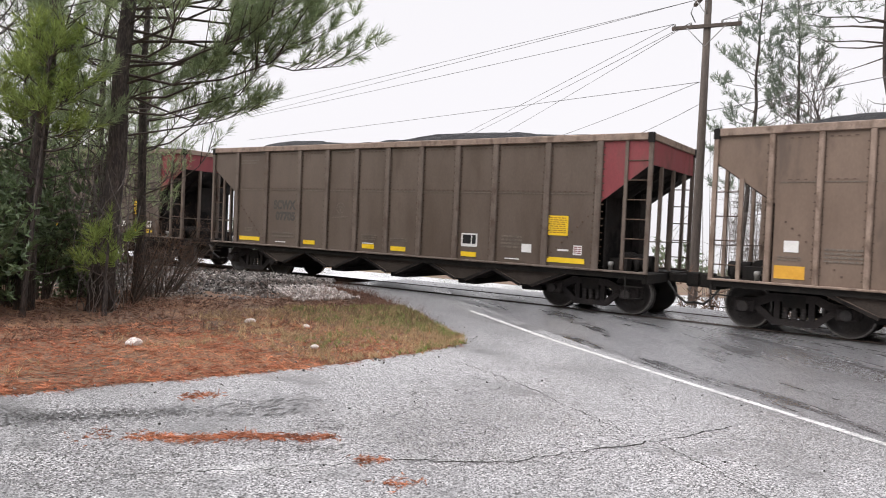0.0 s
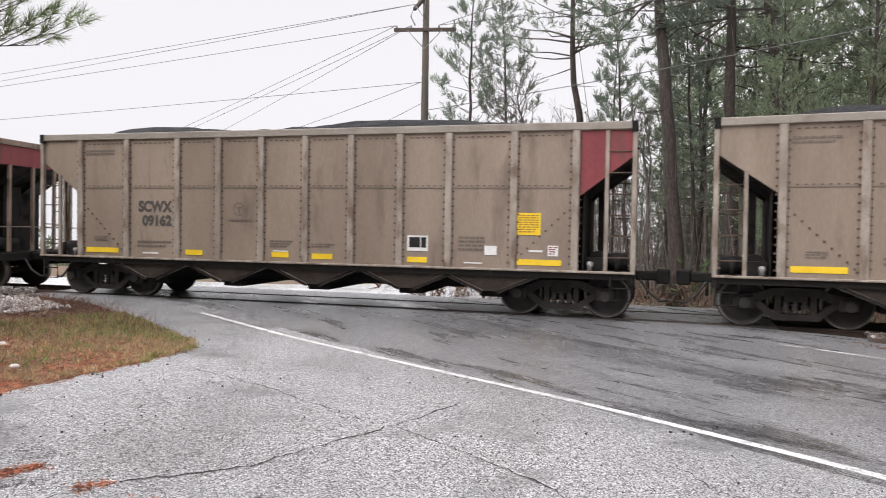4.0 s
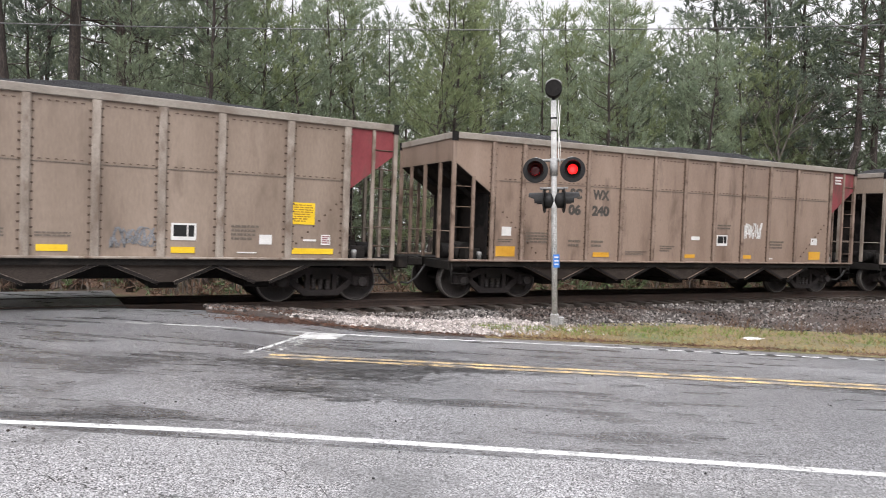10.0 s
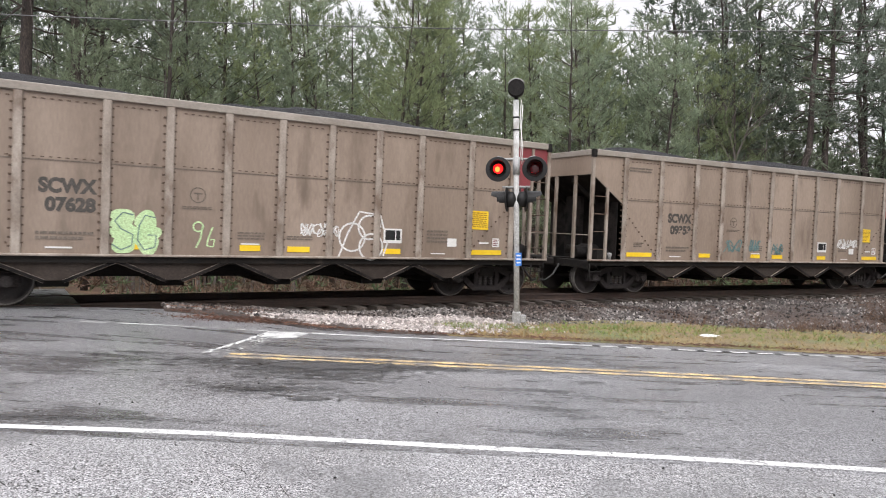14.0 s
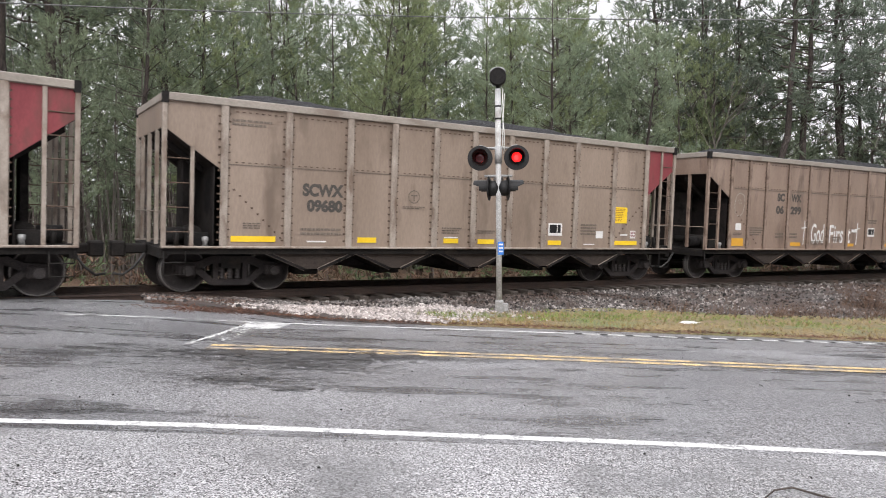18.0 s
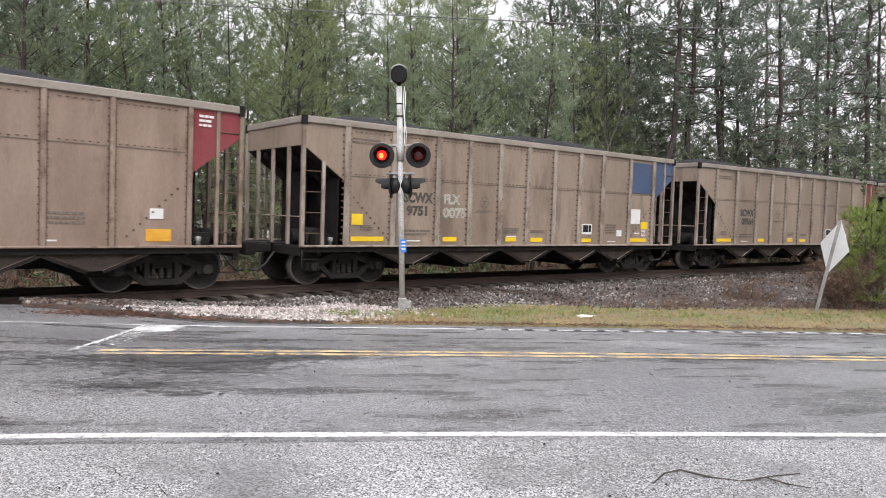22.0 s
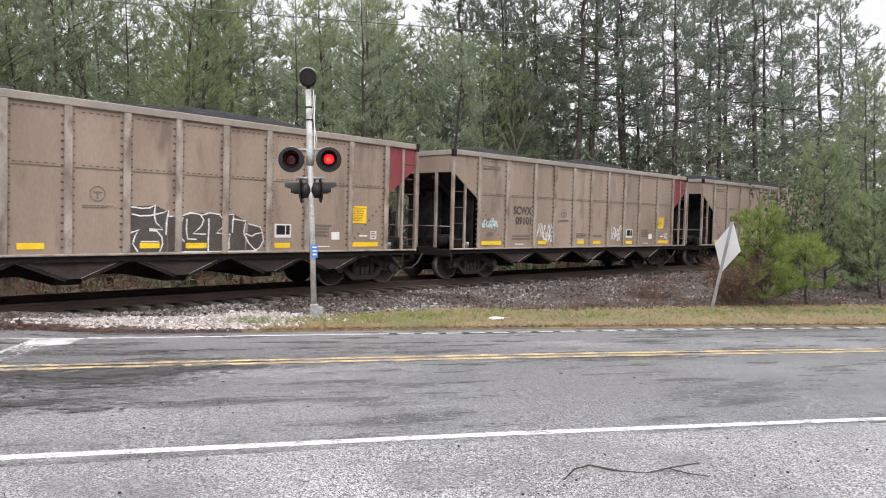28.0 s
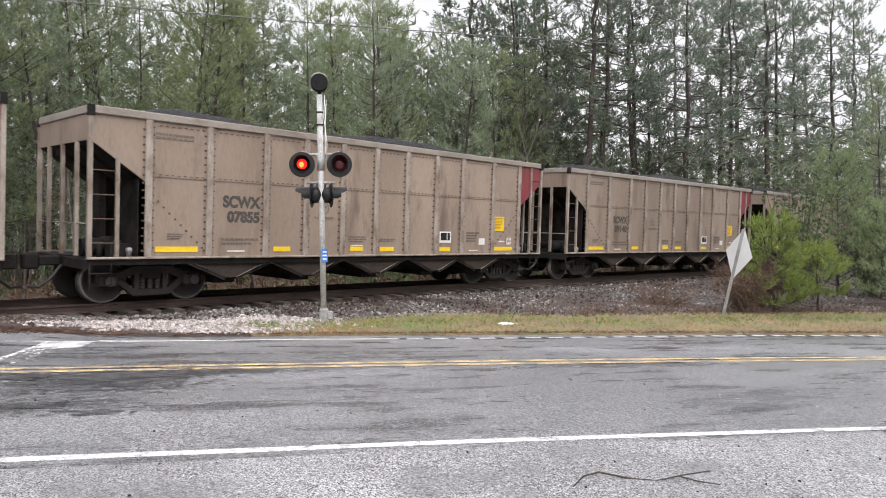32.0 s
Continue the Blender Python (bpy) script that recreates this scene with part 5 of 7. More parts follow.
def pine(seed, height, clear, reach, whorl=0.7, per=4, needles=18, length=0.24, width=0.022, shoot=0.34, girth=0.11, mat="needles", sprays=4, tips=2, lean=0.03,
         extra=(), bare=0.5, top_reach=0.35, lift=(0.15, 0.75), detail=3, thin=0.010, inner=0.35, fine_twigs=False, wild=1.0):
    """A pine: limbs in whorls from clear upwards, each with sprays of shoots along its outer part.
    extra: limbs of its own, rows of height, azimuth, length, lift."""
    rng = np.random.default_rng(seed)
    tree = new("pine_tree")
    n = max(6, int(height / 1.2))
    bend = rng.normal(size=2) * lean
    wob = rng.normal(size=(n + 1, 2)) * 0.05 * girth / 0.16
    spine = np.array([[bend[0] * z + wob[k, 0], bend[1] * z + wob[k, 1], z] for k, z in enumerate(np.linspace(0, height, n + 1))])
    spine[0, :2] = 0
    rad = girth * (1 - 0.85 * np.linspace(0, 1, n + 1) ** 1.2)
    rad[0] *= 1.3
    part("trunk", tube(bmesh.new(), [tuple(p) for p in spine], [float(r) for r in rad], 8), M["bark"], tree)
    limbs, base, ways, size = [], [], [], []
    up = np.array([0, 0, 1.0])

    def at(h):
        return np.array([np.interp(h, spine[:, 2], spine[:, k]) for k in range(3)]), float(np.interp(h, spine[:, 2], rad))

    def brush_at(p, d, scale=1.0):
        base.append(p)
        ways.append(d)
        size.append(shoot * scale * rng.uniform(0.7, 1.25))

    def grow(h, az, ln, rise, leafy=True):
        p, r = at(h)
        d = np.array([math.cos(az), math.sin(az), rise])
        pts = [p]
        for k in range(detail):
            d = unit(d + rng.normal(size=3) * 0.14 * wild + up * 0.10 * k)
            pts.append(pts[-1] + d * ln / detail)
        r0 = max(0.009, min(r * 0.45, thin * ln + 0.006))
        for k in range(detail):
            limbs.append((pts[k], pts[k + 1], r0 * (1 - k / detail * 0.8), r0 * (1 - (k + 1) / detail * 0.8)))
        if not leafy:
            return
        flat = unit(np.cross(d, up))
        for j in range(max(2, int(sprays * (0.5 + 0.7 * ln / reach)))):
            f = inner + (1 - inner) * rng.uniform() ** 0.75
            k = min(int(f * detail), detail - 1)
            q = pts[k] + (pts[k + 1] - pts[k]) * (f * detail - k)
            out = unit(d * 0.8 + flat * rng.choice((-1, 1)) * rng.uniform(0.3, 1.1) + up * rng.uniform(-0.05, 0.55))
            bl = ln * rng.uniform(0.10, 0.30) + 0.08
            e = q + out * bl
            if fine_twigs:
                limbs.append((q, e, 0.009, 0.005))
            for _ in range(tips):
                brush_at(e, unit(out * 0.8 + up * rng.uniform(0.3, 1.1) + rng.normal(size=3) * 0.36))
            brush_at(q + (e - q) * 0.4, unit(out + up * 0.3 + rng.normal(size=3) * 0.4), 0.8)
        brush_at(pts[-1], unit(d + up * 0.5), 1.1)

    h = clear
    while h < height - 0.4:
        f = (h - clear) / max(height - clear, 0.1)
        ln = reach * (top_reach + (1 - top_reach) * (1 - f) ** 0.8) * (0.75 + 0.25 * min(1, f * 5))
        first = rng.uniform(0, 6.28)
        for k in range(per):
            grow(h + rng.uniform(-0.15, 0.15) * whorl, first + 6.28 * k / per + rng.normal() * 0.35, ln * rng.uniform(0.6, 1.15), rng.uniform(-0.1, 0.15) + lift[0] + (lift[1] - lift[0]) * f)
        h += whorl * rng.uniform(0.8, 1.2)
    for _ in range(int(bare * clear * 2)):
        grow(rng.uniform(0.25, 1.0) * clear, rng.uniform(0, 6.28), reach * rng.uniform(0.25, 0.6), rng.uniform(-0.3, 0.15), False)
    for hh, az, ln, rise in extra:
        grow(hh, az, ln, rise)
    for k in range(4):
        brush_at(spine[-1] - up * 0.12 * k, unit(up + rng.normal(size=3) * 0.25), 1.2)
    limb = new("limb", bars_mesh("limb", limbs, M["twig"], 3))
    limb.parent = tree
    tagged(limb, kind="stuff")
    crown = new("crown", fast("crown", plumes(rng, np.array(base), np.array(ways), np.array(size), needles, length, width), 3, M[mat]))
    crown.parent = tree
    return tree


def bare_tree(seed, height, girth, spread=0.5, levels=4):
    """A leafless broad-leaved tree."""
    rng = np.random.default_rng(seed)
    tree, rows = new("bare_tree"), []

    def fork(p, d, ln, r, level):
        q = p + d * ln
        rows.append((p, q, r, r * 0.72))
        if level == 0:
            return
        for k in range(3 if level > 1 else 4):
            e = unit(d + rng.normal(size=3) * spread + np.array([0, 0, 0.12]))
            fork(q if k else p + d * ln * 0.8, e, ln * rng.uniform(0.55, 0.85), r * 0.62, level - 1)
    part("trunk", tube(bmesh.new(), [(0, 0, 0), (0.03, 0.02, height * 0.35)], [girth, girth * 0.8], 8), M["twig"], tree)
    fork(np.array([0.03, 0.02, height * 0.34]), np.array([0, 0, 1.0]), height * 0.22, girth * 0.8, levels)
    limb = new("limb", bars_mesh("limb", rows, M["bare_twig"]))
    limb.parent = tree
    return tree


def stand(tree, x, y, turn=0.0, size=1.0, dz=0.0, tilt=0.0):
    m = pose(x, y, ground_z(x, y) - 0.1 + dz, tilt, 0, turn)
    tree.matrix_basis = m @ Matrix.Diagonal((size, size, size, 1))
    return tree


rnd = random.Random(7)
FULL = dict(needles=15, length=0.23, width=0.024, shoot=0.36, girth=0.11, sprays=6, tips=2, thin=0.009)
LIGHT = dict(detail=2, needles=7, length=0.26, width=0.045, shoot=0.42, sprays=5, tips=2, thin=0.010)
TALL = dict(needles=10, length=0.25, width=0.052, shoot=0.38, sprays=9, tips=2, thin=0.016, inner=0.45, lift=(0.0, 0.6), top_reach=0.55, bare=0.35, mat="hazy_needles", wild=1.5)
KINDS = [pine(11, 13.0, 2.6, 2.5, 0.70, 5, **FULL), pine(12, 14.5, 3.2, 2.6, 0.75, 5, mat="lime_needles", **FULL), pine(13, 12.0, 1.8, 2.5, 0.65, 5, **FULL), pine(14, 15.5, 4.0, 2.7, 0.75, 5, **FULL),
         pine(15, 13.5, 2.4, 2.5, 0.70, 5, lean=0.05, mat="lime_needles", **FULL), pine(16, 21.0, 8.0, 3.4, 0.95, 4, girth=0.20, **TALL), pine(17, 22.5, 9.5, 3.6, 1.0, 4, girth=0.22, **TALL),
         pine(18, 14.0, 2.6, 2.5, 0.75, 5, **LIGHT), pine(19, 15.5, 3.2, 2.6, 0.8, 5, **LIGHT), pine(20, 13.0, 2.4, 2.4, 0.7, 5, **LIGHT)]
used = [False] * len(KINDS)


def plant(kind, x, y, size, label, group):
    tree = KINDS[kind]
    if used[kind]:
        tree = copy_thing(tree, Matrix())
    used[kind] = True
    stand(tree, x, y, rnd.uniform(0, 360), size, 0, rnd.uniform(-1.5, 1.5))
    return tagged(tree, label, "tree", group)


# the wood behind the track: young pines in front, taller ones deeper in and further down the line
rows = ((12.0, 2.5), (15.5, 2.6), (19.5, 3.0), (25.0, 4.0))
for depth, gap in rows:
    x = -(depth + 14) * 0.12 + (2.4 if depth < 17 else 0)
    while x < 66 + depth:
        xx, yy = x + rnd.uniform(-0.9, 0.9), side_y(x) + depth + rnd.uniform(-1.6, 1.6)
        if x > 38 and depth > 17 and rnd.random() < 0.35 + 0.012 * (x - 30):
            x += gap
            continue
        tall = x > 34 and rnd.random() < 0.12
        kind = rnd.choice((5, 6)) if tall else rnd.choice((0, 1, 2, 3, 4) if depth < 14 and x < 36 else (1, 4, 7, 8, 9) if depth < 17 and x < 36 else (7, 8, 9))
        plant(kind, xx, yy, (rnd.uniform(0.80, 1.04) + (depth - 12) * 0.021) * (1 if tall else float(np.interp(x, [26, 36, 60], [1.0, 0.66, 0.6]))), "tall pine with a bare trunk in the wood" if tall else "green young pine in the dense wood", "pines of the wood")
        x += gap * rnd.uniform(0.75, 1.3) * (1.35 if x > 40 else 1.0)
# single tall trees at the wood's edge
wide = pine(22, 17.5, 9.9, 3.3, 0.8, 4, girth=0.2, needles=20, length=0.24, width=0.018, sprays=6, thin=0.014, mat="hazy_needles", extra=((10.2, 0.4, 3.6, 0.1), (10.4, 3.3, 3.4, 0.05), (10.0, 5.2, 3.2, 0.0)))
tagged(stand(wide, -8.37, 28.3), "tall dark pine with spreading limbs at the wood's edge", "tree")
for sx, sy, kind, size in ((-4.4, 25.7, 6, 1.15), (-2.75, 26.9, 5, 1.15), (-1.2, 27.5, 5, 1.1)):
    plant(kind, sx, sy, size, "tall dark pine trunk at the edge of the wood", "tall pines at the wood's edge")
slim = pine(21, 15.5, 5.0, 2.1, 0.8, 4, needles=16, length=0.24, width=0.028, girth=0.13, sprays=6, inner=0.4, mat="hazy_needles")
tagged(stand(slim, -15.3, 31.0), "slender pine with an airy crown behind the pole", "tree")
slim2 = copy_thing(slim, Matrix())
tagged(stand(slim2, -13.6, 33.5, 130, 0.95), "slender pine with an airy crown behind the pole", "tree")
for k, (sx, sy, size) in enumerate(((-6.2, 33.5, 0.85), (-4.4, 30.5, 0.80), (-8.6, 36.5, 0.9), (-2.6, 34.0, 0.95), (-10.2, 38.0, 0.85))):
    tagged(stand(copy_thing(slim, Matrix()), sx, sy, 70 * k, size), "slender pine at the open edge of the wood", "tree", "slender pines at the wood's edge")
for k, (sx, sy, hh) in enumerate(((-12.2, 31.5, 10.5), (-11.0, 34.0, 9.5), (-6.5, 31.0, 9.0))):
    tagged(stand(bare_tree(31 + k, hh, 0.10, 0.5, 5), sx, sy), "leafless grey tree with fine forked twigs", "tree", "bare trees at the wood's edge")
for k, (sx, sy, hh) in enumerate(((33, 30, 14.0), (41, 27, 15.0), (47, 30, 16.0), (52, 26, 15.0), (37, 34, 15.0), (29, 27.5, 12.0))):
    tagged(stand(bare_tree(41 + k, hh, 0.12, 0.42), sx, sy), "leafless grey tree with fine forked twigs", "tree", "bare trees in the wood")


def far_wood(name, a0, a1, r0, r1, h, count, seed):
    """A belt of trees, distant or added out of view, as one mass."""
    rng = np.random.default_rng(seed)
    az, rr = rng.uniform(a0, a1, count), rng.uniform(r0, r1, count)
    c = np.stack([rr * np.sin(np.radians(az)), rr * np.cos(np.radians(az)), np.zeros(count)], 1)
    top = h * (0.65 + 0.35 * np.sin(az * 1.7 + np.sin(az * 0.6) * 2))
    c[:, 2] = top * rng.uniform(0, 1, count) ** 0.8
    return tagged(new(name, fast(name, tufts(rng, c, rng.normal(size=(count, 3)) + [0, 0, 0.6], 8, 1.5, 0.35), 3, M["needles"])), "belt of dark pines, distant or added unseen for shade", "wood", kind="stuff")


def thicket(name, a0, a1, r0, r1, h, count, seed, mat, length, width, label):
    """A tangle of brush and twigs deep in the wood, as one mass."""
    q = np.random.default_rng(seed)
    az, rr = np.radians(q.uniform(a0, a1, count)), q.uniform(r0, r1, count)
    c = np.stack([rr * np.sin(az), rr * np.cos(az), np.zeros(count)], 1)
    c[:, 2] = h * q.uniform(0, 1, count) ** 1.2
    return tagged(new(name, fast(name, tufts(q, c, q.normal(size=(count, 3)) + [0, 0, 0.8], 9, length, width), 3, M[mat])), label, "undergrowth", kind="stuff")


thicket("brush_thicket", -27, -8, 33, 52, 6.0, 1500, 15, "bare_twig", 1.5, 0.022, "grey-brown leafless brush between the trunks")
thicket("brush_thicket", -16, 75, 40, 60, 7.0, 2200, 16, "bare_twig", 1.6, 0.03, "grey-brown leafless brush between the trunks")
thicket("green_thicket", 52, 76, 46, 66, 8.0, 2600, 18, "needles", 0.9, 0.12, "dim green growth deep in the wood")
thicket("green_thicket", -11, 53, 42, 62, 15.0, 11500, 17, "needles", 0.9, 0.12, "dim green growth deep in the wood")
far_wood("far_wood", -75, 5, 120, 170, 9.0, 2600, 5)
far_wood("far_wood", 0, 95, 85, 120, 11.0, 2200, 6)
# unseen woods beside and behind the viewer, added to shade the cars and close the place
far_wood("roadside_wood", 107, 150, 24, 36, 23.0, 3200, 7)
far_wood("roadside_wood", -150, -112, 30, 42, 14.0, 3000, 8)

# undergrowth of the wood: thin stems and brown brush
rng = np.random.default_rng(9)
stems = []
for _ in range(1000):
    xx = rng.uniform(-17, 75) if rng.uniform() < 0.6 else rng.uniform(-17, 6)
    yy = side_y(xx) + rng.uniform(10 if xx > -8 else 16, 36)
    z, hh = ground_z(xx, yy), rng.uniform(2.0, 9.0)
    e = np.array([xx, yy, z + hh]) + np.r_[rng.normal(size=2) * 0.5 * hh / 4, 0]
    stems.append((np.array([xx, yy, z - 0.1]), e, rng.uniform(0.012, 0.045), 0.008))
    for _ in range(3):
        p = np.array([xx, yy, z]) + (e - np.array([xx, yy, z])) * rng.uniform(0.4, 0.9)
        stems.append((p, p + rng.normal(size=3) * 0.5 + [0, 0, 0.3], 0.01, 0.005))
tagged(new("undergrowth_stems", bars_mesh("undergrowth_stems", stems, M["bare_twig"], 3)), "thin bare saplings under the pines", "undergrowth", kind="stuff")


def brush(name, spots, count, size, length, width, mat, label, category, seed, needles=7):
    """Low growth: fans of blades about each spot (x, y, radius, height)."""
    g = np.random.default_rng(seed)
    cent, ways = [], []
    for sx, sy, r, hh in spots:
        for _ in range(count):
            a, q = g.uniform(0, 6.28), r * math.sqrt(g.uniform(0, 1))
            px, py = sx + q * math.cos(a), sy + q * math.sin(a)
            cent.append((px, py, ground_z(px, py) + hh * g.uniform(0, 1) * (1 - (q / r) ** 2 * 0.7)))
            ways.append((0.5 * math.cos(a), 0.5 * math.sin(a), 0.9))
    return tagged(new(name, fast(name, tufts(g, np.array(cent), np.array(ways), needles, length, width), 3, M[mat])), label, category, kind="stuff")


spots = [(xx, side_y(xx) + rnd.uniform(7.5, 13), 1.6, rnd.uniform(0.6, 1.8)) for xx in [k * 1.3 - 12 for k in range(60)]]
brush("undergrowth", spots, 26, 1, 0.5, 0.035, "dry_brush", "brown winter brush at the foot of the wood", "undergrowth", 12)
spots = [(xx, side_y(xx) + rnd.uniform(8, 14), 1.2, rnd.uniform(0.8, 2.6)) for xx in [k * 3.1 - 7 for k in range(24)]]
brush("green_undergrowth", spots, 34, 1, 0.4, 0.05, "leaves", "dark evergreen shrubs under the pines", "undergrowth", 13)


# young pines and shrubs beside the road at the end of the verge
def shrub(name, seed, x, y, r, hh, mat, label, count=420, length=0.16, width=0.05, needles=5):
    g = np.random.default_rng(seed)
    ob, rows, cent, ways = new(name), [], [], []
    for _ in range(26):
        a, el = g.uniform(0, 6.28), g.uniform(0.5, 1.4)
        ln = hh * g.uniform(0.6, 1.05)
        e = np.array([math.cos(a) * math.cos(el) * r * 1.3, math.sin(a) * math.cos(el) * r * 1.3, ln])
        rows.append((np.array([0.1 * math.cos(a), 0.1 * math.sin(a), 0]), e, 0.012, 0.004))
        for _ in range(count // 26):
            f = g.uniform(0.25, 1.0)
            cent.append(e * f + g.normal(size=3) * r * 0.22)
            ways.append(e * [1, 1, 0.5] + g.normal(size=3) * 0.5)
    cent = np.array(cent)
    cent[:, 2] = np.maximum(cent[:, 2], 0.1)
    for nm, me in (("stem_tangle", bars_mesh("stem_tangle", rows, M["twig"])), ("foliage", fast("foliage", tufts(g, cent, np.array(ways), needles, length, width), 3, M[mat]))):
        o = tagged(new(nm, me), kind="stuff")
        o.parent = ob
    ob.matrix_basis = pose(x, y, ground_z(x, y) - 0.03)
    return tagged(ob, label, "shrub")


def young_pine(seed, x, y, hh, reach, label, mat="young_needles", clear=0.25, sprays=5, per=5):
    t = pine(seed, hh, clear, reach, 0.30, per, needles=30, length=0.17, width=0.0115, shoot=0.24, girth=0.04, mat=mat, sprays=sprays, tips=2, bare=0, lift=(0.3, 0.9), fine_twigs=True)
    t.name = "young_pine"
    return tagged(stand(t, x, y, 40 * seed), label, "tree", "young pines beside the road")


young_pine(61, 18.9, 9.0, 2.75, 1.05, "bright green young pine beside the road sign")
young_pine(62, 20.6, 8.6, 1.9, 1.1, "low bright green young pine on the verge")
young_pine(63, 24.5, 8.0, 3.1, 1.4, "bushy green young pine beside the road", "near_needles")
young_pine(64, 25.8, 6.4, 2.0, 1.3, "low bushy young pine on the verge", "near_needles")
young_pine(65, 29.5, 8.5, 4.6, 1.9, "bushy green young pine beside the road", "near_needles")
young_pine(66, 33.0, 6.5, 5.0, 2.0, "bushy green young pine beside the road", "near_needles")
young_pine(67, 28.0, 11.0, 5.2, 1.9, "bushy green young pine beside the road", "near_needles")
shrub("holly_shrub", 71, 22.8, 10.2, 0.9, 4.0, "leaves", "dark glossy evergreen shrub behind the young pines", 700, 0.12, 0.07)
shrub("holly_shrub", 72, 27.0, 9.4, 1.0, 3.2, "leaves", "dark glossy evergreen shrub behind the young pines", 700, 0.12, 0.07)
shrub("dry_shrub", 73, 17.9, 9.3, 0.7, 1.3, "dry_brush", "brown leafless brush at the foot of the young pine", 420, 0.35, 0.012, 6)
shrub("dry_shrub", 74, 19.8, 9.6, 0.8, 1.5, "dry_brush", "brown leafless brush at the foot of the young pine", 420, 0.35, 0.012, 6)
shrub("dry_shrub", 75, 17.6, 11.6, 0.9, 0.5, "dry_brush", "brown dry weeds on the stone bank", 300, 0.28, 0.009, 6)

# the thicket beside the viewer
SHAG = dict(length=0.19, width=0.0085, shoot=0.27, mat="near_needles", detail=4, thin=0.0075, inner=0.36, fine_twigs=True, wild=1.3)
near_a = pine(81, 10.5, 3.4, 2.0, 0.75, 3, needles=46, girth=0.17, sprays=10, tips=3, lean=0.012, bare=4.0, lift=(0.1, 0.5), **SHAG,
              extra=((2.9, 0.75, 2.1, 0.02), (3.3, 1.2, 2.5, 0.04), (3.5, 0.95, 2.7, 0.06), (3.6, 1.5, 2.6, 0.04), (3.7, 0.66, 2.9, 0.10), (3.9, 1.1, 3.2, 0.10),
                     (4.0, 0.80, 3.3, 0.12), (4.1, 1.35, 3.3, 0.10), (4.3, 0.60, 3.2, 0.12), (4.4, 1.15, 3.5, 0.08), (4.6, 0.85, 3.5, 0.08), (4.8, 1.45, 3.3, 0.06), (4.9, 0.7, 3.3, 0.04), (5.1, 1.2, 3.2, 0.02),
                     (5.4, 0.85, 3.0, 0.0), (4.2, 0.40, 2.6, 0.10), (5.7, 1.1, 3.0, -0.04), (3.2, 3.8, 1.8, 0.05), (3.8, 4.6, 2.0, 0.1), (4.4, 3.4, 2.2, 0.1), (5.0, 4.2, 2.2, 0.1)))
tagged(stand(near_a, -11.8, 3.35), "big pine with long drooping limbs and shaggy needles", "tree")
q = np.random.default_rng(86)
rows = []
for k in range(34):  # bare vines that climb the trunk
    a, r, z, p = q.uniform(0, 6.28), q.uniform(0.14, 0.34), 0.0, None
    while z < q.uniform(1.8, 5.0):
        e = np.array([r * math.cos(a), r * math.sin(a), z])
        if p is not None:
            rows.append((p, e, 0.008, 0.007))
        p, z, a, r = e, z + 0.16, a + q.normal() * 0.28, max(0.10, r + q.normal() * 0.035)
vine = tagged(new("climbing_vine", bars_mesh("climbing_vine", rows, M["bare_twig"], 3)), "tangle of bare grey vines round the pine's trunk", "vine", kind="stuff")
vine.matrix_basis = pose(-11.8, 3.35, ground_z(-11.8, 3.35))
near_b = pine(82, 10.0, 2.6, 2.1, 0.7, 4, needles=36, girth=0.12, sprays=6, tips=2, lean=0.02, bare=4.0, **SHAG)
tagged(stand(near_b, -12.2, 2.4), "slimmer pine with many dead lower twigs", "tree")
near_c = pine(83, 8.0, 1.8, 1.9, 0.65, 4, needles=14, girth=0.08, sprays=5, tips=2, bare=3.0, **SHAG)
tagged(stand(near_c, -14.6, 2.9), "thin pine in the thicket beside the track", "tree")
for k, (sx, sy, size) in enumerate(((-16.2, 4.4, 1.1), (-12.9, 1.3, 1.3), (-13.3, 4.4, 1.15), (-15.5, 1.0, 1.2), (-14.4, 3.9, 0.8), (-16.4, 5.4, 0.8), (-17.5, 3.4, 1.0))):
    tagged(stand(copy_thing(near_c, Matrix()), sx, sy, 140 + 110 * k, size), "thin pine in the thicket beside the track", "tree")
young_pine(84, -11.15, 3.25, 1.55, 0.42, "bright young pine sprouting under the big pine", clear=0.8, sprays=3, per=3)
young_pine(85, -11.3, 2.2, 4.3, 0.75, "bright young pine in the thicket", clear=2.7)
for k, (sx, sy, hh, r) in enumerate(((-11.6, 1.5, 2.3, 0.9), (-12.6, 2.2, 2.4, 0.8), (-12.4, 0.6, 3.0, 1.0), (-13.6, 2.9, 2.8, 0.8), (-14.0, 3.6, 1.4, 0.7))):
    shrub("evergreen_bush", 91 + k, sx, sy, r, hh, "leaves", "dark evergreen bush at the foot of the pines", 900, 0.14, 0.05)
for k, (sx, sy, hh) in enumerate(((-12.9, 4.1, 1.5), (-13.8, 4.9, 1.7), (-14.6, 5.4, 1.5))):
    shrub("bare_thicket", 101 + k, sx, sy, 1.1, hh, "dry_brush", "tangle of brown leafless stems under the pines", 200, 0.4, 0.006, 5)
for sx, sy, kind, size in ((-40, 12.5, 0, 0.9), (-46, 11, 4, 1.0), (-52, 15, 1, 1.05), (-44, 8, 3, 0.9), (-22, -1, 4, 0.8), (-26, 1.5, 0, 0.8), (-20, -5, 2, 0.8)):
    plant(kind, sx, sy, size, "green pine in the wood along the curve", "pines along the curve")
for k, (sx, sy, kind, size) in enumerate(((34.5, 11.8, 3, 0.6), (37.5, 12.6, 1, 0.7), (36.5, 9.0, 0, 0.45), (40.0, 8.0, 1, 0.5))):
    plant(kind, sx, sy, size, "tall pine behind the young growth along the road", "tall pines down the line")
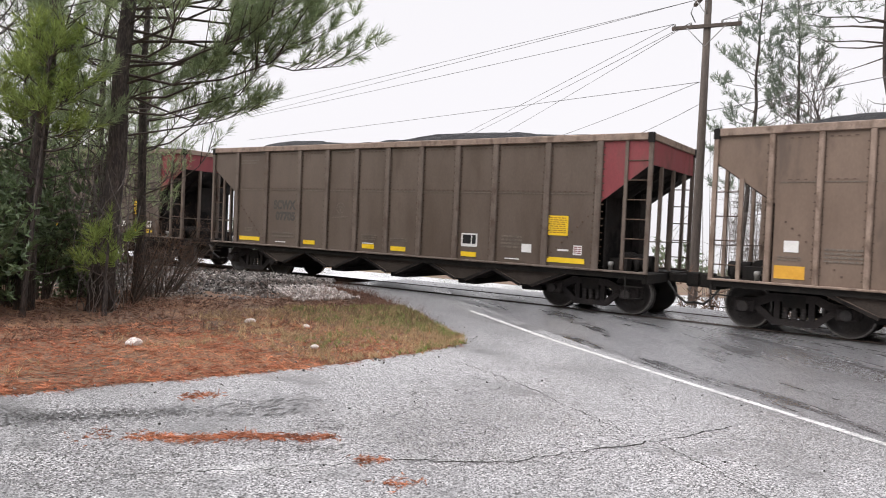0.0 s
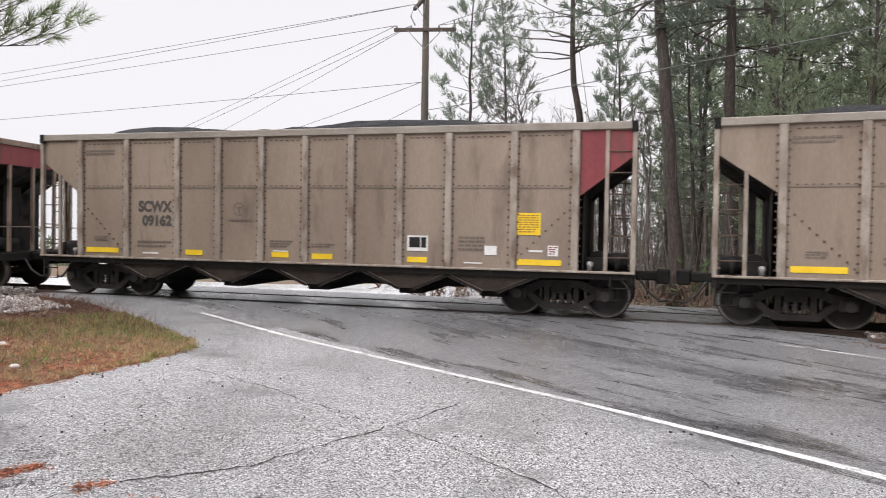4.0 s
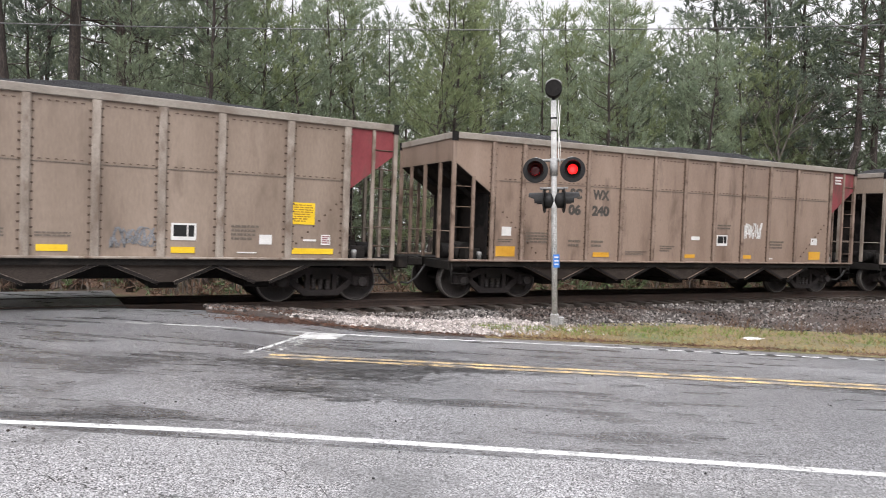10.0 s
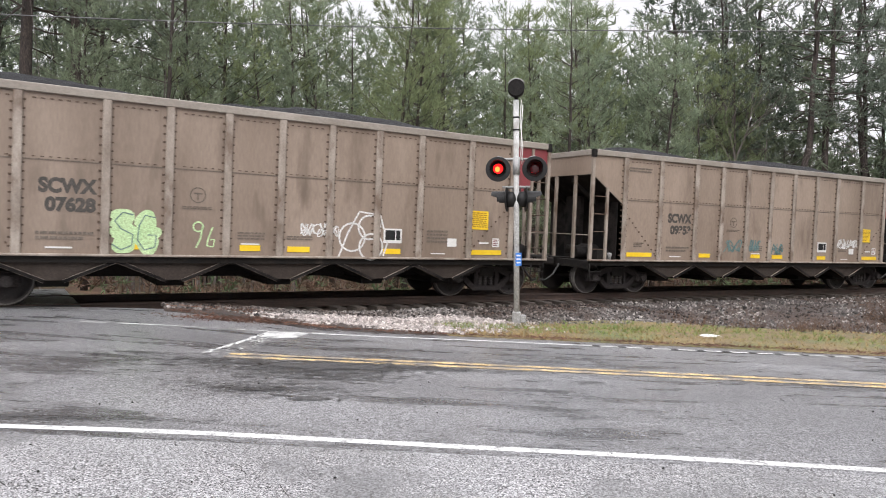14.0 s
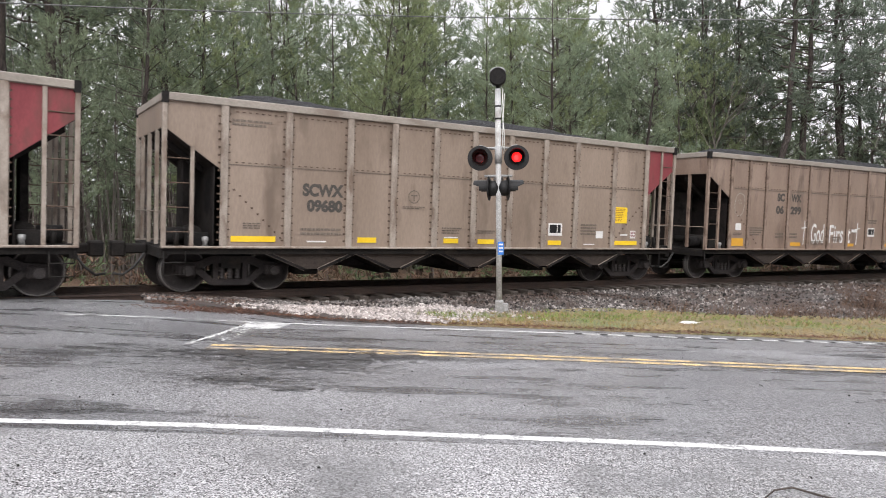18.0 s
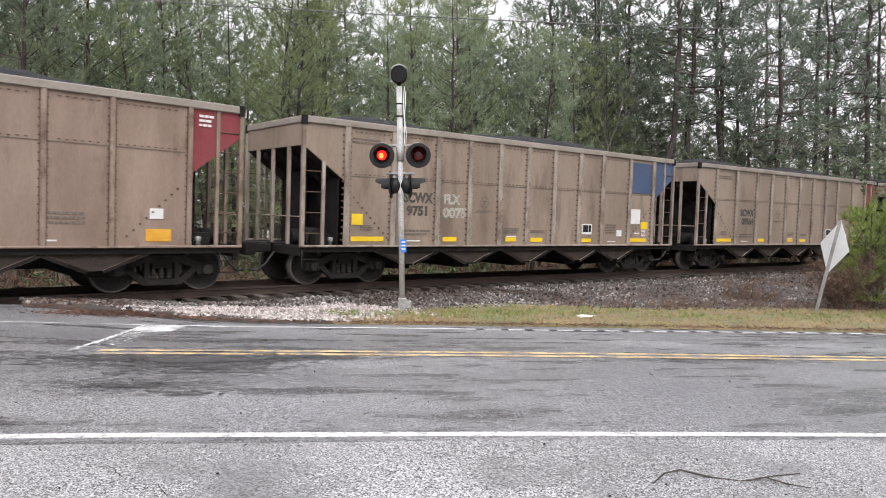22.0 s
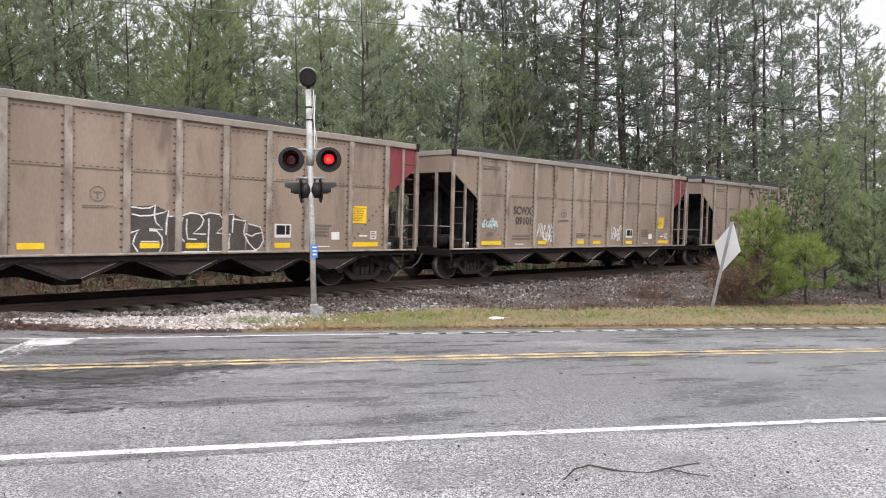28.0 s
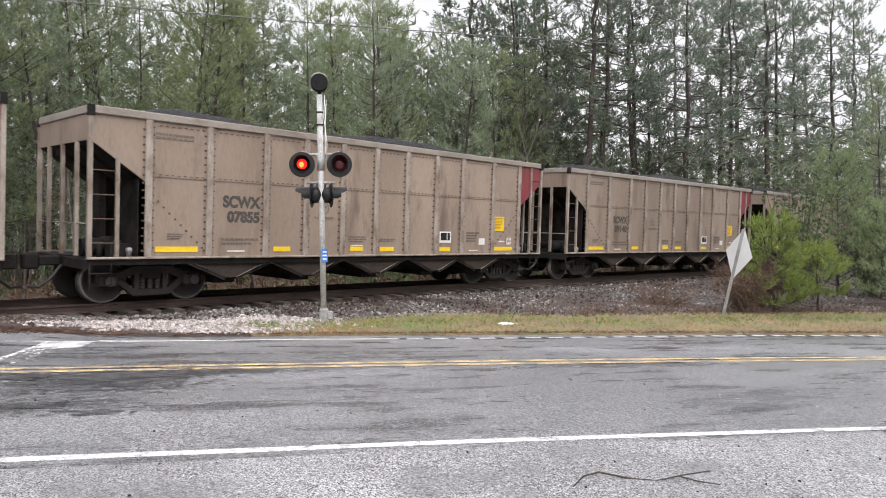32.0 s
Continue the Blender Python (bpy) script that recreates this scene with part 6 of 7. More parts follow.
for sx, sy, kind, size, slant in ((29.4, 32.7, 6, 0.95, 0), (34.9, 31.4, 6, 0.95, 1), (39.3, 27.5, 6, 1.0, 0), (30.5, 29.8, 5, 0.85, 1), (33.0, 32.0, 5, 1.0, 0), (31.7, 26.0, 6, 1.0, 6), (33.8, 26.6, 5, 1.05, 4), (40.9, 28.7, 6, 0.95, 0), (40.0, 24.7, 5, 0.95, 1), (48.0, 26.9, 6, 0.95, 1), (44.9, 24.2, 5, 0.9, 2),
                                  (53.1, 27.9, 6, 1.0, 1), (45.0, 21.8, 6, 0.95, 4), (51.5, 24.4, 5, 1.0, 2), (56.7, 25.2, 6, 0.95, 0), (52.0, 20.8, 5, 0.92, 0), (60.0, 22.3, 6, 0.9, 0), (56.7, 19.6, 5, 0.8, 1)):
    tree = plant(kind, sx, sy, size, "tall pine with a bare dark trunk down the line", "tall pines down the line")
    tree.matrix_basis = pose(sx, sy, ground_z(sx, sy) - 0.1, 0, slant, 0) @ Matrix.Rotation(sx, 4, "Z") @ Matrix.Diagonal((size, size, size, 1))


# ---- verges, stones, grass ----
EDGE = [(-6.9, -9.0), (-6.95, -3.0), (-6.96, 1.24), (-6.99, 1.67), (-7.0, 2.68), (-6.96, 3.24), (-6.99, 4.11), (-7.11, 4.71), (-7.26, 5.65), (-7.43, 6.37), (-7.72, 7.25), (-8.2, 7.62), (-9.02, 7.95), (-10.58, 8.73),
        (-12.05, 9.3), (-13.85, 9.83), (-15.2, 10.0), (-16.6, 9.8)]


def bend_of(points, step):
    """Evenly spaced places along a line of points."""
    p = np.array(points, float)
    d = np.r_[0, np.cumsum(np.linalg.norm(np.diff(p, axis=0), axis=1))]
    s = np.arange(0, d[-1], step)
    return np.stack([np.interp(s, d, p[:, k]) for k in range(p.shape[1])], 1)


rim = bend_of(EDGE, 0.12)
away = np.stack([np.interp(np.linspace(0, 1, len(rim)), [0, 0.55, 1], [-40, -40, -40]), np.interp(np.linspace(0, 1, len(rim)), [0, 1], [-14, 1.0])], 1)
REACHES = [0, 0.004, 0.012, 0.025, 0.045, 0.07, 0.11, 0.16, 0.23, 0.33, 0.48, 0.7, 1.0]


def verge_at(i, f):
    p = Vector(rim[i]) * (1 - f) + Vector(away[i]) * f
    ragged = 0.10 * noise.noise((rim[i][0] * 3, rim[i][1] * 3, 1)) + 0.05 * noise.noise((rim[i][0] * 11, rim[i][1] * 11, 4))
    p = p + Vector((ragged, -ragged * 0.6)) * (1 - f)
    lift = 0.006 + 0.07 * smooth_step(0, 0.05, f) + 0.03 * noise.noise((p.x * 1.3, p.y * 1.3, 2)) * smooth_step(0, 0.03, f)
    return p.x, p.y, ground_z(p.x, p.y) + lift


left_verge = field("verge_left", list(range(len(rim))), REACHES, verge_at, M["verge"])
tagged(left_verge, "verge of rusty pine straw and thin winter grass", "verge", kind="structure")


def road_edge_y(x, n=12.42):
    y = (n - x * RN[0]) / RN[1]
    for _ in range(8):
        y -= (road_n(x, y)[0] - n) * 0.8
    return y


XS = [0.7 + 0.3 * k for k in range(165)]


def toe_y(x):
    """Where the stone bank ends and the grass begins."""
    n = float(np.interp(x, [0.5, 2, 5, 8, 10.5, 13, 16, 24, 60], [12.75, 12.9, 13.6, 14.6, 15.7, 15.3, 16.0, 17.0, 17.0]))
    return road_edge_y(x, n) + 0.25 * noise.noise((x * 0.9, 3, 7)) + 0.1 * noise.noise((x * 3.3, 5, 7))


def right_at(x, f):
    a, b = road_edge_y(x) + 0.06 * noise.noise((x * 2, 0, 7)), toe_y(x) + 0.6
    y = a + (b - a) * f
    return x, y, ground_z(x, y) + 0.006 + 0.04 * smooth_step(0, 0.12, f) + 0.03 * noise.noise((x * 1.5, y * 1.5, 3)) * smooth_step(0, 0.1, f)


bare_verge = field("verge_bare", [x for x in XS if x < 5.3], [k / 16 for k in range(17)], right_at, M["ballast"])
tagged(bare_verge, "strip of brown litter and gravel between road and track", "verge", kind="structure")
right_verge = field("verge_right", [x for x in XS if x > 5.0], [k / 16 for k in range(17)], right_at, M["verge_right"])
tagged(right_verge, "narrow verge of yellowed grass between road and track", "verge", kind="structure")


def bank_at(x, f):
    a, b = toe_y(x), side_y(x) + 0.35
    y = a + (b - a) * f
    lo, hi = ground_z(x, a) + 0.01, rail_z(x) - 0.30
    z = lo + (hi - lo) * (0.75 * f + 0.25 * smooth_step(0.2, 1, f)) + 0.035 * noise.noise((x * 1.1, y * 1.1, 6)) * min(1, 6 * f)
    return x, y, max(z, ground_z(x, y) + 0.03)


stone_bank = field("stone_bank", XS, [k / 14 for k in range(15)], bank_at, M["ballast"])
tagged(stone_bank, "bank of grey and rusty crushed stone below the track", "ballast", kind="structure")


def stones(name, places, size, mat, label, seed):
    """Loose broken stones, each a small skewed block."""
    g = np.random.default_rng(seed)
    p = np.array(places)
    k = len(p)
    cube = np.array([[-1, -1, -1], [1, -1, -1], [1, 1, -1], [-1, 1, -1], [-1, -1, 1], [1, -1, 1], [1, 1, 1], [-1, 1, 1]], float)
    v = cube[None] * g.uniform(0.35, 1.0, (k, 1, 3)) + g.normal(size=(k, 8, 3)) * 0.22
    q = g.normal(size=(k, 4))
    q /= np.linalg.norm(q, axis=1)[:, None]
    w, xq, yq, zq = q.T
    rot = np.stack([1 - 2 * (yq**2 + zq**2), 2 * (xq * yq - w * zq), 2 * (xq * zq + w * yq), 2 * (xq * yq + w * zq), 1 - 2 * (xq**2 + zq**2), 2 * (yq * zq - w * xq),
                    2 * (xq * zq - w * yq), 2 * (yq * zq + w * xq), 1 - 2 * (xq**2 + yq**2)], 1).reshape(k, 3, 3)
    v = np.einsum("kij,kvj->kvi", rot, v * (size * g.uniform(0.5, 1.25, (k, 1, 1)))) + p[:, None]
    f = np.array([(3, 2, 1, 0), (4, 5, 6, 7), (0, 1, 5, 4), (1, 2, 6, 5), (2, 3, 7, 6), (3, 0, 4, 7)])
    me = raw(name, v.reshape(-1, 3).tolist(), (f[None] + 8 * np.arange(k)[:, None, None]).reshape(-1, 4).tolist(), M[mat])
    return tagged(new(name, me), label, "gravel", kind="stuff")


g = np.random.default_rng(3)
bank = []
for _ in range(17000):
    if g.uniform() < 0.82:
        x, f = 2.4 + 42 * g.uniform() ** 1.7, g.uniform() ** 0.8
        p = Vector(bank_at(x, f))
        bank.append(p + Vector((0, 0, 0.012)))
    else:
        s = -17.6 - 24 * g.uniform(0, 1) ** 1.3
        y = g.uniform(-2.75, -0.95)
        z = float(np.interp(y, [b[0] for b in bed_top], [b[1] for b in bed_top]))
        bank.append(track_pose(s - 0.5, s + 0.5) @ Vector((0, y, z + 0.012)))
for _ in range(1500):
    s, y = g.uniform(-0.4, 3.4), g.uniform(-2.4, -0.9)
    z = float(np.interp(y, [b[0] for b in bed_top], [b[1] for b in bed_top]))
    if y > -1.25 - 0.6 * smooth_step(-0.4, 2, s):
        bank.append(track_pose(s - 0.5, s + 0.5) @ Vector((0, y, z + 0.012)))
for _ in range(1400):
    x, f = 0.72 + 2.4 * g.uniform(), g.uniform()
    y = toe_y(x) - 0.1 + (side_y(x) + 0.4 - toe_y(x)) * f
    z = bank_at(x, max((y - toe_y(x)) / (side_y(x) + 0.35 - toe_y(x)), 0))[2]
    bank.append(Vector((x, y, z + 0.014)))
stones("ballast_stones", bank, 0.029, "stone", "loose grey and brown crushed stones on the track bank", 4)
pile = []
while len(pile) < 4000:
    x, f = 1.9 + 5.9 * g.uniform(), g.uniform()
    a, b = road_edge_y(x) + 0.12, side_y(x) - 0.55
    y = a + (b - a) * f
    u, w = (x - 4.9) / 2.9, (f - 0.42 - 0.1 * math.sin(x * 2.1)) / 0.46
    if u * u + w * w + 0.5 * noise.noise((x * 1.6, y * 1.6, 8)) < g.uniform(0.35, 1.05):
        z = ground_z(x, y) if y < toe_y(x) else bank_at(x, (y - toe_y(x)) / (side_y(x) + 0.35 - toe_y(x)))[2]
        pile.append((x, y, max(z, ground_z(x, y)) + 0.02 + 0.035 * max(0, 1 - u * u - w * w) * g.uniform(0.3, 1)))
stones("pale_gravel", pile, 0.034, "pale_stone", "patch of pale washed gravel beside the crossing", 5)


BANK_AT = (0, 12, 24, 32, 38, 44, 50, 55)
BANK_TOE = ((-28, -2), (-20, 1.0), (-15.5, 3.2), (-13.6, 4.7), (-13.0, 6.1), (-13.4, 7.4), (-14.3, 9.0), (-15.4, 9.9))
BANK_TOP = ((-42, 1.2), (-37, 3.5), (-31.8, 5.7), (-28.2, 7.2), (-25.3, 8.3), (-22.5, 9.3), (-19.6, 10.2), (-17.2, 10.9))


def left_bank_at(i, f):
    toe, top = ([float(np.interp(i, BANK_AT, [p[k] for p in line])) for k in (0, 1)] for line in (BANK_TOE, BANK_TOP))
    x, y = toe[0] + (top[0] - toe[0]) * f, toe[1] + (top[1] - toe[1]) * f
    x += (0.25 * noise.noise((y * 1.1, x, 2)) + 0.1 * noise.noise((y * 4, x, 5))) * (1 - f)
    return x, y, ground_z(x, y) + 0.03 + 0.09 * smooth_step(0, 0.2, f) - 0.2 * smooth_step(0.85, 1, f) + 0.03 * noise.noise((x * 1.2, y * 1.2, 6))


tagged(field("stone_bank_left", list(range(56)), [k / 8 for k in range(9)], left_bank_at, M["ballast"]), "bank of grey-brown crushed stone beside the track", "ballast", kind="structure")
scatter = [Vector(left_bank_at(24 + 31 * g.uniform(), g.uniform() ** 1.8)) + Vector((0, 0, 0.012)) for _ in range(6500)]
stones("bank_stones", scatter, 0.038, "stone", "loose grey-brown stones beside the track", 14)
pale = []
for _ in range(900):
    x, v = -15.2 + 2.6 * g.uniform(), g.uniform()
    y = 7.6 + 1.5 * v + (x + 14) * -0.25
    pale.append((x, y, ground_z(x, y) + 0.11))
stones("pale_gravel", pale, 0.035, "pale_stone", "patch of pale gravel beside the track", 6)
grit = []
for _ in range(260):
    x, y = g.uniform(-6.5, 7), g.uniform(1.5, 8.0)
    grit.append((x, y, ground_z(x, y) + 0.008))
stones("road_grit", grit, 0.007, "crack", "scattered dark grit and bark on the pavement", 7)
rubble = []
for k in range(260):
    p = rim[g.integers(20, len(rim))]
    x, y = p[0] + g.normal() * 0.25, p[1] + g.normal() * 0.2
    rubble.append((x, y, ground_z(x, y) + 0.02))
stones("edge_rubble", rubble, 0.011, "stone", "crumbled asphalt along the edge of the verge", 8)


def rock(name, x, y, size, label, mat="pale_stone", lift=0.08):
    bm = bmesh.new()
    bmesh.ops.create_icosphere(bm, subdivisions=2, radius=size)
    for v in bm.verts:
        v.co *= 1 + 0.35 * noise.noise(v.co * 9 + Vector((x, y, 0)))
        v.co.z *= 0.6
    ob = tagged(part(name, bm, M[mat]), label, "rock")
    ob.location = (x, y, ground_z(x, y) + lift + size * 0.25)
    return ob


for rx, ry, rs in ((-8.68, 2.87, 0.10), (-10.04, 4.99, 0.085), (-7.79, 4.77, 0.05), (-8.3, 1.35, 0.05), (-12.9, 7.4, 0.08), (-9.4, 5.6, 0.05)):
    rock("rock", rx, ry, rs, "pale broken rock lying in the pine straw")


def blades(name, places, count, length, width, mat, label, category, seed, flat=False):
    q = np.random.default_rng(seed)
    c = np.array(places)
    ways = q.normal(size=(len(c), 3)) * ([1, 1, 0.10] if flat else [0.5, 0.5, 0.2]) + ([0, 0, 0.05] if flat else [0, 0, 1.0])
    return tagged(new(name, fast(name, tufts(q, c, ways, count, length, width, 0.25 if flat else 0.5), 3, M[mat])), label, category, kind="stuff")


def verge_spots(count, far, seed, keep=lambda x, y: True):
    q, out = np.random.default_rng(seed), []
    while len(out) < count:
        i, f = int(q.integers(0, len(rim) - 1)), far * q.uniform() ** 1.4
        p = verge_at(i, f)
        if p[1] > 4.4 and p[0] < np.interp(p[1], [4.7, 6.1, 7.4, 9.0, 9.9], [-13.6, -13.0, -13.4, -14.3, -15.4]):
            continue  # the stone bank lies there
        if keep(p[0], p[1]):
            out.append((p[0] + q.normal() * 0.05, p[1] + q.normal() * 0.05, p[2] + 0.01))
    return out


odds = random.Random(77)


def meadow(x, y):
    """Where dry grass covers the straw, with a blurred border."""
    v = noise.noise((x * 0.7, y * 0.7, 5)) * 0.8 + 0.5 * noise.noise((x * 2.3, y * 2.3, 9)) - 0.22 * abs(x + 8.9) + 0.22 * (y - 4.3)
    return odds.uniform(-0.45, 0.45) < v and x > -11.6


def green(x, y):
    return meadow(x, y) and noise.noise((x * 0.8, y * 0.8, 15)) + 0.5 * noise.noise((x * 3, y * 3, 4)) + 0.35 * (y - 6.9) > odds.uniform(-0.35, 0.2)


blades("pine_straw", verge_spots(19000, 0.10, 21, lambda x, y: (not meadow(x, y) or odds.random() < 0.35) and x > -10.4 - odds.random()), 5, 0.19, 0.0038, "straw", "fallen rust-red pine needles", "pine straw", 22, True)
blades("dry_grass", verge_spots(5000, 0.12, 23, meadow), 7, 0.11, 0.0055, "dry_grass", "thin straw-yellow winter grass", "grass", 24)
blades("winter_grass", verge_spots(2600, 0.15, 123, green), 7, 0.10, 0.007, "green_grass", "fresh green winter grass", "grass", 124)
blades("leaf_litter", verge_spots(9000, 0.2, 125, lambda x, y: x < -9.2 and not meadow(x, y)), 4, 0.13, 0.009, "dead_leaf", "dark brown leaves and twigs on the ground", "leaf litter", 126, True)
blades("tall_weeds", verge_spots(2600, 0.24, 25, lambda x, y: x < -8.9), 4, 0.36, 0.005, "dead_leaf", "brown dry weeds under the pines", "grass", 26)
spill = []
for x, y in bend_of([(-5.30, 1.80), (-5.05, 2.15), (-4.98, 2.45), (-4.72, 2.80), (-4.62, 3.02)], 0.0018):
    spill.append((x + g.normal() * 0.055, y + g.normal() * 0.05, ground_z(x, y) + 0.012))
for cx, cy, r, k in ((-6.28, 2.67, 0.07, 90), (-4.03, 2.97, 0.05, 60), (-3.57, 2.86, 0.06, 40), (-5.45, 1.6, 0.08, 30)):
    for _ in range(k):
        x, y = cx + g.normal() * r, cy + g.normal() * r * 1.3
        spill.append((x, y, ground_z(x, y) + 0.012))
blades("pine_straw_drift", spill, 7, 0.07, 0.0035, "straw", "drifts of rust-red pine straw on the pavement", "pine straw", 27, True)
right = []
for _ in range(3900):
    x = 5.5 + 30 * g.uniform() ** 1.3
    a, b = road_edge_y(x), toe_y(x) + 0.15
    right.append((x, a + (b - a) * g.uniform(), 0))
right = [(x, y, ground_z(x, y) + 0.03) for x, y, _ in right]
blades("verge_grass", right, 6, 0.10, 0.008, "grass", "short yellow-green winter grass", "grass", 28)
rim_litter, lush = [], []
for _ in range(3600):
    x = 2.2 + 30 * g.uniform() ** 1.4
    y = road_edge_y(x) + abs(g.normal()) * 0.20
    rim_litter.append((x, y, ground_z(x, y) + 0.045))
for _ in range(2300):
    x = 5.6 + 22 * g.uniform() ** 1.2
    a, b = road_edge_y(x), toe_y(x)
    if noise.noise((x * 0.55, 2, 4)) > -0.25:
        y = a + (b - a) * (0.72 + 0.16 * g.normal())
        lush.append((x, y, ground_z(x, y) + 0.03))
for _ in range(700):
    x, y = 1.85 + g.normal() * 0.55, 12.75 + g.normal() * 0.16
    rim_litter.append((x, y, ground_z(x, y) + 0.03))
for _ in range(1000):
    x, f = 0.75 + 2.0 * g.uniform(), g.uniform()
    y = road_edge_y(x) + (side_y(x) - 0.3 - road_edge_y(x)) * f
    z = ground_z(x, y) if y < toe_y(x) else bank_at(x, (y - toe_y(x)) / (side_y(x) + 0.35 - toe_y(x)))[2]
    rim_litter.append((x, y, z + 0.035))
blades("verge_litter", rim_litter, 4, 0.09, 0.008, "dead_leaf", "red-brown leaves and needles along the road's edge", "leaf litter", 128, True)
blades("verge_green", lush, 6, 0.13, 0.008, "green_grass", "fresh green grass in the yellowed verge", "grass", 129)
bank_weeds = []
for _ in range(420):
    x = 11 + 12 * g.uniform()
    y = toe_y(x) + 0.5 + g.normal() * 0.4
    bank_weeds.append((x, y, ground_z(x, y) + 0.05))
blades("bank_weeds", bank_weeds, 5, 0.4, 0.008, "dry_brush", "brown dry weeds at the foot of the stone bank", "grass", 29)


# ---- cracks ----
def crack(points, width, seed):
    q, line = random.Random(seed), bend_of(points, 0.07)
    bm, last = bmesh.new(), None
    for i, (x, y) in enumerate(line):
        a, b = line[max(i - 1, 0)], line[min(i + 1, len(line) - 1)]
        d = Vector((b[0] - a[0], b[1] - a[1])).normalized()
        w = width * q.uniform(0.15, 0.8)
        x, y = x + q.gauss(0, 0.018), y + q.gauss(0, 0.018)
        pair = [bm.verts.new((x + s * d.y * w / 2, y - s * d.x * w / 2, ground_z(x, y) + 0.0085)) for s in (-1, 1)]
        if last:
            bm.faces.new((last[0], last[1], pair[1], pair[0]))
        last = pair
    return tagged(part("pavement_crack", bm, M["crack"]), "narrow dark crack running through the pavement", "crack", "cracks in the pavement", "structure")


for k, (pts, w) in enumerate((([(-6.53, 6.17), (-5.24, 5.9), (-4.23, 5.54), (-3.35, 5.24)], 0.022), ([(-3.15, 6.46), (-3.24, 5.33), (-3.43, 4.35), (-3.51, 3.76), (-3.96, 3.1)], 0.03),
                              ([(-3.24, 5.3), (-2.16, 4.83), (-1.64, 4.59), (-0.9, 4.0)], 0.02), ([(-3.96, 3.1), (-4.2, 2.3), (-4.6, 1.4)], 0.02), ([(-5.6, 4.6), (-5.0, 4.2), (-4.9, 3.6)], 0.014),
                              ([(-5.24, 5.9), (-5.3, 5.0), (-5.7, 4.3)], 0.014), ([(-1.0, 5.6), (-0.4, 4.9), (0.3, 4.5)], 0.012), ([(0.5, 5.6), (1.2, 3.9), (2.6, 3.0)], 0.010))):
    crack(pts, w, 60 + k)

# scuffs, dark streaks and a pale stain: many thin flakes lying on the pavement
def flakes(name, spots, mat, label, category, seed, lift=0.0085):
    """Rows of x, y, spread along, spread across, angle, count, length, width."""
    q, verts, faces = np.random.default_rng(seed), [], []
    for cx, cy, sa, sb, angle, count, ln, wd in spots:
        c, s_ = math.cos(radians(angle)), math.sin(radians(angle))
        for _ in range(count):
            a, b = q.normal() * sa, q.normal() * sb
            x, y, t = cx + a * c - b * s_, cy + a * s_ + b * c, radians(angle) + q.normal() * 0.16
            u, v = np.array([math.cos(t), math.sin(t)]), np.array([-math.sin(t), math.cos(t)])
            le, w = ln * q.uniform(0.3, 1.2) / 2, wd * q.uniform(0.3, 1.2) / 2
            ring_ = []
            for k in range(8):
                th = k * math.pi / 4
                p = np.array([x, y]) + u * le * math.cos(th) * q.uniform(0.6, 1.1) + v * w * math.sin(th) * q.uniform(0.4, 1.3)
                ring_.append(len(verts))
                verts.append((p[0], p[1], ground_z(p[0], p[1]) + lift + 0.001 * q.uniform()))
            faces.append(ring_)
    return tagged(new(name, raw(name, verts, faces, M[mat])), label, category, kind="stuff")


flakes("scuff_mark", [(-5.66, 2.98, 0.24, 0.18, 105, 170, 0.14, 0.014), (-4.95, 3.15, 0.12, 0.1, 60, 40, 0.10, 0.012), (-4.48, 2.73, 0.12, 0.05, 60, 60, 0.07, 0.014)], "damp", "dark scraped scuffs in the pavement", "scuff", 31)
flakes("road_streak", [(2.0, 8.2, 0.6, 0.24, -26, 1600, 0.16, 0.018), (3.6, 8.55, 0.9, 0.12, -26, 500, 0.15, 0.014), (1.4, 7.4, 0.5, 0.2, -26, 650, 0.15, 0.014), (3.3, 8.05, 0.7, 0.09, -26, 600, 0.16, 0.015), (0.6, 9.3, 0.9, 0.3, -26, 450, 0.2, 0.015), (2.2, 10.2, 0.7, 0.25, -26, 350, 0.14, 0.013),
                       (-0.9, 6.95, 0.9, 0.05, -22, 260, 0.2, 0.011), (9.7, 6.9, 0.4, 0.10, -40, 60, 0.15, 0.016), (10.0, 6.45, 0.2, 0.05, -40, 40, 0.15, 0.02), (5.2, 6.6, 2.0, 0.9, -28, 260, 0.16, 0.010), (-4.0, 9.6, 2.0, 0.4, -22, 420, 0.22, 0.012)],
       "damp", "thin dark tar streaks along the road", "streak", 32)
flakes("dark_stain", [(-6.1, 1.45, 0.55, 0.14, 72, 1300, 0.035, 0.016), (-5.85, 2.1, 0.35, 0.09, 72, 600, 0.03, 0.014), (-5.0, 0.9, 0.5, 0.4, 72, 900, 0.022, 0.012), (-4.9, 1.6, 0.5, 0.3, 72, 500, 0.022, 0.011)], "damp", "dark grainy damp patch on the apron", "stain", 33)
flakes("surface_scar", [(-4.2, 3.6, 1.5, 1.2, 20, 260, 0.10, 0.012), (-3.2, 4.4, 1.5, 1.0, 75, 260, 0.10, 0.010), (-4.5, 2.6, 1.2, 0.9, 120, 240, 0.08, 0.010), (-1.5, 4.6, 1.6, 0.8, 150, 200, 0.10, 0.010),
                        (-5.6, 5.2, 0.5, 0.5, 40, 160, 0.10, 0.012), (1.5, 3.2, 1.8, 0.8, 160, 220, 0.08, 0.009), (3.6, 3.0, 1.6, 0.5, 150, 200, 0.10, 0.009)], "damp", "short dark scars in the old asphalt", "scar", 37)
flakes("lime_stain", [(-4.3, 2.13, 0.22, 0.05, 66, 1500, 0.026, 0.012), (-4.15, 2.6, 0.2, 0.04, 62, 500, 0.022, 0.010)], "lime", "pale chalky stain on the pavement", "stain", 34, 0.0075)

